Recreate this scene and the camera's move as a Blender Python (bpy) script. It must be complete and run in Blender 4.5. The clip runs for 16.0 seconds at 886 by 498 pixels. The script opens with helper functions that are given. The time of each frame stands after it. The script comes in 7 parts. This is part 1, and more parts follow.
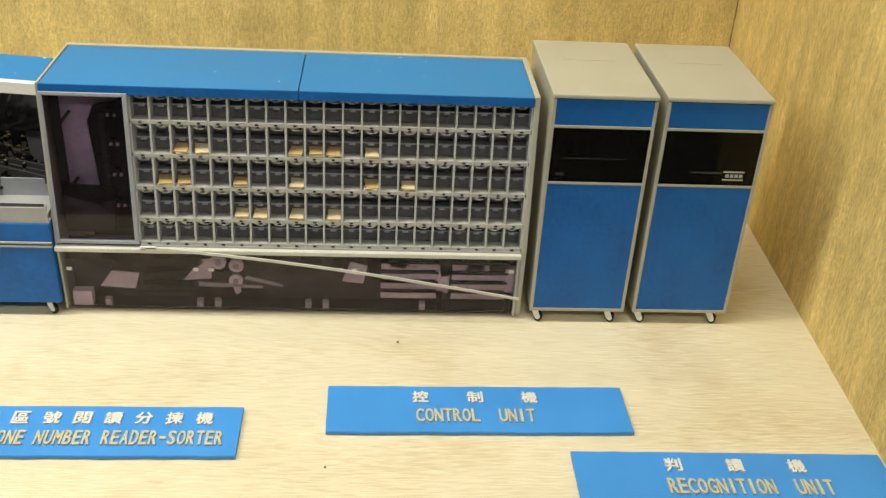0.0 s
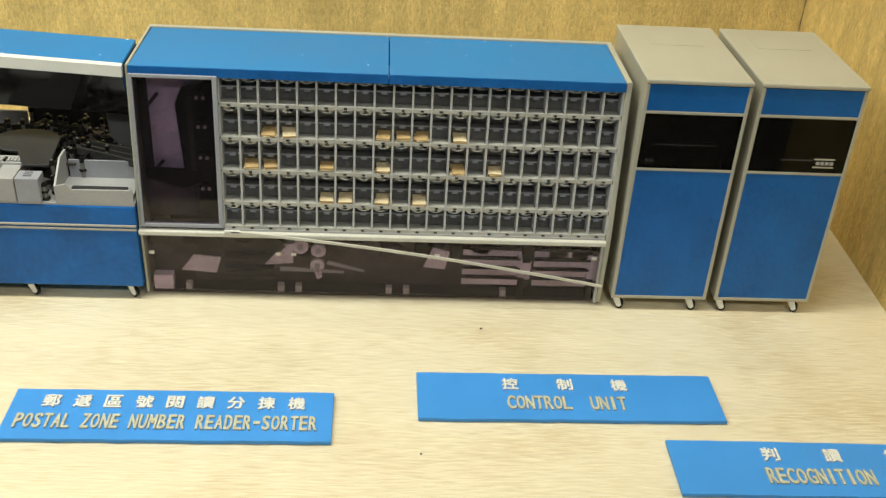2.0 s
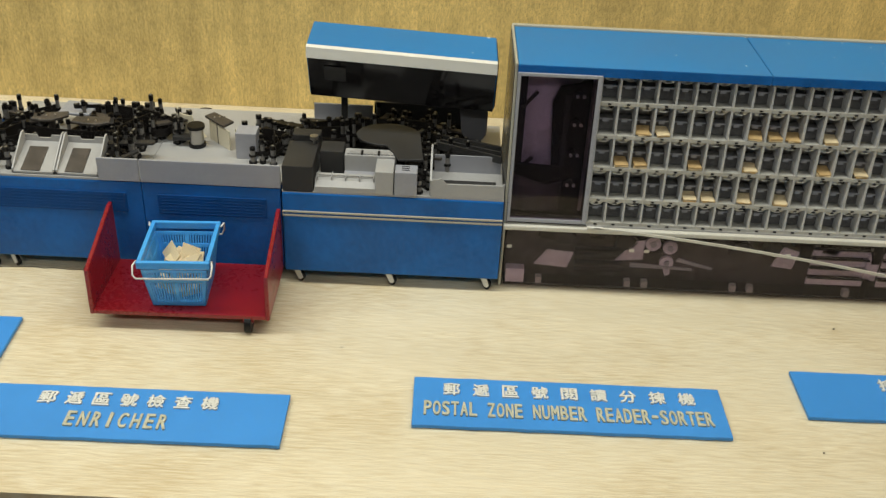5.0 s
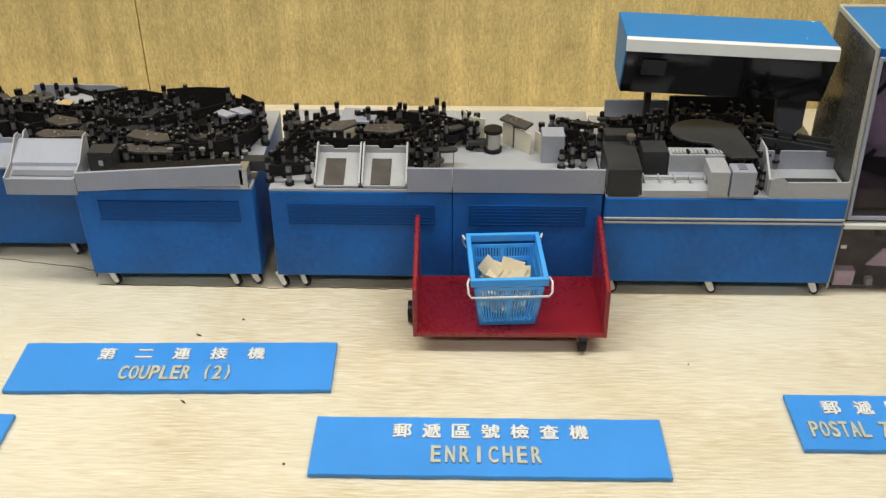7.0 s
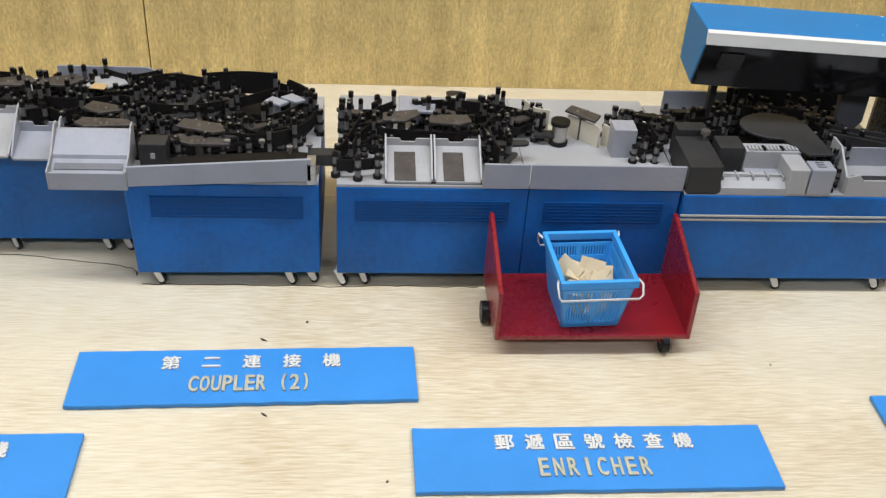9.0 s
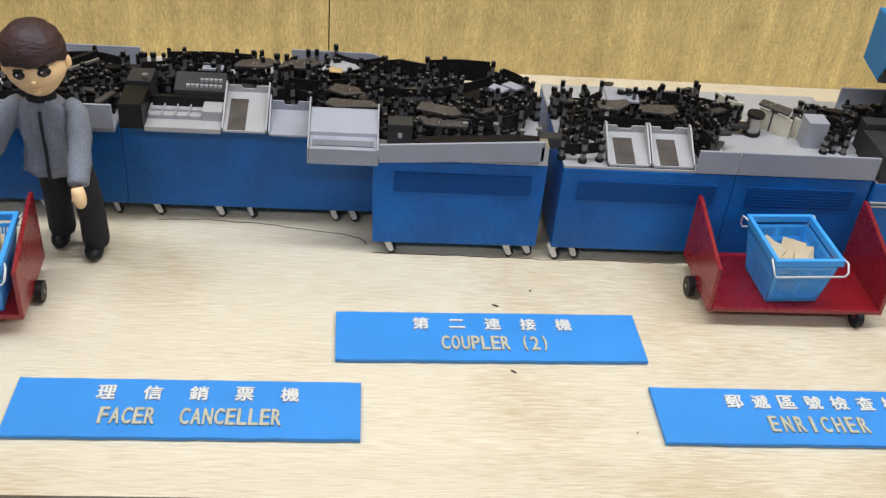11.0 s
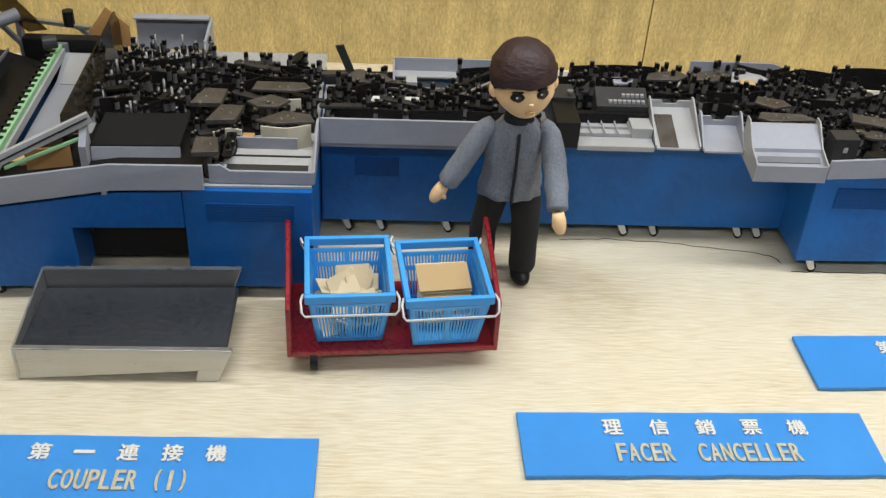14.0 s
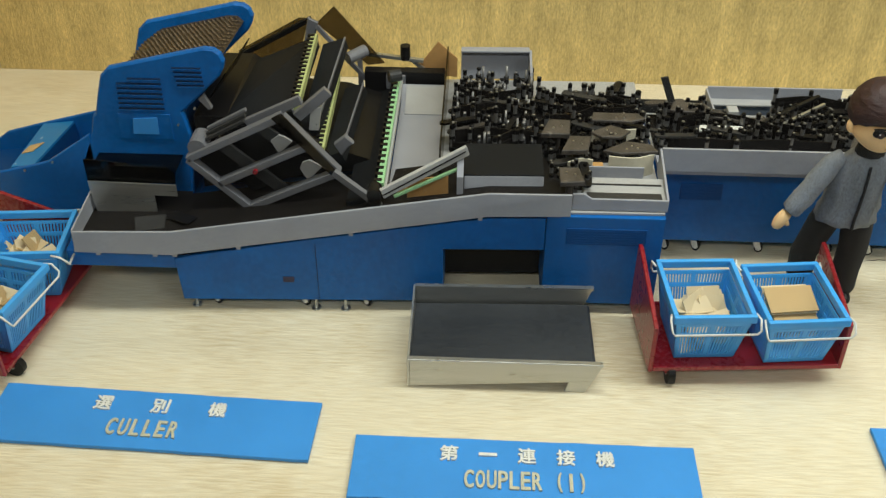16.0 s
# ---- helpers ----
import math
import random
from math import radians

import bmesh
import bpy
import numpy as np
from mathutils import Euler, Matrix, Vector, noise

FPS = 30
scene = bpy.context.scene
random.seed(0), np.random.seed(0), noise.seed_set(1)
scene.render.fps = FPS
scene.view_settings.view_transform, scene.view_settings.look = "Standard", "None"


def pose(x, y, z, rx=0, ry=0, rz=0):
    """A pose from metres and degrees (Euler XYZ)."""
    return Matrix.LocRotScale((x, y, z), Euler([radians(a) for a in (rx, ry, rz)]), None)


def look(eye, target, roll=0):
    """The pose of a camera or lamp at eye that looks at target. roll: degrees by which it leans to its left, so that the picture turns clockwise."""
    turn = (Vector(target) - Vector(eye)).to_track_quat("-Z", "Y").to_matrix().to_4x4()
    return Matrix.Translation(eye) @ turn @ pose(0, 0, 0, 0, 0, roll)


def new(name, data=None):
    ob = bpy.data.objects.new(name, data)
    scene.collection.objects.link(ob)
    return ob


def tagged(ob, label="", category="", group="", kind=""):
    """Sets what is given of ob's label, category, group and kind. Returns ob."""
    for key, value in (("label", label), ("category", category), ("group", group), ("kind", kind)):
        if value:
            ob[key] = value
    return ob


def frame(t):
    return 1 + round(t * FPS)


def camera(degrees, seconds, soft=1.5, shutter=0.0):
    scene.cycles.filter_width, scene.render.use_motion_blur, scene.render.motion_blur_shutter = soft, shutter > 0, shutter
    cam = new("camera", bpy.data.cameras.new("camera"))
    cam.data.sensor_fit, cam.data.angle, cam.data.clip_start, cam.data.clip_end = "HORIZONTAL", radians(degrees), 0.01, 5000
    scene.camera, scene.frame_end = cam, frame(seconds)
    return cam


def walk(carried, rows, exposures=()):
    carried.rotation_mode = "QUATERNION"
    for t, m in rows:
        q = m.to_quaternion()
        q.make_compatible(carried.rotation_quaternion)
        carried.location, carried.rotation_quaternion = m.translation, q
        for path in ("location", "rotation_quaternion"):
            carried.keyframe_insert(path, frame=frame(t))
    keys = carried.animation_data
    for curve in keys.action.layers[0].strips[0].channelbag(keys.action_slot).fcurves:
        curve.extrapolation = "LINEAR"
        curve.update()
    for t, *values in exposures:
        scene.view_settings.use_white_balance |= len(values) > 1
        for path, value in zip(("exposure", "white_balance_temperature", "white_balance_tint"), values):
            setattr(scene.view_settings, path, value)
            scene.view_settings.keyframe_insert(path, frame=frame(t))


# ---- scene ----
cam = camera(47.1, 16.0, 1.3)
PATH = [
    (0, (0.057, 0.172, 0.467), (0.2, 1.893, -0.542), 3.5),
    (0.5, (0.056, 0.176, 0.463), (0.206, 1.89, -0.557), 3.6),
    (1, (0.044, 0.179, 0.46), (0.193, 1.89, -0.566), 3.7),
    (1.5, (0.03, 0.18, 0.458), (0.161, 1.89, -0.572), 3.7),
    (2, (-0.002, 0.18, 0.461), (0.127, 1.887, -0.573), 3.7),
    (2.5, (-0.045, 0.175, 0.466), (0.068, 1.883, -0.569), 3.4),
    (3, (-0.071, 0.173, 0.468), (0.026, 1.879, -0.571), 3.3),
    (3.5, (-0.115, 0.179, 0.466), (-0.038, 1.887, -0.57), 3.1),
    (3.7, (-0.133, 0.18, 0.464), (-0.059, 1.888, -0.573), 3.2),
    (5.8, (-0.296, 0.171, 0.462), (-0.364, 1.861, -0.605), 0.9),
    (6, (-0.315, 0.18, 0.461), (-0.399, 1.871, -0.603), 0.4),
    (6.5, (-0.383, 0.218, 0.445), (-0.456, 1.919, -0.604), 0.3),
    (7, (-0.452, 0.226, 0.438), (-0.496, 1.912, -0.636), -0.2),
    (7.5, (-0.514, 0.227, 0.435), (-0.489, 1.917, -0.634), 0.7),
    (8, (-0.532, 0.256, 0.434), (-0.44, 1.923, -0.669), 1.4),
    (8.2, (-0.536, 0.272, 0.439), (-0.427, 1.929, -0.676), 1.7),
    (10.3, (-0.687, 0.246, 0.446), (-0.462, 1.858, -0.717), 6.1),
    (10.5, (-0.703, 0.24, 0.454), (-0.512, 1.85, -0.718), 5.7),
    (11, (-0.743, 0.217, 0.462), (-0.573, 1.841, -0.694), 5.4),
    (11.5, (-0.777, 0.237, 0.457), (-0.611, 1.883, -0.667), 5.1),
    (12, (-0.822, 0.283, 0.455), (-0.69, 1.922, -0.683), 4.7),
    (12.5, (-0.876, 0.289, 0.441), (-0.746, 1.96, -0.65), 4.5),
    (13, (-0.947, 0.275, 0.445), (-0.837, 1.932, -0.671), 3.3),
    (13.5, (-0.984, 0.281, 0.444), (-0.869, 1.916, -0.702), 3.2),
    (14, (-1.039, 0.266, 0.443), (-0.909, 1.883, -0.727), 3.8),
    (14.5, (-1.107, 0.256, 0.454), (-1.041, 1.857, -0.743), 2.6),
    (15, (-1.174, 0.255, 0.459), (-1.151, 1.858, -0.737), 2.1),
    (15.5, (-1.204, 0.244, 0.475), (-1.222, 1.841, -0.728), 1.5),
    (16, (-1.214, 0.233, 0.49), (-1.274, 1.837, -0.703), 0.4),
]
walk(cam, [(t, look(eye, target, roll)) for t, eye, target, roll in PATH],
     [(0.0, 0.0, 6450, 11), (2.0, -0.04, 6300, 9), (3.5, -0.16, 6300, 12), (6.0, -0.58, 6150, 12), (7.0, -0.30, 5850, 17), (11.0, -0.32, 5500, 22), (12.0, -0.34, 5700, 17), (12.5, -0.27, 5750, 16), (13.0, -0.46, 5750, 16), (13.5, -0.36, 5700, 19), (14.0, -0.28, 5650, 18), (14.5, -0.16, 5600, 17), (15.0, -0.18, 5700, 13), (15.5, -0.28, 5800, 9), (16.0, -0.28, 5950, 8)])

# ---- world and light ----
world = bpy.data.worlds.new("room_air")
world.use_nodes = True
world.node_tree.nodes["Background"].inputs[0].default_value = (1.0, 0.93, 0.82, 1)
world.node_tree.nodes["Background"].inputs[1].default_value = 0.10
scene.world = world


def area_lamp(name, m, sx, sy, power, colour):
    data = bpy.data.lights.new(name, "AREA")
    data.shape, data.size, data.size_y, data.energy, data.color = "RECTANGLE", sx, sy, power, colour
    ob = new(name, data)
    ob.matrix_world = m
    return ob


area_lamp("case_tube_light", look((-0.62, 0.74, 0.98), (-0.62, 0.84, 0.0)), 1.8, 0.12, 16.6, (1.0, 0.985, 0.87))
# two added fill lamps, out of view, that brighten the machine fronts
area_lamp("hall_fill_light", look((-1.6, -0.9, 1.68), (-1.6, -0.9, 0.0)), 1.2, 0.3, 18.5, (1.0, 0.985, 0.90))
area_lamp("hall_fill_light", look((0.5, -0.9, 1.68), (0.5, -0.9, 0.0)), 1.2, 0.3, 18.5, (1.0, 0.985, 0.90))


# ---- materials ----
def material(name, colour, rough=0.5, metal=0.0, vary=0.12, scale=40.0, stretch=(1, 1, 1), bump=0.0, fine=400.0, spec=0.5, coat=0.0, spots=0.0, spot_colour=(0.8, 0.8, 0.8)):
    """Paint or solid stuff with variation at two scales, a little relief and optional worn flecks."""
    m = bpy.data.materials.new(name)
    m.use_nodes = True
    nt = m.node_tree
    p = nt.nodes["Principled BSDF"]
    p.inputs["Roughness"].default_value, p.inputs["Metallic"].default_value = rough, metal
    p.inputs["Specular IOR Level"].default_value, p.inputs["Coat Weight"].default_value = spec, coat
    co = nt.nodes.new("ShaderNodeTexCoord")
    mp = nt.nodes.new("ShaderNodeMapping")
    mp.inputs["Scale"].default_value = stretch
    nt.links.new(co.outputs["Object"], mp.inputs["Vector"])
    n1, n2 = nt.nodes.new("ShaderNodeTexNoise"), nt.nodes.new("ShaderNodeTexNoise")
    n1.inputs["Scale"].default_value, n1.inputs["Detail"].default_value = scale, 3
    n2.inputs["Scale"].default_value, n2.inputs["Detail"].default_value = fine, 4
    for n in (n1, n2):
        nt.links.new(mp.outputs[0], n.inputs["Vector"])
    add = nt.nodes.new("ShaderNodeMath")
    add.operation = "ADD"
    nt.links.new(n1.outputs[0], add.inputs[0])
    nt.links.new(n2.outputs[0], add.inputs[1])
    rg = nt.nodes.new("ShaderNodeMapRange")
    rg.inputs["From Min"].default_value, rg.inputs["From Max"].default_value = 0.7, 1.3
    rg.inputs["To Min"].default_value, rg.inputs["To Max"].default_value = 1 - vary, 1 + vary
    nt.links.new(add.outputs[0], rg.inputs["Value"])
    mul = nt.nodes.new("ShaderNodeVectorMath")
    mul.operation = "SCALE"
    mul.inputs[0].default_value = colour
    nt.links.new(rg.outputs[0], mul.inputs["Scale"])
    last = mul.outputs[0]
    if spots:
        n3 = nt.nodes.new("ShaderNodeTexNoise")
        n3.inputs["Scale"].default_value, n3.inputs["Detail"].default_value = 110, 5
        nt.links.new(co.outputs["Object"], n3.inputs["Vector"])
        st = nt.nodes.new("ShaderNodeMapRange")
        st.inputs["From Min"].default_value, st.inputs["From Max"].default_value = 0.74 - spots, 0.77 - spots
        nt.links.new(n3.outputs[0], st.inputs["Value"])
        mx = nt.nodes.new("ShaderNodeMix")
        mx.data_type = "RGBA"
        mx.inputs["B"].default_value = (*spot_colour, 1)
        nt.links.new(st.outputs[0], mx.inputs["Factor"])
        nt.links.new(last, mx.inputs["A"])
        last = mx.outputs["Result"]
    nt.links.new(last, p.inputs["Base Color"])
    rr = nt.nodes.new("ShaderNodeMapRange")
    rr.inputs["From Min"].default_value, rr.inputs["From Max"].default_value = 0.7, 1.3
    rr.inputs["To Min"].default_value, rr.inputs["To Max"].default_value = max(0.02, rough - 0.1), min(1, rough + 0.1)
    nt.links.new(add.outputs[0], rr.inputs["Value"])
    nt.links.new(rr.outputs[0], p.inputs["Roughness"])
    if bump:
        b = nt.nodes.new("ShaderNodeBump")
        b.inputs["Strength"].default_value, b.inputs["Distance"].default_value = bump, 0.0006
        nt.links.new(n2.outputs[0], b.inputs["Height"])
        nt.links.new(b.outputs[0], p.inputs["Normal"])
    return m


def pane(name, tint, gloss, rough=0.03):
    """A thin see-through sheet: tinted light passes, and it shines more at a grazing angle."""
    m = bpy.data.materials.new(name)
    m.use_nodes = True
    nt = m.node_tree
    nt.nodes.clear()
    out = nt.nodes.new("ShaderNodeOutputMaterial")
    tr, gl, mix, fr, pw, mu = (nt.nodes.new("ShaderNode" + k) for k in ("BsdfTransparent", "BsdfGlossy", "MixShader", "LayerWeight", "Math", "Math"))
    tr.inputs[0].default_value, gl.inputs["Roughness"].default_value = (*tint, 1), rough
    pw.operation, mu.operation = "POWER", "MULTIPLY_ADD"
    pw.inputs[1].default_value, mu.inputs[1].default_value, mu.inputs[2].default_value = 4.0, 0.9 * gloss, 0.022 * gloss
    nt.links.new(fr.outputs["Facing"], pw.inputs[0])
    nt.links.new(pw.outputs[0], mu.inputs[0])
    nt.links.new(mu.outputs[0], mix.inputs[0])
    nt.links.new(tr.outputs[0], mix.inputs[1])
    nt.links.new(gl.outputs[0], mix.inputs[2])
    nt.links.new(mix.outputs[0], out.inputs[0])
    return m


def floor_material():
    """Pale laminate with fine streaks along the case."""
    m = material("pale_laminate", (0.80, 0.722, 0.545), 0.45, vary=0.06, scale=3.5, stretch=(0.8, 8, 1), fine=60, bump=0.08)
    nt = m.node_tree
    p = nt.nodes["Principled BSDF"]
    base = p.inputs["Base Color"].links[0].from_socket
    co = nt.nodes.new("ShaderNodeTexCoord")
    mp = nt.nodes.new("ShaderNodeMapping")
    mp.inputs["Scale"].default_value = (55, 900, 1)
    n = nt.nodes.new("ShaderNodeTexNoise")
    n.inputs["Scale"].default_value, n.inputs["Detail"].default_value, n.inputs["Roughness"].default_value = 1.0, 6, 0.65
    nt.links.new(co.outputs["Object"], mp.inputs["Vector"])
    nt.links.new(mp.outputs[0], n.inputs["Vector"])
    r = nt.nodes.new("ShaderNodeMapRange")
    r.inputs["From Min"].default_value, r.inputs["From Max"].default_value = 0.42, 0.70
    r.inputs["To Min"].default_value, r.inputs["To Max"].default_value = 0.0, 1.0
    nt.links.new(n.outputs[0], r.inputs["Value"])
    mx = nt.nodes.new("ShaderNodeMix")
    mx.data_type, mx.blend_type = "RGBA", "MULTIPLY"
    mx.inputs["B"].default_value = (0.80, 0.73, 0.60, 1)
    nt.links.new(r.outputs[0], mx.inputs["Factor"])
    nt.links.new(base, mx.inputs["A"])
    mp2, n2 = nt.nodes.new("ShaderNodeMapping"), nt.nodes.new("ShaderNodeTexNoise")
    mp2.inputs["Scale"].default_value = (50, 560, 1)
    n2.inputs["Scale"].default_value, n2.inputs["Detail"].default_value, n2.inputs["Roughness"].default_value = 1.0, 7, 0.75
    nt.links.new(co.outputs["Object"], mp2.inputs["Vector"])
    nt.links.new(mp2.outputs[0], n2.inputs["Vector"])
    n3 = nt.nodes.new("ShaderNodeTexNoise")
    n3.inputs["Scale"].default_value, n3.inputs["Detail"].default_value = 9.0, 3
    nt.links.new(co.outputs["Object"], n3.inputs["Vector"])
    mu = nt.nodes.new("ShaderNodeMath")
    mu.operation = "MULTIPLY"
    nt.links.new(n2.outputs[0], mu.inputs[0])
    nt.links.new(n3.outputs[0], mu.inputs[1])
    r2 = nt.nodes.new("ShaderNodeMapRange")
    r2.inputs["From Min"].default_value, r2.inputs["From Max"].default_value = 0.25, 0.37
    nt.links.new(mu.outputs[0], r2.inputs["Value"])
    mx2 = nt.nodes.new("ShaderNodeMix")
    mx2.data_type, mx2.blend_type = "RGBA", "MULTIPLY"
    mx2.inputs["B"].default_value = (0.83, 0.77, 0.67, 1)
    nt.links.new(r2.outputs[0], mx2.inputs["Factor"])
    nt.links.new(mx.outputs["Result"], mx2.inputs["A"])
    nt.links.new(mx2.outputs["Result"], p.inputs["Base Color"])
    return m


def grasscloth_material():
    """Yellow woven wallcloth: upright threads, flecks and soft relief."""
    m = material("yellow_grasscloth", (0.63, 0.475, 0.185), 0.75, vary=0.20, scale=4, stretch=(1, 1, 0.6), fine=45, spec=0.25)
    nt = m.node_tree
    p = nt.nodes["Principled BSDF"]
    base = p.inputs["Base Color"].links[0].from_socket
    co = nt.nodes.new("ShaderNodeTexCoord")
    layers = []
    for sc, detail in (((430, 430, 130), 4), ((820, 820, 330), 4)):
        mp, n = nt.nodes.new("ShaderNodeMapping"), nt.nodes.new("ShaderNodeTexNoise")
        mp.inputs["Scale"].default_value = sc
        n.inputs["Scale"].default_value, n.inputs["Detail"].default_value = 1.0, detail
        nt.links.new(co.outputs["Object"], mp.inputs["Vector"])
        nt.links.new(mp.outputs[0], n.inputs["Vector"])
        layers.append(n)
    add = nt.nodes.new("ShaderNodeMath")
    add.operation = "ADD"
    nt.links.new(layers[0].outputs[0], add.inputs[0])
    nt.links.new(layers[1].outputs[0], add.inputs[1])
    r = nt.nodes.new("ShaderNodeMapRange")
    r.inputs["From Min"].default_value, r.inputs["From Max"].default_value = 0.75, 1.3
    r.inputs["To Min"].default_value, r.inputs["To Max"].default_value = 0.76, 1.26
    nt.links.new(add.outputs[0], r.inputs["Value"])
    mul = nt.nodes.new("ShaderNodeVectorMath")
    mul.operation = "SCALE"
    mp, broad = nt.nodes.new("ShaderNodeMapping"), nt.nodes.new("ShaderNodeTexNoise")
    mp.inputs["Scale"].default_value = (70, 70, 4)
    broad.inputs["Scale"].default_value, broad.inputs["Detail"].default_value = 1.0, 5
    nt.links.new(co.outputs["Object"], mp.inputs["Vector"])
    nt.links.new(mp.outputs[0], broad.inputs["Vector"])
    band, both = nt.nodes.new("ShaderNodeMapRange"), nt.nodes.new("ShaderNodeMath")
    band.inputs["From Min"].default_value, band.inputs["From Max"].default_value = 0.3, 0.7
    band.inputs["To Min"].default_value, band.inputs["To Max"].default_value = 0.86, 1.14
    both.operation = "MULTIPLY"
    nt.links.new(broad.outputs[0], band.inputs["Value"])
    nt.links.new(r.outputs[0], both.inputs[0])
    nt.links.new(band.outputs[0], both.inputs[1])
    nt.links.new(base, mul.inputs[0])
    nt.links.new(both.outputs[0], mul.inputs["Scale"])
    nt.links.new(mul.outputs[0], p.inputs["Base Color"])
    b = nt.nodes.new("ShaderNodeBump")
    b.inputs["Strength"].default_value, b.inputs["Distance"].default_value = 0.6, 0.0016
    nt.links.new(add.outputs[0], b.inputs["Height"])
    nt.links.new(b.outputs[0], p.inputs["Normal"])
    return m


FLOOR, CLOTH = floor_material(), grasscloth_material()
BLUE = material("blue_enamel", (0.006, 0.112, 0.395), 0.42, vary=0.24, scale=26, bump=0.05, fine=300, spec=0.3)
# BLUE made paler for surfaces that catch the top light, plus worn pale flecks
BLUE_LIT = material("lit_blue_enamel", (0.018, 0.185, 0.47), 0.42, spec=0.3, vary=0.08, scale=14, spots=0.03, spot_colour=(0.55, 0.68, 0.75))
SIGN = material("sign_blue_board", (0.055, 0.28, 0.73), 0.5, spec=0.3, vary=0.07, scale=18, fine=220, bump=0.04)
CREAM = material("cream_enamel", (0.41, 0.395, 0.325), 0.42, vary=0.08, scale=30)
GREY = material("blue_grey_enamel", (0.32, 0.325, 0.36), 0.42, vary=0.10, scale=35)
PALE = material("off_white_trim", (0.62, 0.60, 0.53), 0.42, vary=0.08, scale=30)
EDGE_GREY = material("light_edge_grey", (0.46, 0.46, 0.45), 0.45, vary=0.12, scale=40)
SHELF = material("warm_grey_shelf", (0.46, 0.45, 0.41), 0.45, vary=0.12, scale=40)
LIGHT = material("pale_grey_enamel", (0.385, 0.38, 0.375), 0.45, vary=0.10, scale=35)
STEEL = material("brushed_steel", (0.50, 0.50, 0.48), 0.34, metal=0.85, vary=0.10, scale=30, stretch=(0.4, 1, 6), fine=260)
FRAME_GREY = material("dark_grey_enamel", (0.15, 0.15, 0.165), 0.45, vary=0.12, scale=35)
ROLLER_STEEL = material("dull_roller_steel", (0.24, 0.23, 0.22), 0.42, metal=0.6, vary=0.3, scale=90)
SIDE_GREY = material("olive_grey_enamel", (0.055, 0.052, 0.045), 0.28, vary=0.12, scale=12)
CHROME = material("worn_chrome", (0.50, 0.48, 0.45), 0.36, metal=1.0, vary=0.1, scale=90)
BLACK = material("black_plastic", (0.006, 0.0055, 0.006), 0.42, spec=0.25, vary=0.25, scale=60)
BELT = material("black_rubber", (0.007, 0.0055, 0.005), 0.6, spec=0.2, vary=0.25, scale=80, bump=0.1)
PLATE = material("dark_taupe_metal", (0.038, 0.037, 0.037), 0.5, metal=0.2, spec=0.3, vary=0.22, scale=50)
COVER = material("worn_taupe_cover", (0.075, 0.064, 0.055), 0.5, metal=0.2, spec=0.35, vary=0.4, scale=70, spots=0.06, spot_colour=(0.16, 0.14, 0.12))
# the desk blue darkened, so the vents hold a recess's shade in their colour
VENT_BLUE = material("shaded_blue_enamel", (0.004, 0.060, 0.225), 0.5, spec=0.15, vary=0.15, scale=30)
TRAY_MAT = material("grey_rubber_sheet", (0.030, 0.033, 0.038), 0.55, spec=0.3, vary=0.4, scale=14, bump=0.12)
MAT = material("charcoal_rubber_mat", (0.009, 0.010, 0.012), 0.66, spec=0.14, vary=0.5, scale=16, bump=0.12, spots=0.0)
RED = material("dark_red_enamel", (0.25, 0.006, 0.011), 0.3, vary=0.16, scale=26, coat=0.2)
BASKET = material("sky_blue_plastic", (0.07, 0.38, 0.86), 0.38, vary=0.06, scale=30)
PAPER = material("cream_paper", (0.68, 0.55, 0.34), 0.7, vary=0.10, scale=60)
KRAFT = material("kraft_paper", (0.50, 0.34, 0.15), 0.7, vary=0.12, scale=60)
WHITE = material("white_enamel", (0.72, 0.71, 0.66), 0.45, vary=0.06, scale=40)
GOLD = material("pale_gold_letter", (0.52, 0.50, 0.37), 0.5, vary=0.16, scale=160)
LILAC = material("lilac_sheet", (0.56, 0.52, 0.60), 0.5, vary=0.3, scale=25)
GREEN = material("pale_green_plastic", (0.30, 0.54, 0.28), 0.45, vary=0.10, scale=60)
YELLOW = material("pale_yellow_plastic", (0.42, 0.46, 0.19), 0.45, vary=0.10, scale=60)
MESH_BELT = material("bronze_chain_belt", (0.16, 0.115, 0.07), 0.4, metal=0.6, vary=0.25, scale=70)
CARD = material("orange_brown_card", (0.46, 0.25, 0.08), 0.7, vary=0.12, scale=30)
SKIN = material("matte_vinyl", (0.94, 0.63, 0.31), 0.5, vary=0.04, scale=40)
HAIR = material("brown_moulded_vinyl", (0.040, 0.016, 0.014), 0.56, vary=0.4, scale=60, stretch=(1, 1, 3), bump=1.0, fine=240)
DENIM = material("grey_blue_cloth", (0.20, 0.215, 0.245), 0.85, vary=0.36, scale=50, stretch=(1, 1, 0.5), bump=0.5, fine=900)
DARK_CLOTH = material("black_cloth", (0.009, 0.009, 0.011), 0.9, vary=0.2, scale=60)
SMOKED = pane("smoked_acrylic", (0.78, 0.72, 0.78), 0.9)
SMOKED_LIGHT = pane("light_smoked_acrylic", (0.88, 0.83, 0.85), 0.8)
SMOKED_DEEP = pane("deep_smoked_acrylic", (0.13, 0.12, 0.125), 0.9)
OLIVE_PANE = pane("olive_smoked_acrylic", (0.34, 0.31, 0.26), 0.8)
GLASS = pane("clear_glass", (0.97, 0.98, 0.97), 0.55, 0.0)
HALL = material("grey_hall_plaster", (0.30, 0.28, 0.25), 0.8, vary=0.1, scale=3)
TRIM = material("dark_brown_wood", (0.05, 0.035, 0.025), 0.5, vary=0.2, scale=30, stretch=(0.2, 1, 1))

# ---- mesh helpers ----
BASE = {}


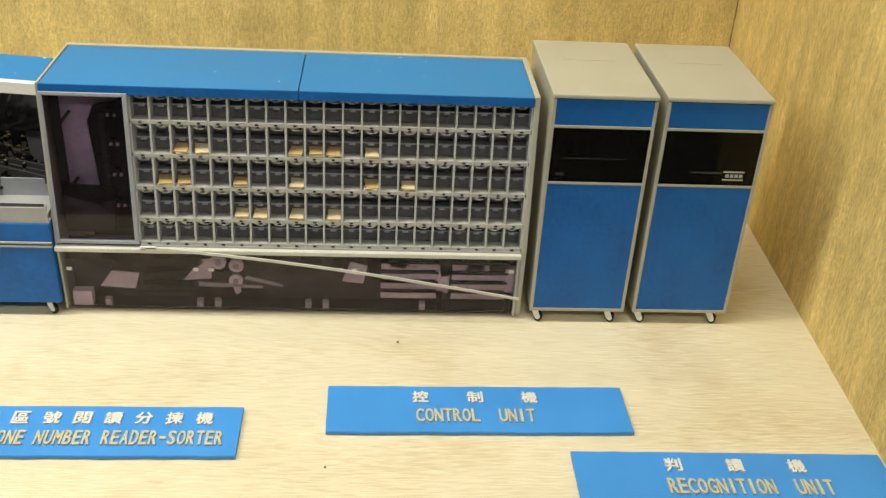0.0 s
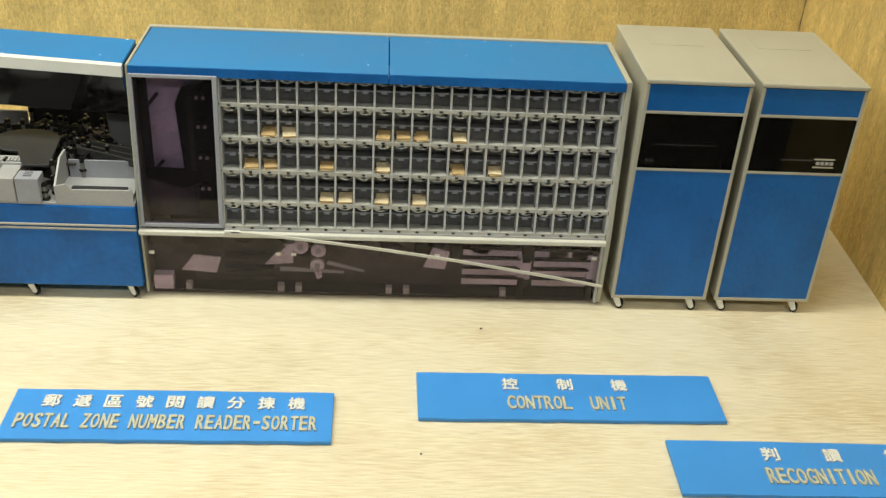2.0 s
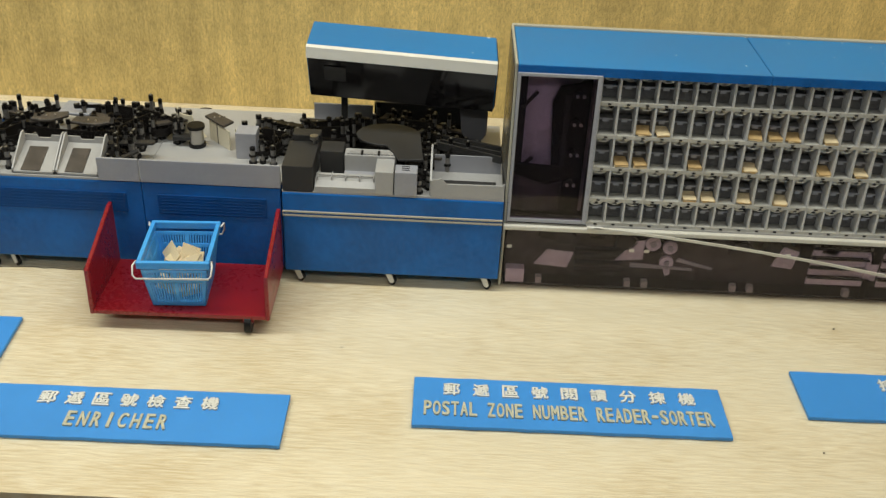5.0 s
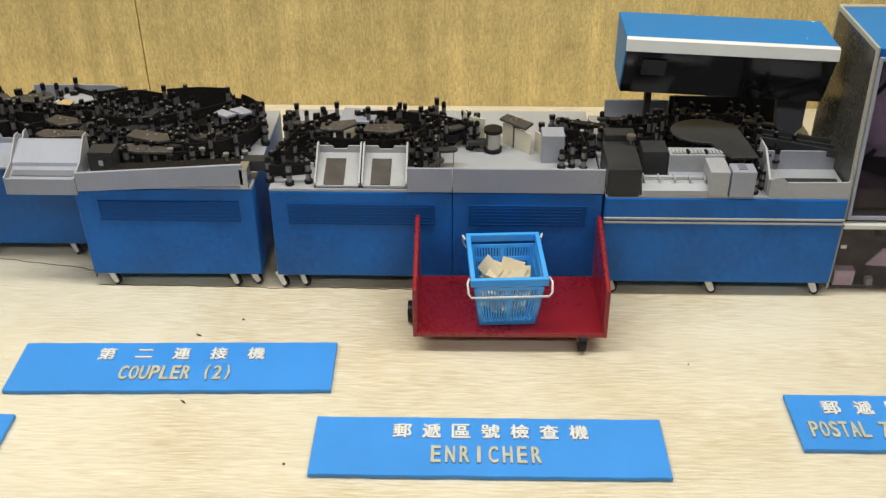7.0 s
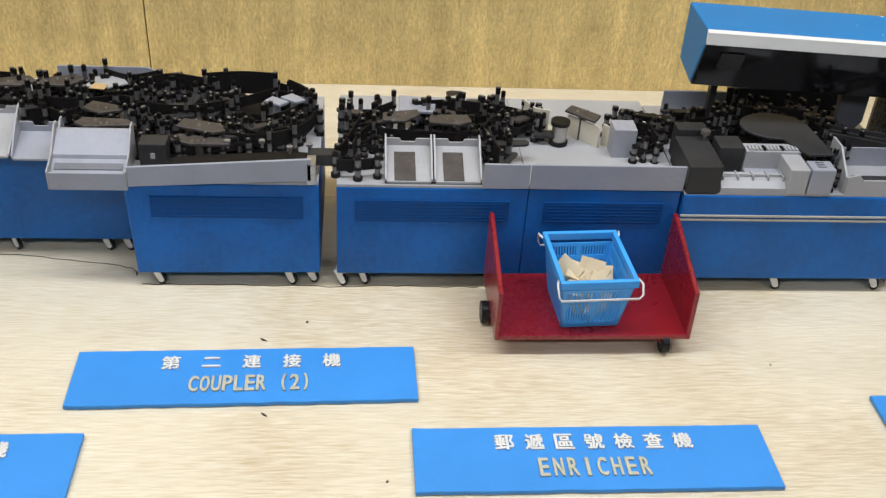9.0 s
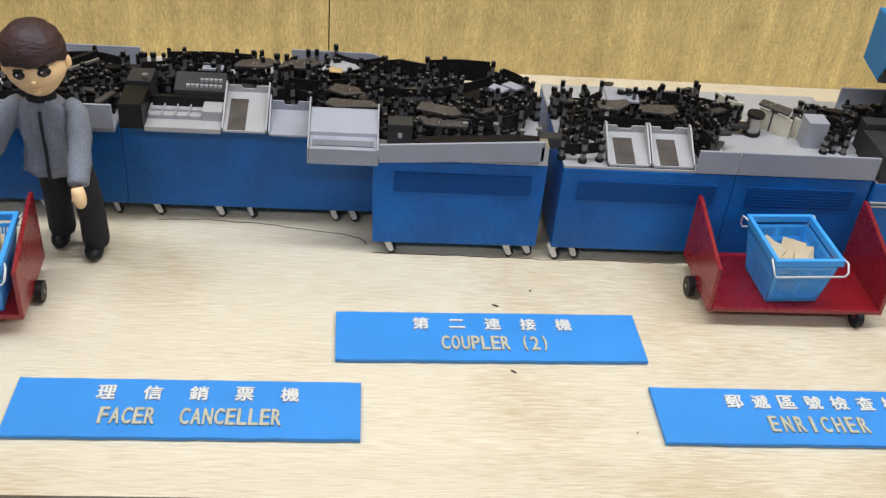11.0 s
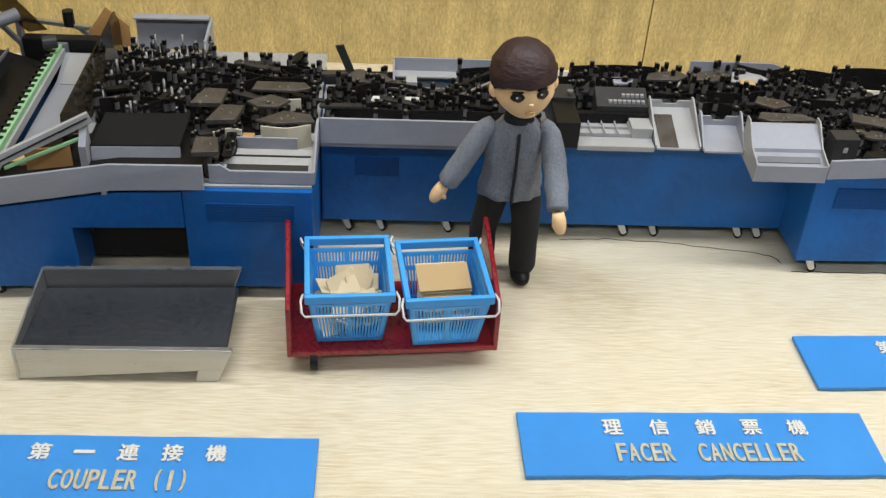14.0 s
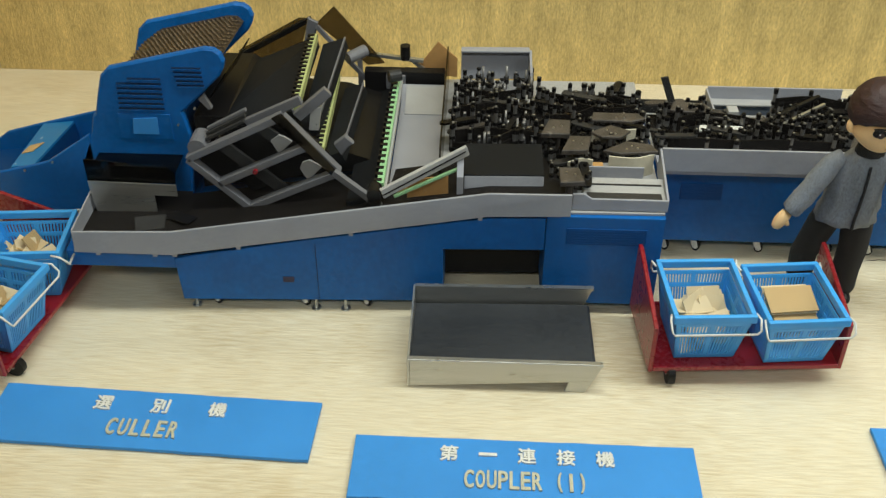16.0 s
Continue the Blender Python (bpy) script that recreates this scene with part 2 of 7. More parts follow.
def thing(name, loc, label, category, group="", kind=""):
    """An Empty at the base of a thing; its parts are built in world coordinates."""
    e = new(name)
    e.empty_display_size = 0.02
    e.location = loc
    BASE[e] = Vector(loc)
    return tagged(e, label, category, group, kind)


def part(name, bm, mat, parent, label="", smooth=False):
    """Links a bmesh, in world coordinates, as one mesh object under a thing or a part."""
    bmesh.ops.translate(bm, verts=bm.verts, vec=-BASE[parent])
    bmesh.ops.recalc_face_normals(bm, faces=bm.faces)
    me = bpy.data.meshes.new(name)
    if smooth:
        for f in bm.faces:
            f.smooth = True
    bm.to_mesh(me)
    bm.free()
    for m in (mat if isinstance(mat, (list, tuple)) else (mat,)):
        me.materials.append(m)
    ob = new(name, me)
    ob.parent = parent
    BASE[ob] = BASE[parent]
    return tagged(ob, label)


def shape(name, bm, mat, smooth=False):
    """A mesh to be shared by alike pieces."""
    bmesh.ops.recalc_face_normals(bm, faces=bm.faces)
    me = bpy.data.meshes.new(name)
    if smooth:
        for f in bm.faces:
            f.smooth = True
    bm.to_mesh(me)
    bm.free()
    for m in (mat if isinstance(mat, (list, tuple)) else (mat,)):
        me.materials.append(m)
    return me


def piece(name, me, parent, at, rz=0.0, scale=(1, 1, 1), rx=0.0, ry=0.0):
    """An alike piece on a shared mesh, at a place in the world."""
    ob = new(name, me)
    ob.parent = parent
    ob.location = Vector(at) - BASE[parent]
    ob.rotation_euler = (rx, ry, rz)
    ob.scale = scale
    BASE[ob] = BASE[parent]
    return ob


def box(bm, x0, x1, y0, y1, z0, z1, bevel=0.0, m=None, slot=0):
    r = bmesh.ops.create_cube(bm, size=1)
    vs = r["verts"]
    for v in vs:
        v.co = Vector((x0 + (v.co.x + 0.5) * (x1 - x0), y0 + (v.co.y + 0.5) * (y1 - y0), z0 + (v.co.z + 0.5) * (z1 - z0)))
    faces = {f for v in vs for f in v.link_faces}
    if bevel:
        es = list({e for v in vs for e in v.link_edges})
        r = bmesh.ops.bevel(bm, geom=es, offset=bevel, segments=2, affect="EDGES", profile=0.6)
        vs = list({v for f in r["faces"] for v in f.verts} | {v for v in vs if v.is_valid})
        faces = {f for v in vs for f in v.link_faces}
    for f in faces:
        f.material_index = slot
    if m is not None:
        bmesh.ops.transform(bm, matrix=m, verts=vs)
    return bm


def prism(bm, pts, axis, a, b, slot=0, bevel=0.0):
    """A polygon pushed from a to b along an axis. pts lie in the two other axes, in order."""
    def put(p, q, v):
        return {"x": (v, p, q), "y": (p, v, q), "z": (p, q, v)}[axis]
    va = [bm.verts.new(put(p, q, a)) for p, q in pts]
    vb = [bm.verts.new(put(p, q, b)) for p, q in pts]
    fs = [bm.faces.new(va), bm.faces.new(vb[::-1])]
    n = len(pts)
    for i in range(n):
        fs.append(bm.faces.new((va[i], va[(i + 1) % n], vb[(i + 1) % n], vb[i])))
    for f in fs:
        f.material_index = slot
    if bevel:
        bmesh.ops.recalc_face_normals(bm, faces=fs)
        es = list({e for f in fs[:2] for e in f.edges})
        bmesh.ops.bevel(bm, geom=es, offset=bevel, segments=1, affect="EDGES")
    return bm


def tube(bm, pts, r, seg=8, slot=0, radii=None):
    """A round bar through points."""
    pts = [Vector(p) for p in pts]
    rings = []
    for i, p in enumerate(pts):
        d = (pts[min(i + 1, len(pts) - 1)] - pts[max(i - 1, 0)]).normalized()
        side = d.cross(Vector((0.13, 0.21, 1.0))).normalized()
        up = side.cross(d)
        rr = radii[i] if radii else r
        rings.append([bm.verts.new(p + rr * (math.cos(k * math.tau / seg) * side + math.sin(k * math.tau / seg) * up)) for k in range(seg)])
    fs = []
    for a, b in zip(rings, rings[1:]):
        for k in range(seg):
            fs.append(bm.faces.new((a[k], a[(k + 1) % seg], b[(k + 1) % seg], b[k])))
    fs += [bm.faces.new(rings[0][::-1]), bm.faces.new(rings[-1])]
    for f in fs:
        f.material_index = slot
    return bm


def drum(bm, x, y, z0, z1, r, seg=12, slot=0, r1=None):
    return tube(bm, [(x, y, z0), (x, y, z1)], r, seg, slot, [r, r if r1 is None else r1])


def ribbon(bm, pts, z0, z1, th=0.0008, slot=0):
    """An upright band along points of the plan."""
    pts = [Vector((p[0], p[1])) for p in pts]
    n = len(pts)
    left, right = [], []
    for i, p in enumerate(pts):
        d = (pts[min(i + 1, n - 1)] - pts[max(i - 1, 0)]).normalized()
        s = Vector((-d.y, d.x)) * th / 2
        left.append(p + s)
        right.append(p - s)
    prism(bm, [tuple(p) for p in left + right[::-1]], "z", z0, z1, slot)
    return bm


def curve(pts, steps=5):
    """A smooth line through points of the plan."""
    out = []
    p = [Vector(q) for q in pts]
    for i in range(len(p) - 1):
        a, b, c, d = p[max(i - 1, 0)], p[i], p[i + 1], p[min(i + 2, len(p) - 1)]
        for k in range(steps):
            t = k / steps
            out.append(0.5 * (2 * b + (c - a) * t + (2 * a - 5 * b + 4 * c - d) * t * t + (3 * b - a - 3 * c + d) * t ** 3))
    return out + [p[-1]]


def fresh():
    return bmesh.new()


# ---- the case ----
X0, X1, Y0, Y1, TOP = -1.718, 0.4312, 0.613, 1.188, 1.05
bm = box(fresh(), X0 - 0.02, X1 + 0.02, Y0, Y1 + 0.02, -0.03, 0.0)
case = thing("case", (-0.65, 0.9, -0.03), "glazed museum display case lined with yellow cloth", "display case", kind="structure")
floor_ob = part("floor", bm, FLOOR, case, "pale cream streaked laminate floor")
seams = [X0, -0.778, X1]
wall_back = thing("wall_back", (-0.65, Y1, 0), "back wall of panels in yellow woven wallcloth", "wall", kind="structure")
for a, b in zip(seams, seams[1:]):
    part("wall_panel", box(fresh(), a + 0.0006, b - 0.0006, Y1, Y1 + 0.012, 0.0, TOP, 0.0006), CLOTH, wall_back)
part("backing_board", box(fresh(), X0, X1, Y1 + 0.013, Y1 + 0.02, 0.0, TOP), TRIM, wall_back)
for nm, plan in (("wall_right", [(0.4125, Y0 - 0.012), (0.4312, Y1), (0.4470, Y1), (0.4300, Y0 - 0.012)]), ("wall_left", [(X0 - 0.015, Y0 - 0.012), (X0 - 0.015, Y1), (X0, Y1), (X0, Y0 - 0.012)])):
    w = thing(nm, (plan[0][0], 0.9, 0), "end wall covered in yellow woven wallcloth", "wall", kind="structure")
    part("wall_panel", prism(fresh(), plan, "z", 0.0, TOP), CLOTH, w)
ceil = thing("ceiling", (-0.65, 0.9, TOP), "white painted top of the display case", "ceiling", kind="structure")
part("ceiling_board", box(fresh(), X0, X1, Y0, Y1, TOP, TOP + 0.015), WHITE, ceil)
front = thing("front_frame", (-0.65, 0.6, 0), "dark wooden rail holding the front glass", "frame", kind="structure")
part("bottom_rail", box(fresh(), X0 - 0.02, X1 + 0.02, 0.575, Y0 - 0.002, -0.06, -0.004, 0.003), TRIM, front)
part("top_rail", box(fresh(), X0 - 0.02, X1 + 0.02, 0.575, Y0 - 0.002, TOP, TOP + 0.06, 0.003), TRIM, front)
gl = part("glass_pane", box(fresh(), X0, X1, 0.597, 0.600, -0.004, TOP), GLASS, front, "clear front glass pane")
gl.visible_shadow = False
hall = thing("hall", (-0.65, -1.2, -0.9), "plain grey museum hall around the case", "hall", kind="structure")
part("hall_floor", box(fresh(), -4.2, 2.8, -3.0, 1.6, -0.95, -0.9), HALL, hall)
part("hall_ceiling", box(fresh(), -4.2, 2.8, -3.0, 1.6, 1.75, 1.8), HALL, hall)
part("hall_wall", box(fresh(), -4.2, 2.8, -3.1, -3.0, -0.9, 1.75), HALL, hall)
part("hall_wall", box(fresh(), -4.3, -4.2, -3.0, 1.6, -0.9, 1.75), HALL, hall)
part("hall_wall", box(fresh(), 2.8, 2.9, -3.0, 1.6, -0.9, 1.75), HALL, hall)
part("hall_wall", box(fresh(), -4.2, 2.8, 1.6, 1.7, -0.9, 1.75), HALL, hall)
part("plinth", box(fresh(), X0 - 0.02, X1 + 0.02, 0.58, Y1 + 0.02, -0.9, -0.062), TRIM, case, "dark wooden plinth")


# ---- signs ----
def glyphs(text, bold):
    """A mesh of some text in the built-in font."""
    cu = bpy.data.curves.new("glyph", "FONT")
    cu.body, cu.size, cu.extrude, cu.offset, cu.resolution_u = text, 1.0, 0.0, bold, 3
    ob = new("glyph", cu)
    bpy.context.view_layer.update()
    me = bpy.data.meshes.new_from_object(ob.evaluated_get(bpy.context.evaluated_depsgraph_get()))
    bpy.data.objects.remove(ob)
    bpy.data.curves.remove(cu)
    return me


def line_of_text(text, x0, x1, y, h, w, z, bold, mat, parent, rise=0.0012):
    """Raised letters set out evenly from x0 to x1, each filling a cell w by h, each a part of its own."""
    n = len(text)
    for i, ch in enumerate(text):
        if ch == " ":
            continue
        me = glyphs(ch, bold)
        cx = x0 + w / 2 + (x1 - x0 - w) * i / max(1, n - 1)
        xs, ys = [v.co.x for v in me.vertices], [v.co.y for v in me.vertices]
        gw, gh = max(xs) - min(xs), max(ys) - min(ys)
        tw, th = w, h
        if ch in "I1":
            tw = 0.28 * w
        elif ch in "()":
            tw, th = 0.4 * w, h * 1.1
        elif ch == "-":
            tw, th = 0.8 * w, 0.16 * h
        elif ch == "一":
            th = 0.16 * h
        elif ch == "二":
            th = 0.72 * h
        bm = fresh()
        bm.from_mesh(me)
        for v in bm.verts:
            v.co = Vector((cx + ((v.co.x - min(xs)) / gw - 0.5) * tw, y + ((v.co.y - min(ys)) / gh - 0.5) * th, z))
        bpy.data.meshes.remove(me)
        r = bmesh.ops.extrude_face_region(bm, geom=list(bm.faces))
        bmesh.ops.translate(bm, verts=[g for g in r["geom"] if isinstance(g, bmesh.types.BMVert)], vec=(0, 0, rise))
        # heavy strokes: the same outline laid down five times, a little apart
        if rise:
            first = list(bm.faces)
            for k, (dx, dy) in enumerate(((1, 0.4), (-1, -0.4), (0.5, -0.8), (-0.5, 0.8))):
                d = bmesh.ops.duplicate(bm, geom=list({v for f in first for v in f.verts}) + list({e for f in first for e in f.edges}) + first)
                bmesh.ops.translate(bm, verts=[g for g in d["geom"] if isinstance(g, bmesh.types.BMVert)], vec=(dx * 0.00034, dy * 0.00028, 0.00004 * (k + 1)))
        part("character" if ord(ch) > 256 else "letter", bm, mat, parent)


def sign(cx, cy, rz, cn, cn0, cn1, en, en0, en1, label, cnw=0.011, enw=0.0058):
    """A thin blue board lying on the floor with two raised lines; the offsets run from the board's left end."""
    rng = random.Random(cn)
    s = thing("sign", (0, 0, 0), label, "sign", "signs on the case floor")
    w, d, n = 0.2155, 0.0505, 22
    top = [(-w / 2 + w * i / n, d / 2 + rng.uniform(-1, 1) * 0.00025) for i in range(n + 1)]
    low = [(w / 2 - w * i / n, -d / 2 + rng.uniform(-1, 1) * 0.00035) for i in range(n + 1)]
    board = part("board", prism(fresh(), low + top, "z", 0.0006, 0.0036, bevel=0.0003), SIGN, s)
    line_of_text(cn, -w / 2 + cn0, -w / 2 + cn1, 0.0117, 0.0120, cnw, 0.0036, 0.0, WHITE, board)
    line_of_text(en, -w / 2 + en0, -w / 2 + en1, -0.0085, 0.0136, enw - 0.0004, 0.0036, 0.0, GOLD, board)
    s.location, s.rotation_euler = (cx, cy, 0), (0, 0, radians(rz))
    return s


sign(0.1365, 0.738, 0.3, "控制機", 0.061, 0.151, "CONTROL  UNIT", 0.063, 0.147, "blue board lettered CONTROL UNIT lying on the floor")
sign(0.3035, 0.6675, -0.6, "判讀機", 0.062, 0.158, "RECOGNITION  UNIT", 0.060, 0.171, "blue board lettered RECOGNITION UNIT lying on the floor")
sign(-0.137, 0.712, 0.2, "郵遞區號閱讀分揀機", 0.021, 0.196, "POSTAL ZONE NUMBER READER-SORTER", 0.008, 0.205, "blue board lettered POSTAL ZONE NUMBER READER-SORTER on the floor", enw=0.0051)
sign(-0.4365, 0.685, 0.3, "郵遞區號檢查機", 0.049, 0.169, "ENRICHER", 0.073, 0.139, "blue board lettered ENRICHER lying on the floor")
sign(-0.6475, 0.758, 1.4, "第二連接機", 0.054, 0.167, "COUPLER (2)", 0.073, 0.148, "blue board lettered COUPLER 2 lying on the floor")
sign(-0.8445, 0.6815, 0.5, "理信銷票機", 0.051, 0.176, "FACER  CANCELLER", 0.056, 0.166, "blue board lettered FACER CANCELLER lying on the floor")
sign(-1.1785, 0.6585, -0.5, "第一連接機", 0.055, 0.164, "COUPLER (1)", 0.071, 0.146, "blue board lettered COUPLER 1 lying on the floor")
sign(-1.4205, 0.691, -2.4, "選別機", 0.066, 0.154, "CULLER", 0.081, 0.127, "blue board lettered CULLER lying on the floor")

# BLUE darkened to carry the shade inside the culler tower and hopper
BLUE_SHADE = material("blue_enamel_in_shade", (0.004, 0.050, 0.19), 0.5, spec=0.12, vary=0.15, scale=30)

# ---- pieces shared by the machines ----
bm = fresh()
tube(bm, [(-0.0016, 0, 0.0042), (0.0016, 0, 0.0042)], 0.0042, 14, 1)
tube(bm, [(-0.0019, 0, 0.0042), (0.0019, 0, 0.0042)], 0.0014, 10, 0)
for side_x in (-0.0027, 0.0019):
    prism(bm, [(-0.0030, 0.0040), (-0.0010, 0.0022), (0.0018, 0.0024), (0.0082, 0.0112), (0.0006, 0.0112)], "x", side_x, side_x + 0.0008, 0)
box(bm, -0.0032, 0.0032, -0.001, 0.0078, 0.0104, 0.0118, 0, None, 0)
CASTER = shape("caster", bm, [WHITE, BLACK])
bm = drum(fresh(), 0, 0, 0.0, 0.004, 0.0016, 10)
drum(bm, 0, 0, 0.0, 0.0008, 0.0036, 12)
FOOT = shape("levelling_foot", drum(bm, 0, 0, 0.004, 0.0115, 0.0011, 8), STEEL)


CAP_STEEL = material("tarnished_cap_steel", (0.26, 0.25, 0.23), 0.5, metal=0.5, vary=0.3, scale=90)


def roller_mesh(h, r, cap):
    """A guide post: foot disc, bare shaft, rubber drum and a cap."""
    bm = drum(fresh(), 0, 0, 0, h * 0.14, r * 1.2, 10, 0)
    drum(bm, 0, 0, h * 0.14, h * 0.46, r * 0.75, 10, 1)
    drum(bm, 0, 0, h * 0.46, h * 0.56, r * 1.1, 12, 0)
    drum(bm, 0, 0, h * 0.56, h * 0.84, r * 0.80, 10, 1)
    drum(bm, 0, 0, h * 0.84, h, r * (0.95 if cap else 0.8), 10, 0)
    drum(bm, 0, 0, h, h * 1.03, r * 0.45, 8, 2 if cap else 0)
    return shape("roller", bm, [BLACK, ROLLER_STEEL, CAP_STEEL])


ROLLERS = [roller_mesh(0.021, 0.0022, False), roller_mesh(0.025, 0.0020, True), roller_mesh(0.018, 0.0026, True), roller_mesh(0.022, 0.0018, True), roller_mesh(0.019, 0.0028, False)]
KNOB = shape("knob", drum(drum(fresh(), 0, 0, 0, 0.004, 0.0010, 8), 0, 0, 0.004, 0.0058, 0.0022, 14), CAP_STEEL)
RIVET = shape("rivet", drum(fresh(), 0, 0, 0, 0.0007, 0.0009, 8, 0, 0.0006), CHROME)


def casters(parent, spots):
    rng = random.Random(len(spots) * 7 + int(abs(spots[0][0]) * 1000))
    for x, y in spots:
        piece("caster", CASTER, parent, (x, y - 0.003, 0), rng.uniform(0.9, 1.4), (0.82, 0.82, 1.1))


def belt(parent, pts, z0, z1, rollers=True, smooth=4, th=0.0009):
    """An upright rubber band round rollers: two runs side by side and a roller at every turn."""
    line = curve(pts, smooth) if len(pts) > 2 else [Vector(p) for p in pts]
    ob = part("belt", ribbon(fresh(), line, z0, z1, th), BELT, parent)
    if rollers:
        rng = random.Random(int(1e5 * abs(pts[0][0] + 2 * pts[0][1])))
        for x, y in pts:
            piece("roller", rng.choice(ROLLERS), parent, (x + rng.uniform(-1, 1) * 0.001, y + 0.0028 * rng.choice((-1, 1)), z0 - 0.006), rng.uniform(0, 6))
    return ob


def plate(parent, pts, z, th=0.0025, mat=None, drop=0.0, rivets=2, post=True, slope=0.0):
    """A flat cover plate on a stub, with rivets."""
    cx, cy = sum(p[0] for p in pts) / len(pts), sum(p[1] for p in pts) / len(pts)
    bm = prism(fresh(), pts, "z", z - th, z, bevel=0.0005)
    if post:
        drum(bm, cx, cy, 0.086, z - th, 0.003, 8)
    for v in bm.verts:
        v.co.z += slope * (v.co.x - cx)
    ob = part("cover_plate", bm, mat or COVER, parent)
    rng = random.Random(int(1e5 * abs(cx)))
    for i in range(rivets):
        k = (i + 0.5) / rivets - 0.5
        piece("rivet", RIVET, ob, (cx + k * 0.012, cy + rng.uniform(-0.003, 0.003), z + slope * k * 0.012))
    return ob


def tray(parent, x0, x1, y0, y1, zf, zb, wall=0.006, mat=None, strip=None, th=0.0012, high=None):
    """A sloping open tray: bed, two cheeks and a notched back."""
    mat = mat or LIGHT
    bm = fresh()
    prism(bm, [(y0, zf), (y1, zb), (y1, zb - 0.0015), (y0, zf - 0.0015)], "x", x0, x1)
    ob = part("tray", bm, mat, parent)
    for a in (x0, x1 - th):
        part("cheek", prism(fresh(), [(y0, zf - 0.0015), (y0, zf + 0.002), (y1 - 0.004, zb + wall), (y1, zb + wall), (y1, zb - 0.0015)], "x", a, a + th), mat, ob)
    h = high or wall * 0.6
    m = (x0 + x1) / 2
    q = (x1 - x0) * 0.18
    part("tray_back", prism(fresh(), [(x0, zb - 0.001), (x1, zb - 0.001), (x1, zb + h), (m + q, zb + h), (m + q * 0.8, zb + h * 0.55), (m - q * 0.8, zb + h * 0.55), (m - q, zb + h), (x0, zb + h)], "y", y1, y1 + th), mat, ob)
    if strip:
        a, b = strip
        sl = (zb - zf) / (y1 - y0)
        ya, yb = y0 + 0.02 * (y1 - y0), y1 - 0.20 * (y1 - y0)
        part("friction_strip", prism(fresh(), [(ya, zf + sl * (ya - y0) + 0.0006), (yb, zf + sl * (yb - y0) + 0.0006), (yb, zf + sl * (yb - y0) - 0.0002), (ya, zf + sl * (ya - y0) - 0.0002)], "x", a, b), COVER, ob)
    return ob


def link_bar(l, w, th):
    """A flat link with rounded ends, lying about its middle."""
    ends = [(l / 2 + w / 2 * math.cos(k * math.pi / 5 - math.pi / 2), w / 2 * math.sin(k * math.pi / 5 - math.pi / 2)) for k in range(6)]
    return prism(fresh(), ends + [(-x, -y) for x, y in ends], "z", -th / 2, th / 2)


def clutter(parent, seed, x0, x1, y0, y1, zd, n_belts, n_posts, lo=0.012, hi=0.026):
    """The crowd of small belts, links and guide posts that covers a deck: bent belts run between pairs of posts."""
    rng = random.Random(seed)
    lean = rng.choice((0.15, -0.15, 0.3))

    def inside(x, y):
        return (min(max(x, x0), x1), min(max(y, y0), y1))

    for i in range(round(n_belts * 1.25)):
        x, y = rng.uniform(x0, x1), rng.uniform(y0, y1)
        a = lean + rng.choice((0.0, 0.0, 0.25, -0.3, 1.2)) + rng.uniform(-0.2, 0.2)
        l = rng.uniform(0.018, 0.046)
        z0 = zd + rng.uniform(0.002, 0.009)
        b = rng.choice((-1, 1)) * rng.uniform(0.003, 0.010)
        p = [inside(x + u * l * math.cos(a) - v * b * math.sin(a), y + u * l * math.sin(a) + v * b * math.cos(a)) for u, v in ((-0.5, 0), (-0.2, 0.85), (0.2, 0.85), (0.5, 0))]
        belt(parent, p, z0, z0 + rng.uniform(0.003, 0.006), False)
        for q in (p[0], p[3]):
            piece("roller", rng.choice(ROLLERS), parent, (*q, zd), rng.uniform(0, 6), (1, 1, rng.uniform(lo, hi) / 0.022))
        if i % 4 == 0:
            bm = link_bar(l * 0.7, rng.uniform(0.004, 0.007), 0.0018)
            bmesh.ops.transform(bm, matrix=Matrix.Translation((*inside(x, y), z0 + 0.008)) @ Matrix.Rotation(a, 4, "Z"), verts=bm.verts)
            part("roller_arm", bm, rng.choice((BLACK, COVER, PLATE)), parent)
    for i in range(n_posts):
        piece("roller", rng.choice(ROLLERS), parent, (rng.uniform(x0, x1), rng.uniform(y0, y1), zd), rng.uniform(0, 6), (1, 1, rng.uniform(lo, hi) / 0.022))


def under_mat(parent, pts, z):
    """A thin black sheet under a crowd of rollers."""
    return part("under_mat", prism(fresh(), pts, "z", z - 0.0005, z + 0.0006), BELT, parent, "black sheet under the rollers")


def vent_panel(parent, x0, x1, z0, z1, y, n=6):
    """A barely raised panel, its blue darkened for the shade of a recess, with fine louvres."""
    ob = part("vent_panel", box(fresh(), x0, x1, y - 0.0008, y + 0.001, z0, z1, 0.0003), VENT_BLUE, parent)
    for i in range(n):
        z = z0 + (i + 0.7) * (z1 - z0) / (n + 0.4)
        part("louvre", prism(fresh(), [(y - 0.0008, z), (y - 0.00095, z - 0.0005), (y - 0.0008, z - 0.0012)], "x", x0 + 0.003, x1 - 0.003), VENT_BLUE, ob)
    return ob


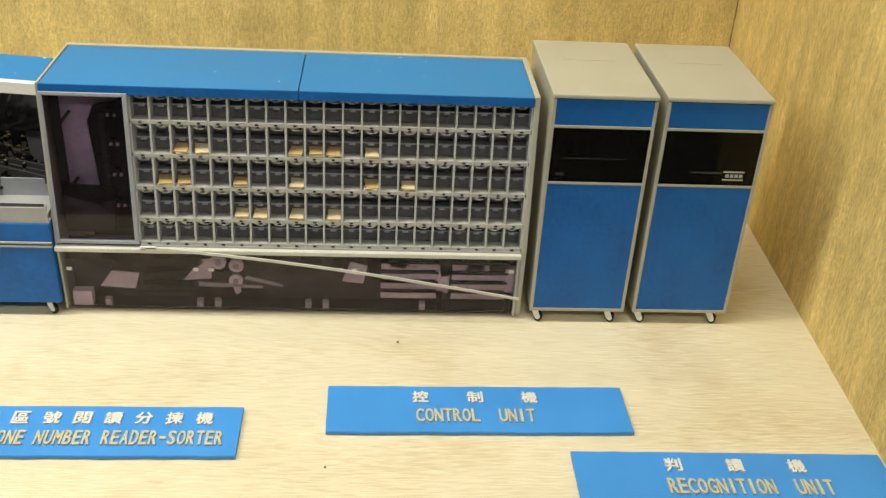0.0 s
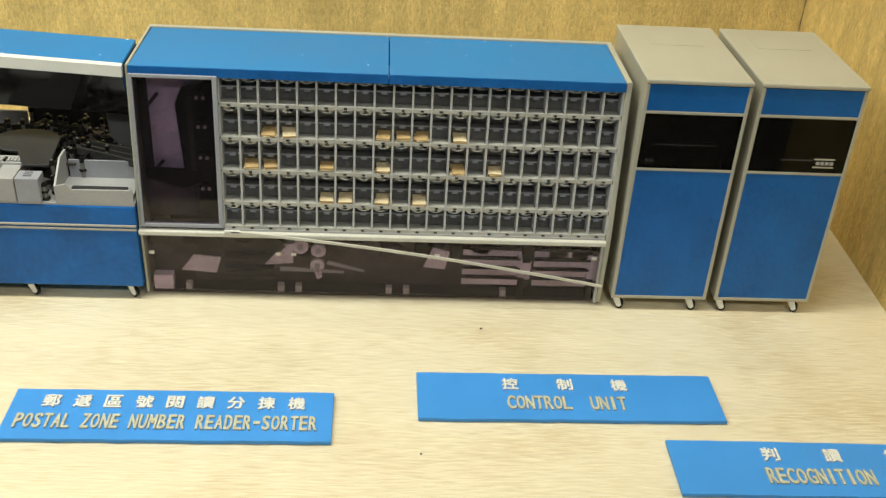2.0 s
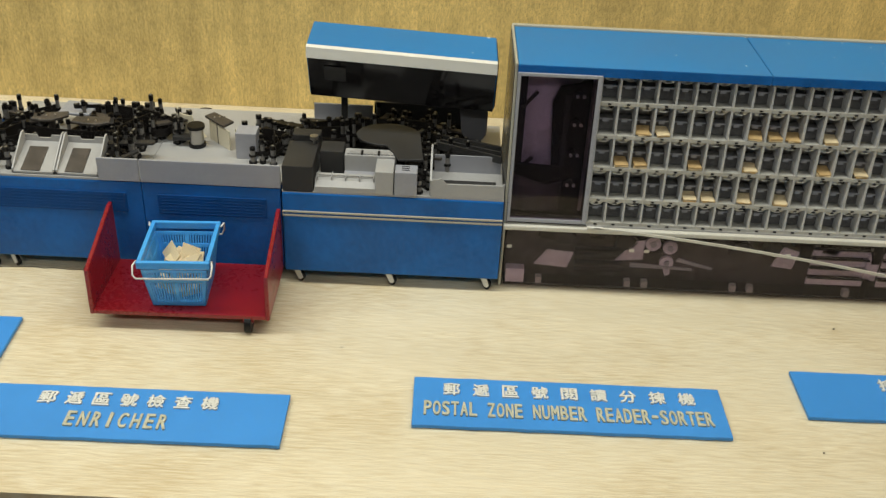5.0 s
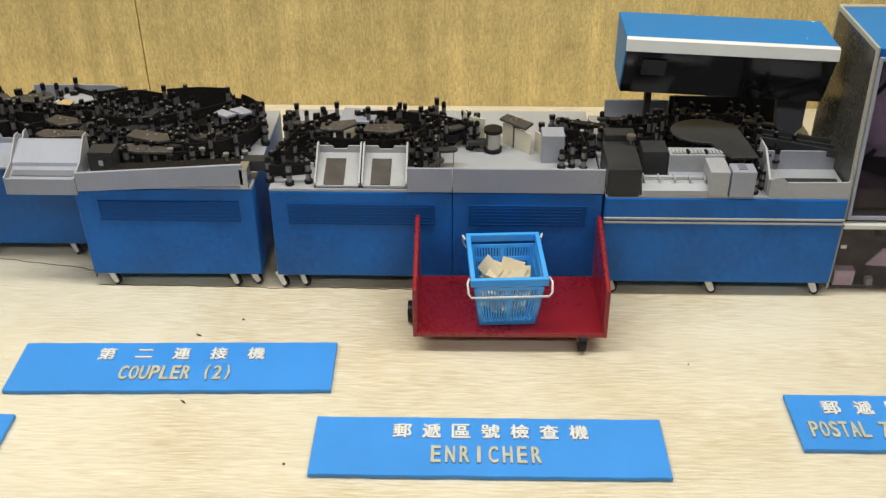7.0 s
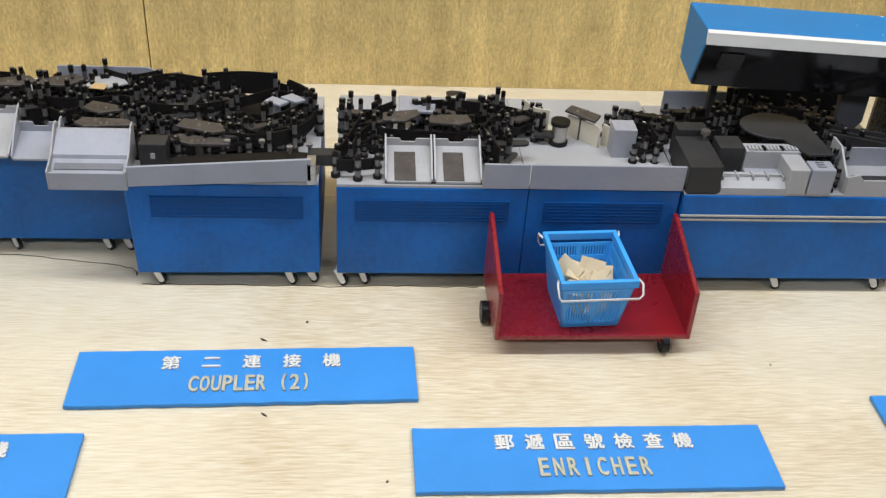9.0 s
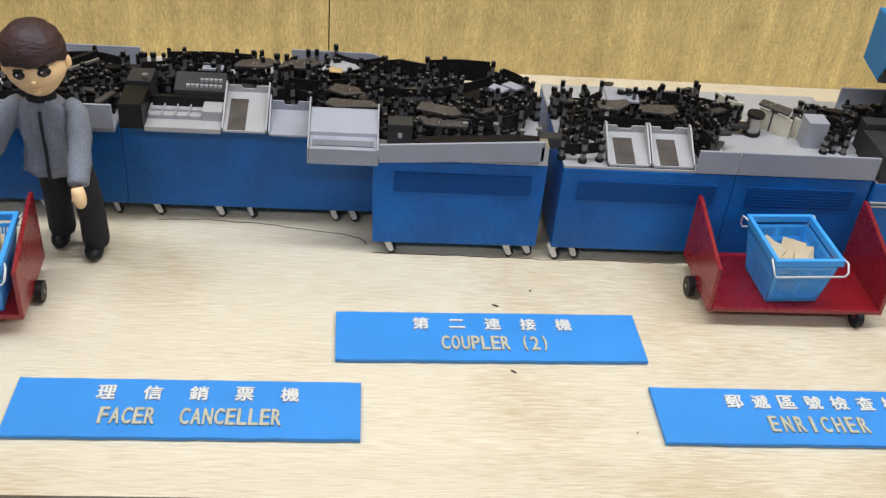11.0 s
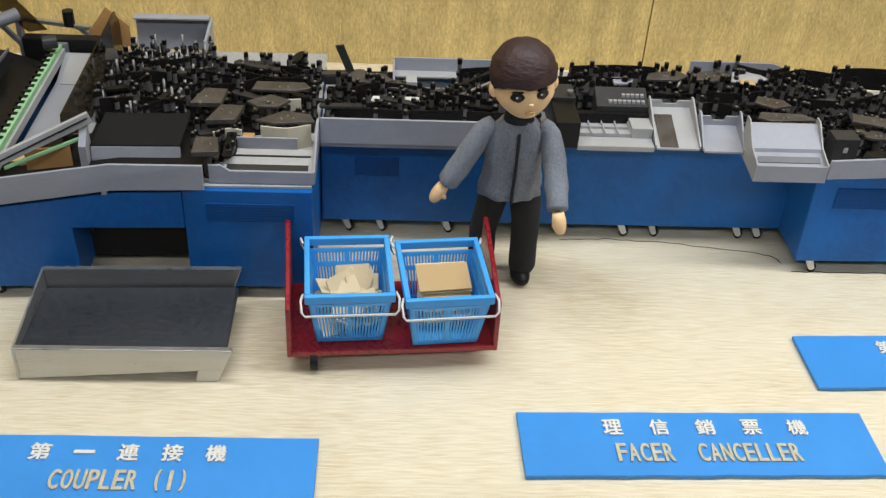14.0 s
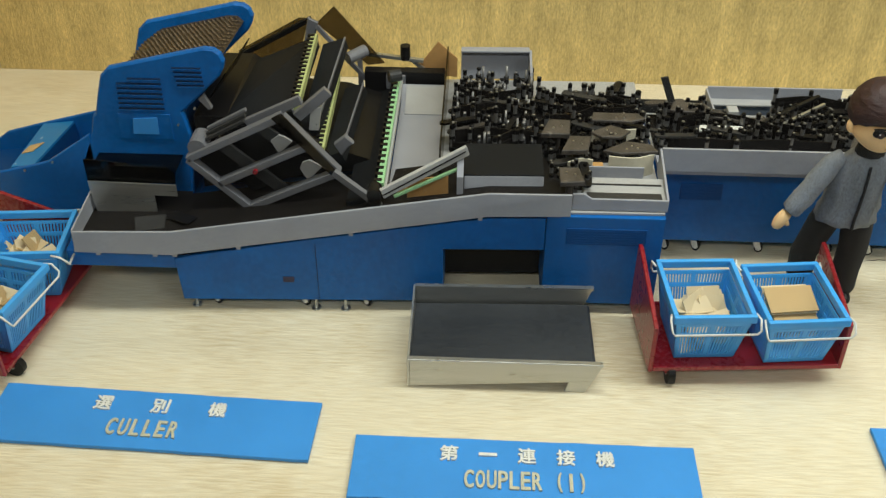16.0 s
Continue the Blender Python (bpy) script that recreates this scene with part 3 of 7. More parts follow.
# ---- the two upright cabinets ----
def upright_cabinet(name, x0, x1, label, keypad):
    yf, yb, zb, zt = 0.853, 0.970, 0.0115, 0.199
    t = thing(name, ((x0 + x1) / 2, 0.91, 0), label, "cabinet", "upright model cabinets")
    shell = box(fresh(), x0, x1, yf + 0.002, yb, zb, zt - 0.0025, 0.0012)
    part("body", shell, CREAM, t)
    part("top_panel", box(fresh(), x0 - 0.0006, x1 + 0.0006, yf - 0.001, yb + 0.001, zt - 0.0035, zt, 0.0014), CREAM, t)
    part("top_grille", box(fresh(), x0 + 0.018, x1 - 0.018, yb - 0.045, yb - 0.018, zt - 0.0006, zt + 0.0003), CREAM, t)
    e = 0.0026
    front = fresh()
    box(front, x0, x0 + e, yf, yf + 0.003, zb, zt - 0.004, 0.0004)
    box(front, x1 - e, x1, yf, yf + 0.003, zb, zt - 0.004, 0.0004)
    box(front, x0 + e, x1 - e, yf, yf + 0.003, zb, zb + e, 0.0004)
    for z in (0.1275, 0.1735):
        box(front, x0 + e, x1 - e, yf, yf + 0.003, z - 0.001, z + 0.001, 0.0003)
    part("front_frame", front, CREAM, t)
    part("upper_panel", box(fresh(), x0 + e, x1 - e, yf + 0.0006, yf + 0.003, 0.1747, zt - 0.0042), BLUE, t, "blue upper panel")
    part("lower_panel", box(fresh(), x0 + e, x1 - e, yf + 0.0006, yf + 0.003, zb + e, 0.1263), BLUE, t, "blue lower panel")
    w = part("window", box(fresh(), x0 + e, x1 - e, yf + 0.0004, yf + 0.0009, 0.1287, 0.1723), SMOKED_DEEP, t, "dark smoked window")
    part("window_backing", box(fresh(), x0 + e, x1 - e, yf + 0.0014, yf + 0.003, 0.1287, 0.1723), BLACK, w)
    if keypad:
        kx, kz = x1 - 0.027, 0.133
        part("keypad_strip", box(fresh(), kx, kx + 0.016, yf - 0.0003, yf + 0.0005, kz, kz + 0.001), CREAM, w)
        part("keypad_strip", box(fresh(), kx, kx + 0.016, yf - 0.0003, yf + 0.0005, kz + 0.0065, kz + 0.0075), CREAM, w)
        for i in range(4):
            part("key", box(fresh(), kx + 0.002 + i * 0.0035, kx + 0.0045 + i * 0.0035, yf - 0.0005, yf + 0.0005, kz + 0.0025, kz + 0.005), LIGHT, w)
        part("slot_line", box(fresh(), x0 + 0.026, x0 + 0.050, yf - 0.0003, yf + 0.0005, kz + 0.0055, kz + 0.0065), PLATE, w)
    else:
        for a, b, c, d in ((0.008, 0.0105, 0.134, 0.136), (0.0115, 0.014, 0.134, 0.136), (0.012, 0.060, 0.1480, 0.1483)):
            part("dial_mark", box(fresh(), x0 + a, x0 + b, yf - 0.0001, yf + 0.0005, c, d), PLATE, w)
    casters(t, [(x0 + 0.008, yf + 0.006), (x1 - 0.010, yf + 0.006), (x0 + 0.008, yb - 0.012), (x1 - 0.010, yb - 0.012)])
    return t


upright_cabinet("control_cabinet", 0.187, 0.2645, "cream and blue model cabinet with a dark window, on casters", False)
upright_cabinet("recognition_cabinet", 0.2715, 0.350, "cream and blue model cabinet with dark window and keypad", True)


# ---- the letter sorter with its wall of bins ----
def letter_sorter():
    t = thing("letter_sorter", (0.0, 0.905, 0), "blue and cream model letter sorter with five rows of bins", "sorting machine")
    side = [(0.858, 0.004), (0.8555, 0.066), (0.8655, 0.1835), (0.8655, 0.1905), (0.949, 0.1905), (0.952, 0.1880), (0.952, 0.004)]
    part("end_panel", prism(fresh(), side, "x", -0.1825, -0.1806, bevel=0.0004), CREAM, t, "cream end panel")
    part("end_panel", prism(fresh(), side, "x", 0.1758, 0.1800, bevel=0.0006), CREAM, t, "cream end panel")
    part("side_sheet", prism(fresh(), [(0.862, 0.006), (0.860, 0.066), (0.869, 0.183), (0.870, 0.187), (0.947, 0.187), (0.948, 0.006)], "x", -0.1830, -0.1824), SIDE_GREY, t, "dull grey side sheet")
    for a, b in ((-0.1804, 0.0030), (0.0036, 0.1756)):
        part("fascia", box(fresh(), a, b, 0.8649, 0.8655, 0.1832, 0.1896), BLUE, t, "deep blue fascia")
        part("roof_panel", prism(fresh(), [(0.8665, 0.1835), (0.8655, 0.1900), (0.947, 0.1892), (0.947, 0.186), (0.872, 0.187), (0.872, 0.1835)], "x", a, b, bevel=0.0005), BLUE_LIT, t, "blue roof panel with pale flecks")
    part("back_edge", box(fresh(), -0.182, 0.1798, 0.947, 0.9515, 0.183, 0.1908, 0.0008), CREAM, t)
    part("back_panel", box(fresh(), -0.1788, 0.1756, 0.944, 0.9468, 0.004, 0.186), BLACK, t)
    # the wall of bins leans back a little
    def face(z):
        return 0.857 + (z - 0.066) * 0.096
    x0, x1, cols = -0.1185, 0.1750, 21
    p = (x1 - x0) / cols
    rows = [0.0675, 0.0875, 0.1130, 0.1385, 0.1640, 0.1860]
    stack = part("bin_back", prism(fresh(), [(face(0.066) + 0.020, 0.066), (face(0.187) + 0.020, 0.187), (face(0.187) + 0.022, 0.187), (face(0.066) + 0.022, 0.066)], "x", x0, x1), BIN_GREY, t, "grey backs of the bins")
    for i, z in enumerate(rows[:-1]):
        y = face(z)
        sh = part("shelf", prism(fresh(), [(y - 0.001, z - 0.0028), (y - 0.001, z), (y + 0.021, z - 0.003), (y + 0.021, z - 0.0042)], "x", x0, x1, bevel=0.0002), SHELF, t, "pale grey shelf with number dots")
        for c in range(cols):
            piece("number_dot", NUMBER_DOT, sh, (x0 + (c + 0.5) * p, y - 0.0012, z - 0.0014))
    # a dark band across the lower half of every row
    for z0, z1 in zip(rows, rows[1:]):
        part("bin_lower_band", prism(fresh(), [(face(z0) + 0.011, z0 - 0.001), (face(z0) + 0.012, z0 + 0.0085), (face(z0) + 0.0185, z0 + 0.0095), (face(z0) + 0.0185, z0 - 0.001)], "x", x0, x1), BAND_GREY, t, "dark band along the lower bins")
    for i in range(5):
        z0, z1 = rows[i], rows[i + 1] - 0.0028
        h = z1 - z0
        ya, yb = face(z0), face(z1)
        bm = prism(fresh(), [(0.0, 0.0), (yb - ya, h), (yb - ya + 0.019, h), (0.019, -0.002)], "x", -0.0005, 0.0005)
        dv = shape("divider", prism(bm, [(-0.0006, 0.0), (yb - ya - 0.0006, h), (yb - ya + 0.0004, h), (0.0004, 0.0)], "x", -0.00075, 0.00075, 1), [BIN_GREY, EDGE_GREY])
        for c in range(cols + 1):
            piece("divider", dv, t, (x0 + c * p, ya, z0))
        for c in range(cols):
            cx = x0 + (c + 0.5) * p
            rng = random.Random(c * 7 + i)
            piece("stop_bar", STOP_BAR, t, (cx, ya + 0.0098, z0 + 0.0085), rng.uniform(-0.05, 0.05))
            piece("stack_roller", STACK_ROLLERS[rng.randrange(3)], t, (cx + rng.uniform(-1, 1) * 0.0006, yb + 0.004, z1 - 0.0015), 0, (1, 1, rng.uniform(0.9, 1.15)))
    part("bin_sill", box(fresh(), x0, x1, 0.8555, 0.866, 0.0622, 0.0648, 0.0004), LIGHT, t)
    part("dark_band", box(fresh(), -0.1788, 0.1756, 0.858, 0.864, 0.0585, 0.0622), BLACK, t)
    # the smoked door beside the bins
    yd = 0.8545
    fr = fresh()
    box(fr, -0.1804, -0.1780, yd, yd + 0.003, 0.0655, 0.1845, 0.0005)
    box(fr, -0.1222, -0.1188, yd, yd + 0.003, 0.0655, 0.1845, 0.0005)
    box(fr, -0.1780, -0.1222, yd, yd + 0.003, 0.0655, 0.0685, 0.0005)
    box(fr, -0.1780, -0.1222, yd, yd + 0.003, 0.1820, 0.1845, 0.0005)
    for v in fr.verts:
        v.co.y += (v.co.z - 0.066) * 0.075
    door = part("door", fr, GREY, t, "grey framed smoked door")
    part("door_pane", prism(fresh(), [(yd + 0.001, 0.0685), (yd + 0.0098, 0.182), (yd + 0.0105, 0.182), (yd + 0.0017, 0.0685)], "x", -0.1780, -0.1222), SMOKED, door, "smoked purple acrylic pane")
    part("door_lining", box(fresh(), -0.1785, -0.1205, 0.8790, 0.8805, 0.064, 0.183), LILAC, t)
    part("cable_box", prism(fresh(), [(-0.1775, 0.066), (-0.1775, 0.098), (-0.1640, 0.104), (-0.1480, 0.101), (-0.1400, 0.094), (-0.1400, 0.066)], "y", 0.8715, 0.8780, bevel=0.001), MACHINE_DARK, t)
    part("side_lining", box(fresh(), -0.1205, -0.1190, 0.868, 0.8805, 0.064, 0.186), BLACK, t)
    part("guide_column", prism(fresh(), [(-0.146, 0.066), (-0.152, 0.158), (-0.147, 0.170), (-0.134, 0.173), (-0.124, 0.178), (-0.124, 0.066)], "y", 0.8735, 0.8785, bevel=0.001), BLACK, t)
    part("guide_post", box(fresh(), -0.143, -0.139, 0.8715, 0.8735, 0.072, 0.166, 0.0006), PLATE, t)
    part("guide_post", box(fresh(), -0.1782, -0.1715, 0.876, 0.8785, 0.066, 0.183, 0.0006), PLATE, t)
    for z in (0.092, 0.118, 0.143, 0.166):
        part("guide_roller", tube(fresh(), [(-0.134, 0.8690, z), (-0.134, 0.8735, z)], 0.004, 12), BLACK, t)
        part("guide_pin", tube(fresh(), [(-0.135, 0.8675, z), (-0.135, 0.8690, z)], 0.0013, 8), CHROME, t)
        part("guide_pin", tube(fresh(), [(-0.130, 0.8675, z), (-0.130, 0.8690, z)], 0.0013, 8), CHROME, t)
    part("belt_bundle", prism(fresh(), [(-0.176, 0.098), (-0.150, 0.090), (-0.136, 0.096), (-0.136, 0.106), (-0.176, 0.108)], "y", 0.8710, 0.8735, bevel=0.0006), BELT, t)
    for z in (0.158, 0.104):
        part("belt_arm", box(fresh(), -0.010, 0.010, -0.001, 0.001, -0.0012, 0.0012, 0, Matrix.Translation((-0.170, 0.8745, z)) @ Matrix.Rotation(-0.9, 4, "Y")), PLATE, t)
    # the lower smoked panel and what lies behind it
    part("lower_pane", box(fresh(), -0.1788, 0.1756, 0.8600, 0.8608, 0.003, 0.0585), SMOKED_LIGHT, t, "smoked acrylic lower panel")
    part("inner_floor", box(fresh(), -0.1785, 0.1755, 0.862, 0.943, 0.003, 0.005), PLATE, t)
    part("inner_board", box(fresh(), -0.1785, 0.1755, 0.876, 0.878, 0.005, 0.060), MACHINE_DARK, t)
    rng = random.Random(5)
    for x, z in ((-0.176, 0.040), (-0.079, 0.041), (-0.067, 0.041), (0.034, 0.043), (0.045, 0.043), (0.170, 0.044)):
        part("white_tag", box(fresh(), x - 0.002, x + 0.002, 0.8592, 0.8598, z - 0.0013, z + 0.0013), WHITE, t)
    for x in (-0.150, -0.078, -0.064, 0.008, 0.022, 0.100):
        part("foot_bracket", box(fresh(), x - 0.0025, x + 0.0025, 0.861, 0.866, 0.005, 0.011, 0.0005), LIGHT, t)
    part("control_box", box(fresh(), -0.177, -0.162, 0.8612, 0.8689, 0.005, 0.018, 0.0006), LILAC, t)
    part("slanted_sheet", prism(fresh(), [(-0.155, 0.022), (-0.128, 0.020), (-0.124, 0.034), (-0.145, 0.036)], "y", 0.8634, 0.8645), LILAC, t)
    part("slanted_sheet", prism(fresh(), [(-0.090, 0.028), (-0.068, 0.030), (-0.068, 0.048), (-0.075, 0.047)], "y", 0.8645, 0.8656), LILAC, t)
    part("slanted_sheet", prism(fresh(), [(0.035, 0.030), (0.052, 0.028), (0.055, 0.044), (0.042, 0.048)], "y", 0.8634, 0.8645), LILAC, t)
    for i in range(4):
        z = 0.017 + i * 0.0052
        part("roller_bar", tube(fresh(), [(-0.122, 0.8667 + 0.002 * i, z), (-0.083, 0.8667 + 0.002 * i, z + 0.001)], 0.0021, 8), BLACK if i % 2 else PLATE, t)
    for x, z, r in ((-0.062, 0.046, 0.0062), (-0.048, 0.043, 0.0058), (-0.049, 0.029, 0.0056)):
        d = part("disc", tube(fresh(), [(x, 0.8623, z), (x, 0.8650, z)], r, 20), LILAC, t)
        part("hub", tube(fresh(), [(x, 0.8612, z), (x, 0.8623, z)], r * 0.4, 12), GREY, d)
    part("lever", prism(fresh(), [(-0.040, 0.034), (-0.012, 0.026), (-0.012, 0.024), (-0.042, 0.031)], "y", 0.8623, 0.8634), GREY, t)
    part("lever", prism(fresh(), [(-0.078, 0.028), (-0.028, 0.025), (-0.028, 0.023), (-0.078, 0.024)], "y", 0.8618, 0.8629), GREY, t)
    part("bracket", prism(fresh(), [(-0.052, 0.026), (-0.046, 0.026), (-0.045, 0.019), (-0.049, 0.017)], "y", 0.8618, 0.8629), LILAC, t)
    for a, b in ((0.066, 0.112), (0.123, 0.168)):
        for i in range(4):
            z = 0.014 + i * 0.009
            part("slat", box(fresh(), a, b, 0.8645, 0.8656, z, z + 0.0062, 0.0004), LILAC, t)
            part("slat_rod", tube(fresh(), [(a, 0.8629, z + 0.0075), (b, 0.8629, z + 0.0075)], 0.0010, 6), BLACK, t)
        part("motor", box(fresh(), b - 0.002, b + 0.009, 0.8634, 0.8711, 0.020, 0.044, 0.001), LILAC, t)
        part("hopper_spout", prism(fresh(), [(a - 0.012, 0.056), (a + 0.002, 0.056), (a - 0.003, 0.036), (a - 0.009, 0.036)], "y", 0.8623, 0.8678, bevel=0.001), BLACK, t)
        part("post", box(fresh(), b - 0.001, b + 0.004, 0.8612, 0.8634, 0.005, 0.022, 0.0006), BLACK, t)
    for i in range(16):
        x = -0.172 + 0.0225 * i + rng.uniform(-0.006, 0.006)
        z = rng.uniform(0.042, 0.055)
        part("gear_block", prism(fresh(), [(x - 0.009, z - 0.006), (x + rng.uniform(0, 0.006), z - 0.008), (x + 0.010, z), (x + 0.003, z + 0.006), (x - 0.007, z + 0.005)], "y", 0.8645, 0.8711, bevel=0.0008), BLACK if i % 2 else PLATE, t)
    # the pale rail across the front, and the trim that has come loose below it
    part("front_rail", box(fresh(), -0.1825, 0.1758, 0.8515, 0.8580, 0.0595, 0.0632, 0.0008), PALE, t, "pale front rail")
    loose = [(-0.113 + 0.290 * k, 0.8505 - 0.002 * math.sin(math.pi * k), 0.0645 - 0.0405 * k ** 1.15 + 0.0035 * math.sin(math.pi * k)) for k in [i / 14 for i in range(15)]]
    bm = fresh()
    for a, b in zip(loose, loose[1:]):
        box(bm, a[0], b[0], a[1] - 0.0005, a[1] + 0.0005, -0.0011, 0.0011)
        bm.verts.ensure_lookup_table()
        for v in bm.verts[-8:]:
            v.co.z += a[2] if abs(v.co.x - a[0]) < 1e-6 else b[2]
    part("loose_trim", bm, PALE, t, "thin cream trim strip hanging loose")
    part("loose_trim_end", box(fresh(), -0.118, -0.106, 0.850, 0.852, 0.0640, 0.0660, 0.0004, Matrix.Rotation(-0.0, 4, "Y")), WHITE, t)
    part("leaning_post", box(fresh(), 0.1735, 0.1756, 0.856, 0.8598, 0.004, 0.064, 0.0004), LIGHT, t)
    return t


bm = fresh()
box(bm, -0.0012, 0.0012, -0.0004, 0.0003, -0.0005, 0.0005)
NUMBER_DOT = shape("number_dot", bm, BLACK)
bm = box(fresh(), -0.0064, 0.0064, -0.0005, 0.0005, -0.0005, 0.0005)
box(bm, -0.0022, 0.0022, -0.002, 0.0, -0.0014, 0.0010)
STOP_BAR = shape("stop_bar", bm, GREY)
STACK_ROLLERS = []
for k in range(3):
    bm = fresh()
    tube(bm, [(-0.0028 + 0.0004 * k, -0.001, 0.0), (-0.0028 + 0.0004 * k, 0.002, 0.0)], 0.0021, 8, 0)
    tube(bm, [(0.0030, -0.001, -0.0004), (0.0030, 0.002, -0.0004)], 0.0018, 8, 1 if k == 2 else 0)
    arc = [(0.0052 * math.cos(a), 0.0, -0.0002 - 0.0030 * math.sin(a)) for a in [i * math.pi / 7 for i in range(8)]]
    tube(bm, arc, 0.0005, 5, 0)
    box(bm, -0.0012 + 0.0012 * k, 0.0012 + 0.0012 * k, 0.0015, 0.0035, -0.002, 0.0012, 0, None, 1)
    STACK_ROLLERS.append(shape("stack_roller", bm, [WHITE, BLACK]))
BIN_GREY = material("bin_grey_enamel", (0.60, 0.60, 0.61), 0.45, vary=0.15, scale=60)
BAND_GREY = material("dark_grey_band", (0.12, 0.118, 0.12), 0.5, vary=0.3, scale=70)
MACHINE_DARK = material("dark_machinery_board", (0.060, 0.052, 0.056), 0.6, vary=0.8, scale=70, fine=160)
letter_sorter()

ENVELOPE = shape("envelope", box(fresh(), -0.5, 0.5, -0.5, 0.5, 0, 0.0010), PAPER)
ENVELOPE_KRAFT = shape("envelope", box(fresh(), -0.5, 0.5, -0.5, 0.5, 0, 0.0012), KRAFT)


def envelope(me, at, w, d, rx, ry, rz, label, group, z=1.0):
    ob = new("envelope", me)
    ob.matrix_basis = Matrix.Translation(at) @ Euler((rx, ry, rz)).to_matrix().to_4x4() @ Matrix.Diagonal((w, d, z, 1))
    return tagged(ob, label, "envelope", group)


for c, r, k in ((2, 3, 0), (3, 3, 1), (8, 3, 0), (9, 3, 0), (10, 3, 0), (12, 3, 1), (1, 2, 0), (2, 2, 0), (5, 2, 0), (12, 2, 0), (14, 2, 1), (8, 2, 1), (5, 1, 1), (6, 1, 1), (8, 1, 1), (10, 1, 1)):
    z = (0.0675, 0.0875, 0.1130, 0.1385)[r]
    rng = random.Random(c * 11 + r)
    for j in range(2):
        envelope(ENVELOPE if (k + j) % 2 == 0 else ENVELOPE_KRAFT, (-0.1185 + (c + 0.5) * 0.01405, 0.857 + (z - 0.066) * 0.096 + 0.007, z + 0.0008 + 0.0013 * j), 0.0102, 0.015, rng.uniform(0.02, 0.18), 0, rng.uniform(-0.2, 0.2), "small cream paper letter resting in a sorter bin", "letters in the sorter bins")


# ---- the reader with its tilted hood ----
def reader():
    t = thing("reader_desk", (-0.268, 0.92, 0), "blue model reading desk under a tilted hood, on casters", "sorting machine")
    x0, x1, yf, yb = -0.3535, -0.1835, 0.852, 0.985
    part("body", box(fresh(), x0, x1, yf, yb, 0.0125, 0.0830, 0.0012), BLUE, t)
    part("stripe", box(fresh(), x0, x1, yf - 0.001, yf + 0.002, 0.0662, 0.0678, 0.0004), CREAM, t, "cream stripe")
    part("stripe", box(fresh(), x0, x1, yf - 0.001, yf + 0.002, 0.0630, 0.0646, 0.0004), CREAM, t, "cream stripe")
    part("deck", box(fresh(), x0, x1, yf + 0.001, yb, 0.0830, 0.0850, 0.0004), LIGHT, t, "pale grey deck")
    casters(t, [(x0 + 0.012, yf + 0.008), (-0.268, yf + 0.008), (x1 - 0.008, yf + 0.008), (x0 + 0.012, yb - 0.012), (x1 - 0.008, yb - 0.012)])
    b = part("motor_box", box(fresh(), -0.353, -0.3295, 0.853, 0.897, 0.083, 0.1055, 0.0008), PLATE, t, "dark grey motor box")
    part("knob", drum(drum(fresh(), -0.333, 0.892, 0.1055, 0.110, 0.001, 8), -0.333, 0.892, 0.110, 0.1128, 0.0034, 14), CHROME, b)
    part("box_cover", box(fresh(), -0.351, -0.329, 0.898, 0.910, 0.085, 0.110, 0.0008), PLATE, t)
    part("small_box", box(fresh(), -0.3265, -0.3085, 0.875, 0.893, 0.085, 0.1085, 0.0008), PLATE, t)
    k = part("key_shelf", box(fresh(), -0.3075, -0.268, 0.874, 0.886, 0.085, 0.1065, 0.0006), LIGHT, t)
    for i in range(14):
        part("key", box(fresh(), -0.3055 + i * 0.0026, -0.3038 + i * 0.0026, 0.875, 0.881, 0.1064, 0.1078), LIGHT if i % 5 != 4 else BLACK, k)
    part("desk_well", box(fresh(), -0.3075, -0.282, 0.866, 0.874, 0.085, 0.093, 0.0004), GREY, t)
    g = part("grid_shelf", prism(fresh(), [(0.853, 0.085), (0.853, 0.089), (0.858, 0.0925), (0.866, 0.0945), (0.866, 0.085)], "x", -0.3285, -0.282, bevel=0.0004), LIGHT, t)
    for i in range(5):
        part("grid_bar", box(fresh(), -0.327 + i * 0.0107, -0.3262 + i * 0.0107, 0.8575, 0.867, 0.0925, 0.0955), LIGHT, g)
    part("grid_bar", box(fresh(), -0.327, -0.2835, 0.861, 0.8618, 0.0945, 0.0955), LIGHT, g)
    part("side_block", box(fresh(), -0.2825, -0.2685, 0.852, 0.875, 0.085, 0.1045, 0.0008), LIGHT, t, "pale grey block")
    s = part("slit_box", box(fresh(), -0.2675, -0.2505, 0.8515, 0.865, 0.085, 0.1050, 0.0008), GREY, t, "grey box with slits")
    for i in range(3):
        part("slit", box(fresh(), -0.2625, -0.2565, 0.8555 + i * 0.003, 0.8563 + i * 0.003, 0.1049, 0.1053), BLACK, s)
    ring = [(-0.276 + 0.0255 * math.cos(a), 0.910 + 0.020 * math.sin(a)) for a in [i * math.tau / 28 for i in range(28)] if not (math.cos(a) > 0.2 and math.sin(a) < -0.1)]
    ring += [(-0.2465, 0.868), (-0.2465, 0.922), (-0.2655, 0.867)]
    ring.sort(key=lambda p: math.atan2(p[1] - 0.902, p[0] + 0.267))
    part("round_table", prism(fresh(), ring, "z", 0.1065, 0.1085, bevel=0.0004), PLATE, t, "dark grey round table")
    part("table_post", drum(fresh(), -0.272, 0.910, 0.085, 0.1065, 0.012, 16), BLACK, t)
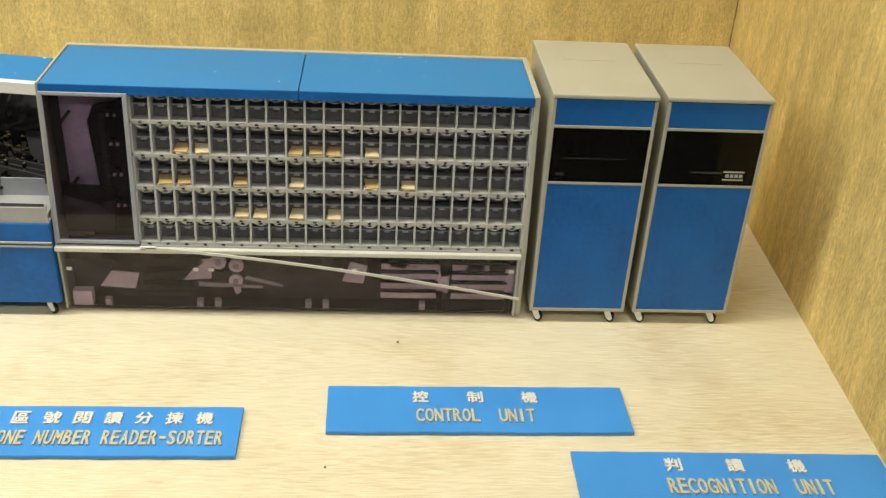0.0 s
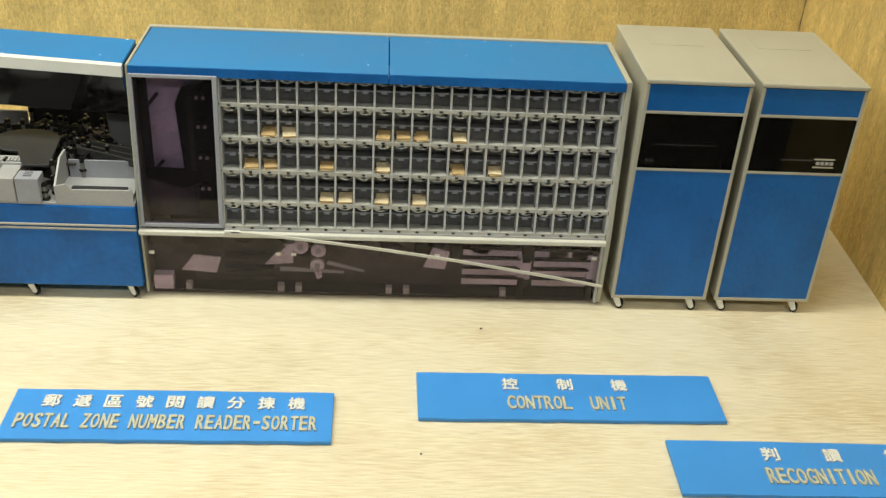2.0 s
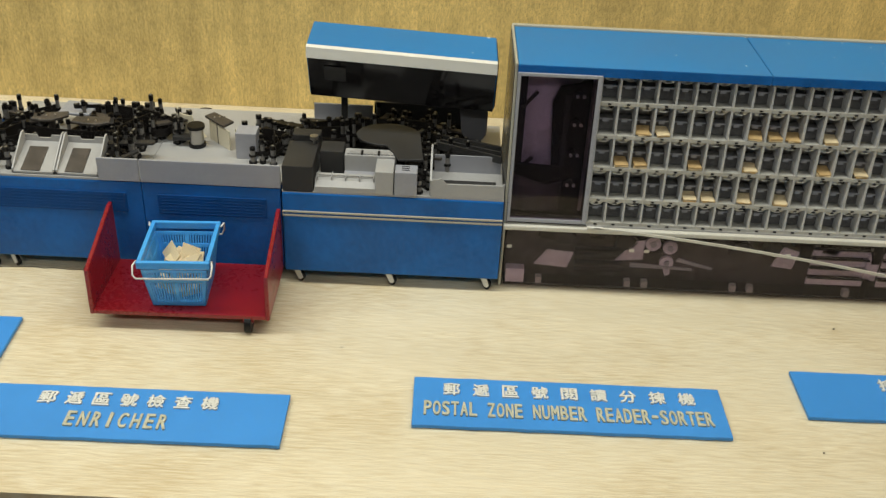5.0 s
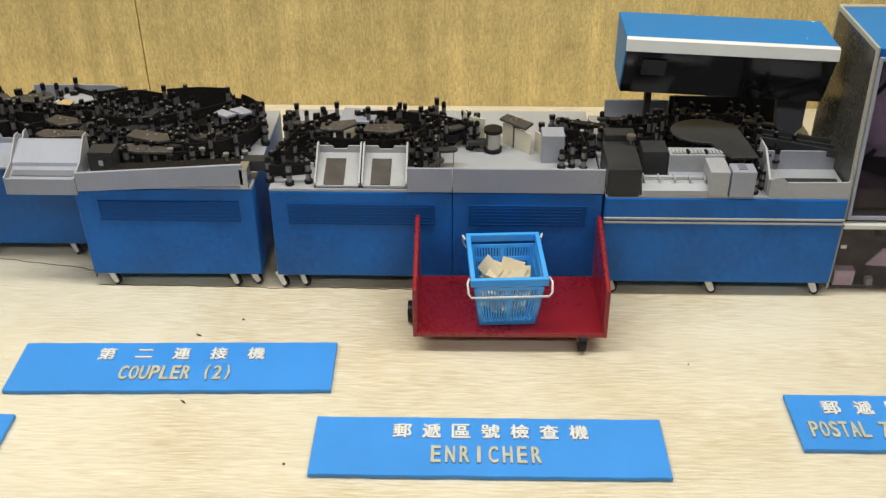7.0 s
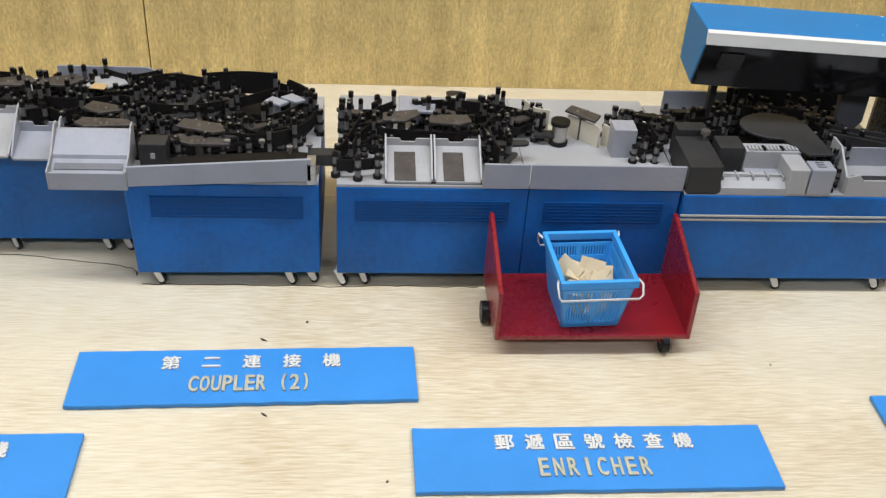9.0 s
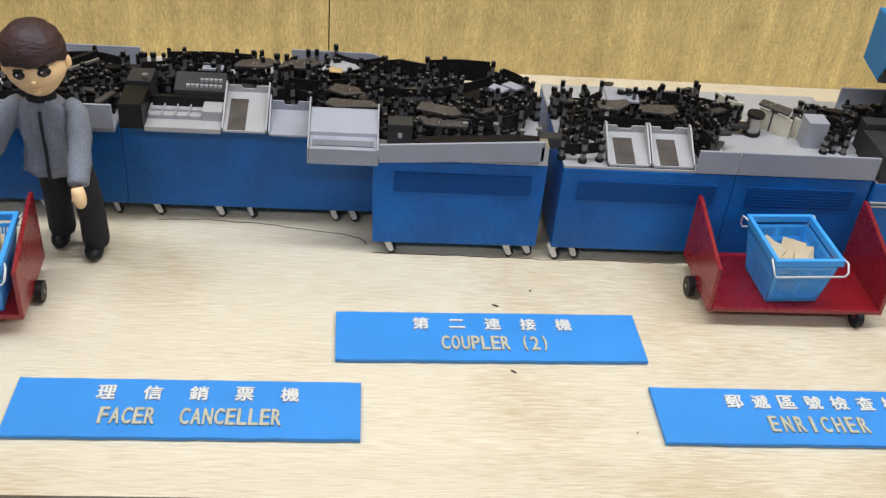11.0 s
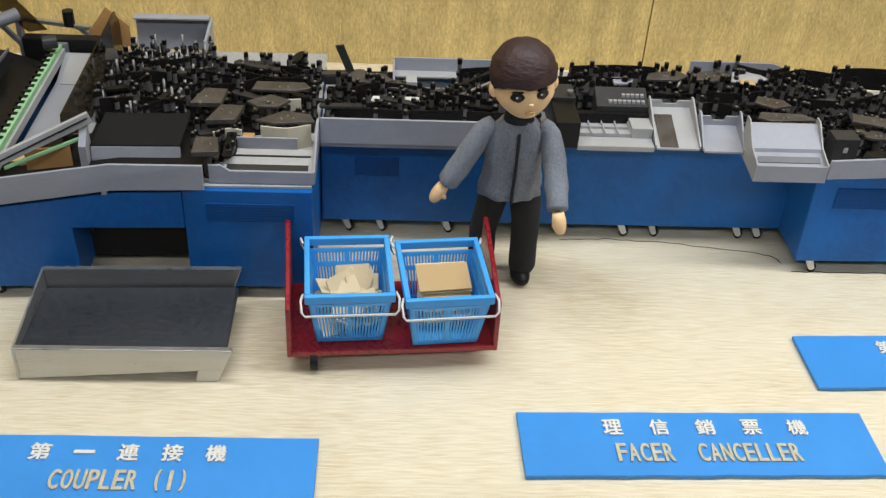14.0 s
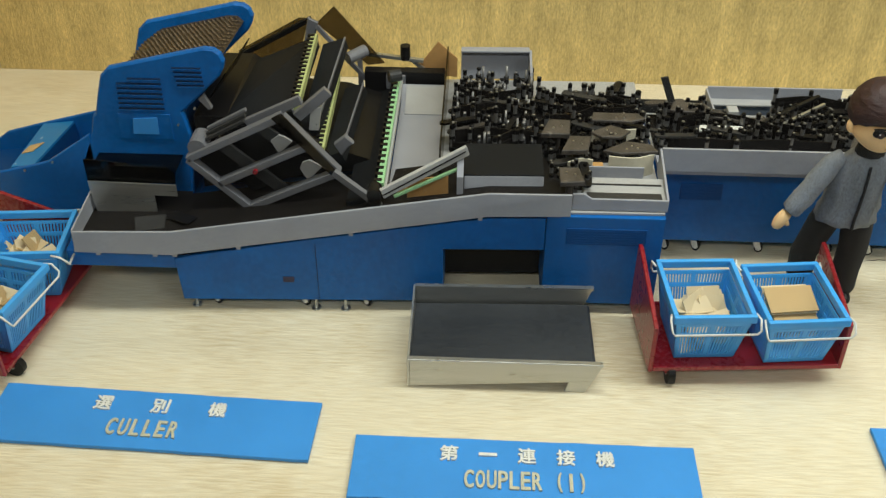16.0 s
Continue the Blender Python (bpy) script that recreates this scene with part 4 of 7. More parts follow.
    # hopper by the sorter
    h = part("hopper", prism(fresh(), [(-0.240, 0.085), (-0.240, 0.0985), (-0.232, 0.1005), (-0.228, 0.096), (-0.186, 0.0965), (-0.184, 0.0985), (-0.184, 0.085)], "y", 0.853, 0.8545), LIGHT, t, "pale grey letter hopper")
    part("hopper_bed", box(fresh(), -0.240, -0.185, 0.8545, 0.888, 0.0875, 0.0895), LIGHT, h)
    part("hopper_strip", box(fresh(), -0.231, -0.190, 0.858, 0.867, 0.0895, 0.0925, 0.0004), PLATE, h)
    part("hopper_wall", prism(fresh(), [(0.8545, 0.085), (0.8545, 0.098), (0.874, 0.112), (0.888, 0.112), (0.888, 0.085)], "x", -0.241, -0.2395), LIGHT, h)
    part("hopper_back", box(fresh(), -0.238, -0.186, 0.886, 0.8875, 0.0875, 0.104), GREY, h)
    for a, b2 in (((-0.236, 0.905), (-0.186, 0.884)), ((-0.236, 0.911), (-0.186, 0.892)), ((-0.232, 0.918), (-0.186, 0.902))):
        part("guide_rail", ribbon(fresh(), [a, b2], 0.100, 0.106, 0.0018), PLATE, t)
    # hood on two supports
    prof = [(0.9070, 0.1785), (0.9535, 0.1800), (0.9530, 0.1370), (0.9215, 0.1320), (0.9060, 0.1690)]
    hx0, hx1 = -0.3400, -0.1935

    def tilt(bm):
        for v in bm.verts:
            v.co.z -= 0.022 * (v.co.x + 0.267)
            v.co.y -= 0.066 * (v.co.x + 0.267)
        return bm

    hood = part("hood", tilt(prism(fresh(), prof, "x", hx0, hx1, bevel=0.0006)), BLUE_LIT, t, "blue hood")
    part("hood_screen", tilt(prism(fresh(), [(0.9058, 0.1690), (0.9048, 0.1685), (0.9203, 0.1312), (0.9215, 0.1318)], "x", hx0 + 0.0008, hx1 - 0.0008)), SCREEN, hood, "glossy black slanted screen")
    part("hood_strip", tilt(prism(fresh(), [(0.9071, 0.1786), (0.9035, 0.1775), (0.9030, 0.1690), (0.9060, 0.1685)], "x", hx0, hx1, bevel=0.0003)), WHITE, hood, "white strip")
    part("hood_end", tilt(prism(fresh(), [(0.908, 0.176), (0.952, 0.177), (0.952, 0.139), (0.922, 0.1345), (0.908, 0.169)], "x", hx1, hx1 + 0.0008)), BLACK, hood)
    part("screen_mark", tilt(prism(fresh(), [(0.9068, 0.1620), (0.9063, 0.1618), (0.9118, 0.1485), (0.9123, 0.1487)], "x", -0.327, -0.310)), PLATE, hood)
    part("hood_post", box(fresh(), -0.3170, -0.3120, 0.942, 0.948, 0.085, 0.140, 0.0006), PLATE, t)
    part("hood_arm", prism(fresh(), [(-0.221, 0.140), (-0.197, 0.140), (-0.197, 0.100), (-0.203, 0.092), (-0.212, 0.092), (-0.218, 0.102)], "y", 0.934, 0.940, bevel=0.0008), FRAME_GREY, t)
    part("back_plate", box(fresh(), -0.343, -0.293, 0.9685, 0.9705, 0.085, 0.106, 0.0004), GREY, t)
    part("back_plate", box(fresh(), -0.292, -0.195, 0.972, 0.974, 0.085, 0.108, 0.0004), BLACK, t)
    for pts in (((-0.350, 0.920), (-0.335, 0.926), (-0.315, 0.930), (-0.300, 0.938)), ((-0.300, 0.945), (-0.270, 0.950), (-0.240, 0.944)), ((-0.243, 0.930), (-0.236, 0.912), (-0.244, 0.890), (-0.246, 0.868)), ((-0.232, 0.926), (-0.226, 0.905), (-0.228, 0.890)), ((-0.345, 0.934), (-0.320, 0.942), (-0.302, 0.950))):
        belt(t, pts, 0.092, 0.104)
    clutter(t, 11, -0.348, -0.305, 0.916, 0.955, 0.085, 5, 7)
    under_mat(t, [(-0.345, 0.918), (-0.300, 0.912), (-0.245, 0.885), (-0.243, 0.858), (-0.2415, 0.895), (-0.200, 0.900), (-0.200, 0.965), (-0.300, 0.965)], 0.0850)
    clutter(t, 12, -0.250, -0.205, 0.895, 0.960, 0.085, 12, 16, 0.014, 0.022)
    clutter(t, 13, -0.249, -0.242, 0.858, 0.890, 0.085, 2, 4, 0.012, 0.020)
    clutter(t, 14, -0.300, -0.245, 0.935, 0.966, 0.085, 7, 6, 0.012, 0.024)
    return t


SCREEN = material("glossy_black_screen", (0.006, 0.005, 0.006), 0.12, vary=0.2, scale=30)
reader()


# ---- the enricher ----
def enricher():
    t = thing("enricher_desk", (-0.475, 0.92, 0), "blue model letter checking desk with belts, on casters", "sorting machine")
    yf, yb = 0.8555, 0.990
    for a, b, pa, pb in ((-0.5925, -0.4618, -0.580, -0.474), (-0.4615, -0.3550, -0.450, -0.366)):
        body = part("body", box(fresh(), a, b, yf, yb, 0.0125, 0.0840, 0.0010), BLUE, t)
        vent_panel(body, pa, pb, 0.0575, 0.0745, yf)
        part("deck", box(fresh(), a, b, yf + 0.0005, yb, 0.0840, 0.0862, 0.0004), LIGHT, t, "pale grey deck")
    casters(t, [(-0.588, yf + 0.006), (-0.572, yf + 0.008), (-0.470, yf + 0.008), (-0.452, yf + 0.008), (-0.365, yf + 0.006), (-0.588, yb - 0.01), (-0.365, yb - 0.01)])
    part("rail", box(fresh(), -0.4935, -0.4620, yf - 0.001, yf + 0.001, 0.0850, 0.1040, 0.0005), GREY, t, "grey front rail")
    part("rail", box(fresh(), -0.4612, -0.3545, yf - 0.001, yf + 0.001, 0.0850, 0.1040, 0.0005), GREY, t, "grey front rail")
    tray(t, -0.5600, -0.5275, 0.857, 0.888, 0.0885, 0.0990, 0.009, None, (-0.5535, -0.5390))
    tray(t, -0.5265, -0.4940, 0.857, 0.888, 0.0885, 0.0990, 0.009, None, (-0.5200, -0.5060))
    for pts, a, b in ((((-0.5925, 0.8640), (-0.5780, 0.8650), (-0.5640, 0.8680)), 0.092, 0.1005), (((-0.5910, 0.8720), (-0.5860, 0.8850), (-0.5760, 0.9190), (-0.5660, 0.9300), (-0.5530, 0.9420)), 0.094, 0.106), (((-0.5830, 0.8760), (-0.5780, 0.8960), (-0.5680, 0.9120)), 0.092, 0.104), (((-0.5370, 0.9420), (-0.5120, 0.9460), (-0.4840, 0.9410), (-0.4610, 0.9330), (-0.4450, 0.9180)), 0.094, 0.106), (((-0.4720, 0.9320), (-0.4890, 0.9060), (-0.4860, 0.8880), (-0.4810, 0.8700)), 0.092, 0.107), (((-0.5650, 0.9060), (-0.5400, 0.9030), (-0.5100, 0.9010), (-0.4950, 0.9060)), 0.090, 0.103), (((-0.4780, 0.9100), (-0.4740, 0.8900)), 0.092, 0.105), (((-0.3780, 0.9150), (-0.3680, 0.9130), (-0.3660, 0.8950)), 0.090, 0.106)):
        belt(t, pts, a, b)
    plate(t, [(-0.561, 0.908), (-0.561, 0.919), (-0.536, 0.925), (-0.534, 0.918), (-0.545, 0.907)], 0.1085)
    plate(t, [(-0.529, 0.906), (-0.527, 0.917), (-0.500, 0.918), (-0.498, 0.908), (-0.508, 0.903)], 0.1085)
    plate(t, [(-0.549, 0.934), (-0.548, 0.958), (-0.520, 0.955), (-0.523, 0.932)], 0.103, mat=GREY, rivets=0)
    clutter(t, 21, -0.590, -0.555, 0.885, 0.955, 0.086, 7, 13)
    under_mat(t, [(-0.560, 0.892), (-0.492, 0.892), (-0.470, 0.930), (-0.480, 0.948), (-0.535, 0.950)], 0.0862)
    clutter(t, 22, -0.530, -0.470, 0.905, 0.955, 0.086, 14, 18, 0.014, 0.027)
    clutter(t, 23, -0.488, -0.474, 0.866, 0.915, 0.086, 6, 8)
    clutter(t, 24, -0.470, -0.445, 0.918, 0.945, 0.086, 4, 6)
    clutter(t, 25, -0.382, -0.358, 0.892, 0.945, 0.086, 6, 10, 0.012, 0.022)
    sp = part("spool", drum(fresh(), -0.4320, 0.9180, 0.0865, 0.0890, 0.0070, 18), BLACK, t)
    part("spool_core", drum(fresh(), -0.4320, 0.9180, 0.0890, 0.1022, 0.0056, 18), CHROME, sp)
    part("spool_rim", drum(fresh(), -0.4320, 0.9180, 0.1022, 0.1050, 0.0070, 18), BLACK, sp)
    part("arm", box(fresh(), -0.451, -0.436, 0.914, 0.922, 0.092, 0.095, 0.0005), PLATE, t)
    part("guide_sheet", ribbon(fresh(), curve([(-0.455, 0.950), (-0.448, 0.936), (-0.438, 0.932)]), 0.0862, 0.106, 0.0012), CREAMY, t, "cream paper guide")
    part("guide_sheet", ribbon(fresh(), [(-0.424, 0.932), (-0.404, 0.912)], 0.0862, 0.103, 0.0012), CREAMY, t, "cream paper guide")
    part("guide_sheet", ribbon(fresh(), [(-0.400, 0.918), (-0.392, 0.908)], 0.0862, 0.103, 0.0012), CREAMY, t, "cream paper guide")
    part("paper_sheet", prism(fresh(), [(-0.452, 0.940), (-0.437, 0.918), (-0.428, 0.934), (-0.440, 0.955)], "z", 0.0864, 0.0868), CREAMY, t)
    plate(t, [(-0.427, 0.930), (-0.421, 0.938), (-0.402, 0.922), (-0.408, 0.912)], 0.108, rivets=3)
    part("grey_box", box(fresh(), -0.3965, -0.3800, 0.898, 0.914, 0.0862, 0.1085, 0.0005), GREY, t, "plain grey box")
    for x, y in ((-0.454, 0.950), (-0.395, 0.930), (-0.386, 0.944), (-0.376, 0.938), (-0.444, 0.946)):
        piece("roller", ROLLERS[2], t, (x, y, 0.086), 0, (1, 1, 1.0))
    return t


CREAMY = material("cream_card", (0.62, 0.57, 0.44), 0.6, vary=0.08, scale=40)
enricher()


# ---- the facer canceller, the second coupler and the low desk between them ----
def coupler_two():
    t = thing("second_coupler_desk", (-0.665, 0.92, 0), "blue model coupling desk crowded with black belts, on casters", "sorting machine")
    a, b, yf, yb = -0.7330, -0.6025, 0.8555, 0.985
    prof = [(-0.7310, 0.0115), (-0.6045, 0.0125), (-0.6045, 0.0850), (-0.7335, 0.0850)]
    body = part("body", prism(fresh(), prof, "y", yf, yb, bevel=0.001), BLUE, t)
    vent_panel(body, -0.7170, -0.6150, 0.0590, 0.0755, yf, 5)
    part("deck", box(fresh(), -0.7335, -0.6045, yf + 0.0005, yb, 0.0850, 0.0872, 0.0004), LIGHT, t, "pale grey deck")
    casters(t, [(-0.716, yf + 0.007), (-0.624, yf + 0.007), (-0.609, yf + 0.010), (-0.716, yb - 0.01), (-0.609, yb - 0.01)])
    part("rail", prism(fresh(), [(-0.7290, 0.0840), (-0.7290, 0.0990), (-0.6090, 0.1070), (-0.6090, 0.0905)], "y", yf - 0.003, yf - 0.001, bevel=0.0004), GREY, t, "long grey slanting rail")
    part("rail_bracket", box(fresh(), -0.6120, -0.6060, yf - 0.003, yf + 0.010, 0.0872, 0.103, 0.0005), STEEL, t)
    part("belt_plate", prism(fresh(), [(-0.706, 0.858), (-0.612, 0.858), (-0.610, 0.874), (-0.625, 0.876), (-0.700, 0.866)], "z", 0.0985, 0.1000, bevel=0.0004), BELT, t)
    for x, y in ((-0.666, 0.879), (-0.643, 0.880), (-0.611, 0.876), (-0.624, 0.872)):
        piece("knob", KNOB, t, (x, y, 0.1000))
    link = part("link_arm", box(fresh(), -0.6120, -0.5900, 0.866, 0.876, 0.094, 0.103, 0.0012), PLATE, t)
    for pts, z0, z1 in ((((-0.662, 0.912), (-0.655, 0.898), (-0.640, 0.893), (-0.620, 0.905), (-0.609, 0.930), (-0.612, 0.950)), 0.093, 0.1045), (((-0.655, 0.915), (-0.640, 0.906), (-0.625, 0.914), (-0.618, 0.935)), 0.090, 0.101), (((-0.668, 0.925), (-0.640, 0.918), (-0.615, 0.940)), 0.101, 0.1055), (((-0.690, 0.968), (-0.665, 0.972), (-0.640, 0.970)), 0.095, 0.113), (((-0.735, 0.960), (-0.715, 0.968), (-0.692, 0.962)), 0.098, 0.112), (((-0.630, 0.966), (-0.618, 0.955), (-0.609, 0.938)), 0.095, 0.110), (((-0.735, 0.930), (-0.700, 0.925), (-0.665, 0.938), (-0.640, 0.955)), 0.100, 0.108), (((-0.720, 0.890), (-0.700, 0.883), (-0.680, 0.888), (-0.664, 0.902)), 0.092, 0.104)):
        belt(t, pts, z0, z1)
    plate(t, [(-0.702, 0.894), (-0.698, 0.905), (-0.672, 0.898), (-0.668, 0.888), (-0.676, 0.885)], 0.1085, rivets=2)
    plate(t, [(-0.705, 0.882), (-0.700, 0.890), (-0.668, 0.884), (-0.664, 0.876), (-0.690, 0.876)], 0.1045, rivets=3)
    plate(t, [(-0.645, 0.930), (-0.640, 0.938), (-0.628, 0.932), (-0.634, 0.925)], 0.110, mat=GREY, rivets=0, slope=-0.1)
    plate(t, [(-0.634, 0.936), (-0.626, 0.943), (-0.615, 0.936), (-0.623, 0.930)], 0.110, mat=GREY, rivets=0, slope=-0.1)
    bx = part("relay_box", box(fresh(), -0.7230, -0.7050, 0.868, 0.882, 0.0872, 0.1075, 0.0006), PLATE, t, "taupe relay box")
    part("relay_mark", box(fresh(), -0.7155, -0.7125, 0.8676, 0.8681, 0.097, 0.101), LIGHT, bx)
    under_mat(t, [(-0.734, 0.884), (-0.690, 0.876), (-0.655, 0.890), (-0.620, 0.905), (-0.612, 0.935), (-0.625, 0.965), (-0.680, 0.980), (-0.734, 0.980)], 0.0872)
    clutter(t, 31, -0.728, -0.668, 0.915, 0.976, 0.0872, 18, 24, 0.014, 0.026)
    # belts bent round the turning end, one inside the other, with posts along them
    rng = random.Random(34)
    for k, (rx, ry, z0) in enumerate(((0.018, 0.016, 0.090), (0.028, 0.025, 0.092), (0.038, 0.034, 0.094), (0.045, 0.042, 0.096))):
        arc = [(-0.653 + rx * math.cos(a), 0.932 + ry * math.sin(a)) for a in [radians(-115 + 190 * i / 9) for i in range(10)]]
        belt(t, arc, z0, z0 + 0.0085, False)
        for i, (x, y) in enumerate(arc):
            if i % 2 == k % 2:
                piece("roller", rng.choice(ROLLERS), t, (x + 0.003, y - 0.002, 0.0872), rng.uniform(0, 6), (1, 1, rng.uniform(0.75, 1.15)))
    clutter(t, 32, -0.725, -0.660, 0.884, 0.918, 0.0872, 14, 16, 0.010, 0.022)
    clutter(t, 33, -0.655, -0.620, 0.900, 0.930, 0.0872, 6, 10, 0.010, 0.018)
    return t


def facer():
    t = thing("facer_canceller_desk", (-0.90, 0.95, 0), "long blue model cancelling desk crowded with belts and trays", "sorting machine")
    yf, yb = 0.8960, 1.000
    for a, b in ((-1.0800, -0.9212), (-0.9209, -0.7240)):
        back = 0.966 if a < -1 else yb
        part("body", box(fresh(), a, b, yf, back, 0.0125, 0.0865, 0.0008), BLUE, t)
        part("deck", box(fresh(), a, b, yf + 0.0005, back, 0.0865, 0.0885, 0.0004), LIGHT, t, "pale grey deck")
    casters(t, [(x, yf + 0.008) for x in (-1.060, -1.035, -0.985, -0.930, -0.898, -0.850, -0.826, -0.760, -0.745)] + [(-1.06, 0.955), (-0.75, yb - 0.012)])
    vent_panel(t, -1.0560, -1.0240, 0.052, 0.067, yf, 5)
    # wall of grey sheet along the left half
    part("front_sheet", box(fresh(), -1.0790, -0.9200, 0.8735, 0.8755, 0.0905, 0.1100, 0.0005), GREY, t, "tall grey front sheet")
    part("sheet_ledge", box(fresh(), -1.0790, -0.9200, 0.8755, yf + 0.001, 0.0870, 0.0905, 0.0004), GREY, t)
    part("back_sheet", box(fresh(), -1.1600, -1.0290, 0.9690, 0.9705, 0.0800, 0.0985, 0.0004), PLATE, t)
    bs = part("back_box", box(fresh(), -1.0280, -0.9200, 0.9800, 0.9815, 0.0800, 0.1060, 0.0004), GREY, t, "grey back sheet")
    part("back_box_end", box(fresh(), -1.0295, -1.0280, 0.945, 0.9815, 0.0800, 0.1040, 0.0004), GREY, bs)
    part("back_box_lip", box(fresh(), -1.0280, -0.9700, 0.970, 0.980, 0.0940, 0.0955, 0.0004), LIGHT, bs)
    part("lean_strip", prism(fresh(), [(-1.0720, 0.125), (-1.0660, 0.126), (-1.0560, 0.100), (-1.0620, 0.100)], "y", 0.955, 0.957), PLATE, t)
    part("white_block", box(fresh(), -1.0200, -1.0120, 0.935, 0.945, 0.0885, 0.1080, 0.0004), LIGHT, t)
    part("long_lever", box(fresh(), -0.030, 0.030, -0.0016, 0.0016, -0.0012, 0.0012, 0.0004, Matrix.Translation((-0.972, 0.940, 0.108)) @ Matrix.Rotation(0.55, 4, "Z") @ Matrix.Rotation(-0.15, 4, "Y")), BLACK, t)
    part("long_lever", box(fresh(), -0.026, 0.026, -0.0012, 0.0012, -0.0010, 0.0010, 0.0003, Matrix.Translation((-0.966, 0.934, 0.106)) @ Matrix.Rotation(0.55, 4, "Z") @ Matrix.Rotation(-0.15, 4, "Y")), STEEL, t)
    for pts, z0, z1 in ((((-1.075, 0.905), (-1.050, 0.900), (-1.020, 0.898), (-0.990, 0.900), (-0.950, 0.898)), 0.094, 0.1045), (((-1.060, 0.925), (-1.040, 0.935), (-1.010, 0.930), (-0.985, 0.915)), 0.096, 0.107), (((-0.990, 0.925), (-0.960, 0.915), (-0.930, 0.912)), 0.095, 0.106), (((-0.980, 0.955), (-0.950, 0.960), (-0.925, 0.950)), 0.098, 0.110)):
        belt(t, pts, z0, z1)
    plate(t, [(-1.064, 0.940), (-1.060, 0.954), (-1.036, 0.952), (-1.030, 0.942), (-1.040, 0.936)], 0.106, rivets=2)
    plate(t, [(-1.040, 0.936), (-1.030, 0.946), (-1.014, 0.940), (-1.012, 0.930)], 0.104, rivets=2)
    plate(t, [(-1.046, 0.918), (-1.044, 0.926), (-1.010, 0.926), (-1.008, 0.918)], 0.101, mat=WHITE, rivets=0)
    under_mat(t, [(-1.078, 0.898), (-0.925, 0.898), (-0.925, 0.925), (-1.000, 0.935), (-1.030, 0.962), (-1.078, 0.962)], 0.0885)
    clutter(t, 41, -1.075, -0.925, 0.900, 0.945, 0.0885, 30, 46, 0.012, 0.024)
    clutter(t, 42, -1.070, -1.035, 0.940, 0.962, 0.0885, 6, 8, 0.012, 0.020)
    clutter(t, 43, -0.975, -0.925, 0.925, 0.960, 0.0885, 8, 12, 0.014, 0.022)
    # middle part: motor box, grid shelf, keyboard and trays
    m = part("motor_box", box(fresh(), -0.9170, -0.9000, 0.8790, 0.9120, 0.0885, 0.1085, 0.0008), BLACK, t, "black motor box")
    part("motor_cover", box(fresh(), -0.9170, -0.8990, 0.9120, 0.9340, 0.0885, 0.1110, 0.0008), PLATE, t)
    piece("knob", KNOB, t, (-0.9035, 0.9150, 0.1095))
    part("shelf_front", box(fresh(), -0.9000, -0.8450, 0.8800, 0.9000, 0.0865, 0.0905, 0.0005), LIGHT, t, "pale grey shelf")
    g = part("grid_shelf", box(fresh(), -0.9000, -0.8600, 0.8930, 0.9080, 0.0905, 0.0935, 0.0005), LIGHT, t)
    for i in range(5):
        part("grid_bar", box(fresh(), -0.8990 + i * 0.0096, -0.8982 + i * 0.0096, 0.8920, 0.9080, 0.0935, 0.0955), LIGHT, g)
    part("grid_bar", box(fresh(), -0.8990, -0.8600, 0.8990, 0.8998, 0.0935, 0.0955), LIGHT, g)
    part("dark_well", box(fresh(), -0.9000, -0.8450, 0.9085, 0.9130, 0.0885, 0.1010, 0.0005), BLACK, t)
    k = part("keyboard", prism(fresh(), [(0.9130, 0.0885), (0.9130, 0.1045), (0.9300, 0.1115), (0.9300, 0.0885)], "x", -0.8830, -0.8450, bevel=0.0005), PLATE, t)
    for i in range(8):
        part("key", box(fresh(), -0.8740 + i * 0.0034, -0.8716 + i * 0.0034, 0.9155, 0.9180, 0.1055, 0.1076), LIGHT, k)
    for i in range(5):
        part("key", box(fresh(), -0.8640 + i * 0.0034, -0.8616 + i * 0.0034, 0.9210, 0.9235, 0.1075, 0.1098), LIGHT, k)
    part("step_block", box(fresh(), -0.8600, -0.8450, 0.8920, 0.9080, 0.0885, 0.0985, 0.0006), LIGHT, t)
    tray(t, -0.8445, -0.8115, 0.881, 0.921, 0.0895, 0.1010, 0.009, LIGHT, (-0.8405, -0.8275))
    tray(t, -0.8105, -0.7800, 0.880, 0.905, 0.0885, 0.0960, 0.012, GREY)
    # chute box at the step towards the low desk
    ch = part("chute", prism(fresh(), [(0.8530, 0.0810), (0.8530, 0.0935), (0.8545, 0.0935), (0.8545, 0.0900), (0.8680, 0.0960), (0.8690, 0.0985), (0.8860, 0.1085), (0.8880, 0.1085), (0.8900, 0.0850)], "x", -0.7795, -0.7300, bevel=0.0004), GREY, t, "grey letter chute with a dark slot")
    part("chute_slot", prism(fresh(), [(0.8595, 0.0924), (0.8640, 0.0945), (0.8640, 0.0951), (0.8595, 0.0930)], "x", -0.7770, -0.7330), FRAME_GREY, ch)
    for x in (-0.7805, -0.7305):
        part("chute_cheek", prism(fresh(), [(0.8530, 0.0810), (0.8530, 0.0945), (0.8690, 0.0995), (0.8840, 0.1125), (0.8900, 0.1125), (0.8900, 0.0850)], "x", x, x + 0.0010), LIGHT, ch)
    plate(t, [(-0.842, 0.944), (-0.838, 0.954), (-0.815, 0.960), (-0.808, 0.952), (-0.818, 0.944)], 0.1120)
    plate(t, [(-0.808, 0.946), (-0.804, 0.957), (-0.782, 0.964), (-0.776, 0.956), (-0.786, 0.945)], 0.1120)
    plate(t, [(-0.768, 0.914), (-0.763, 0.924), (-0.745, 0.918), (-0.742, 0.910), (-0.756, 0.906)], 0.1110)
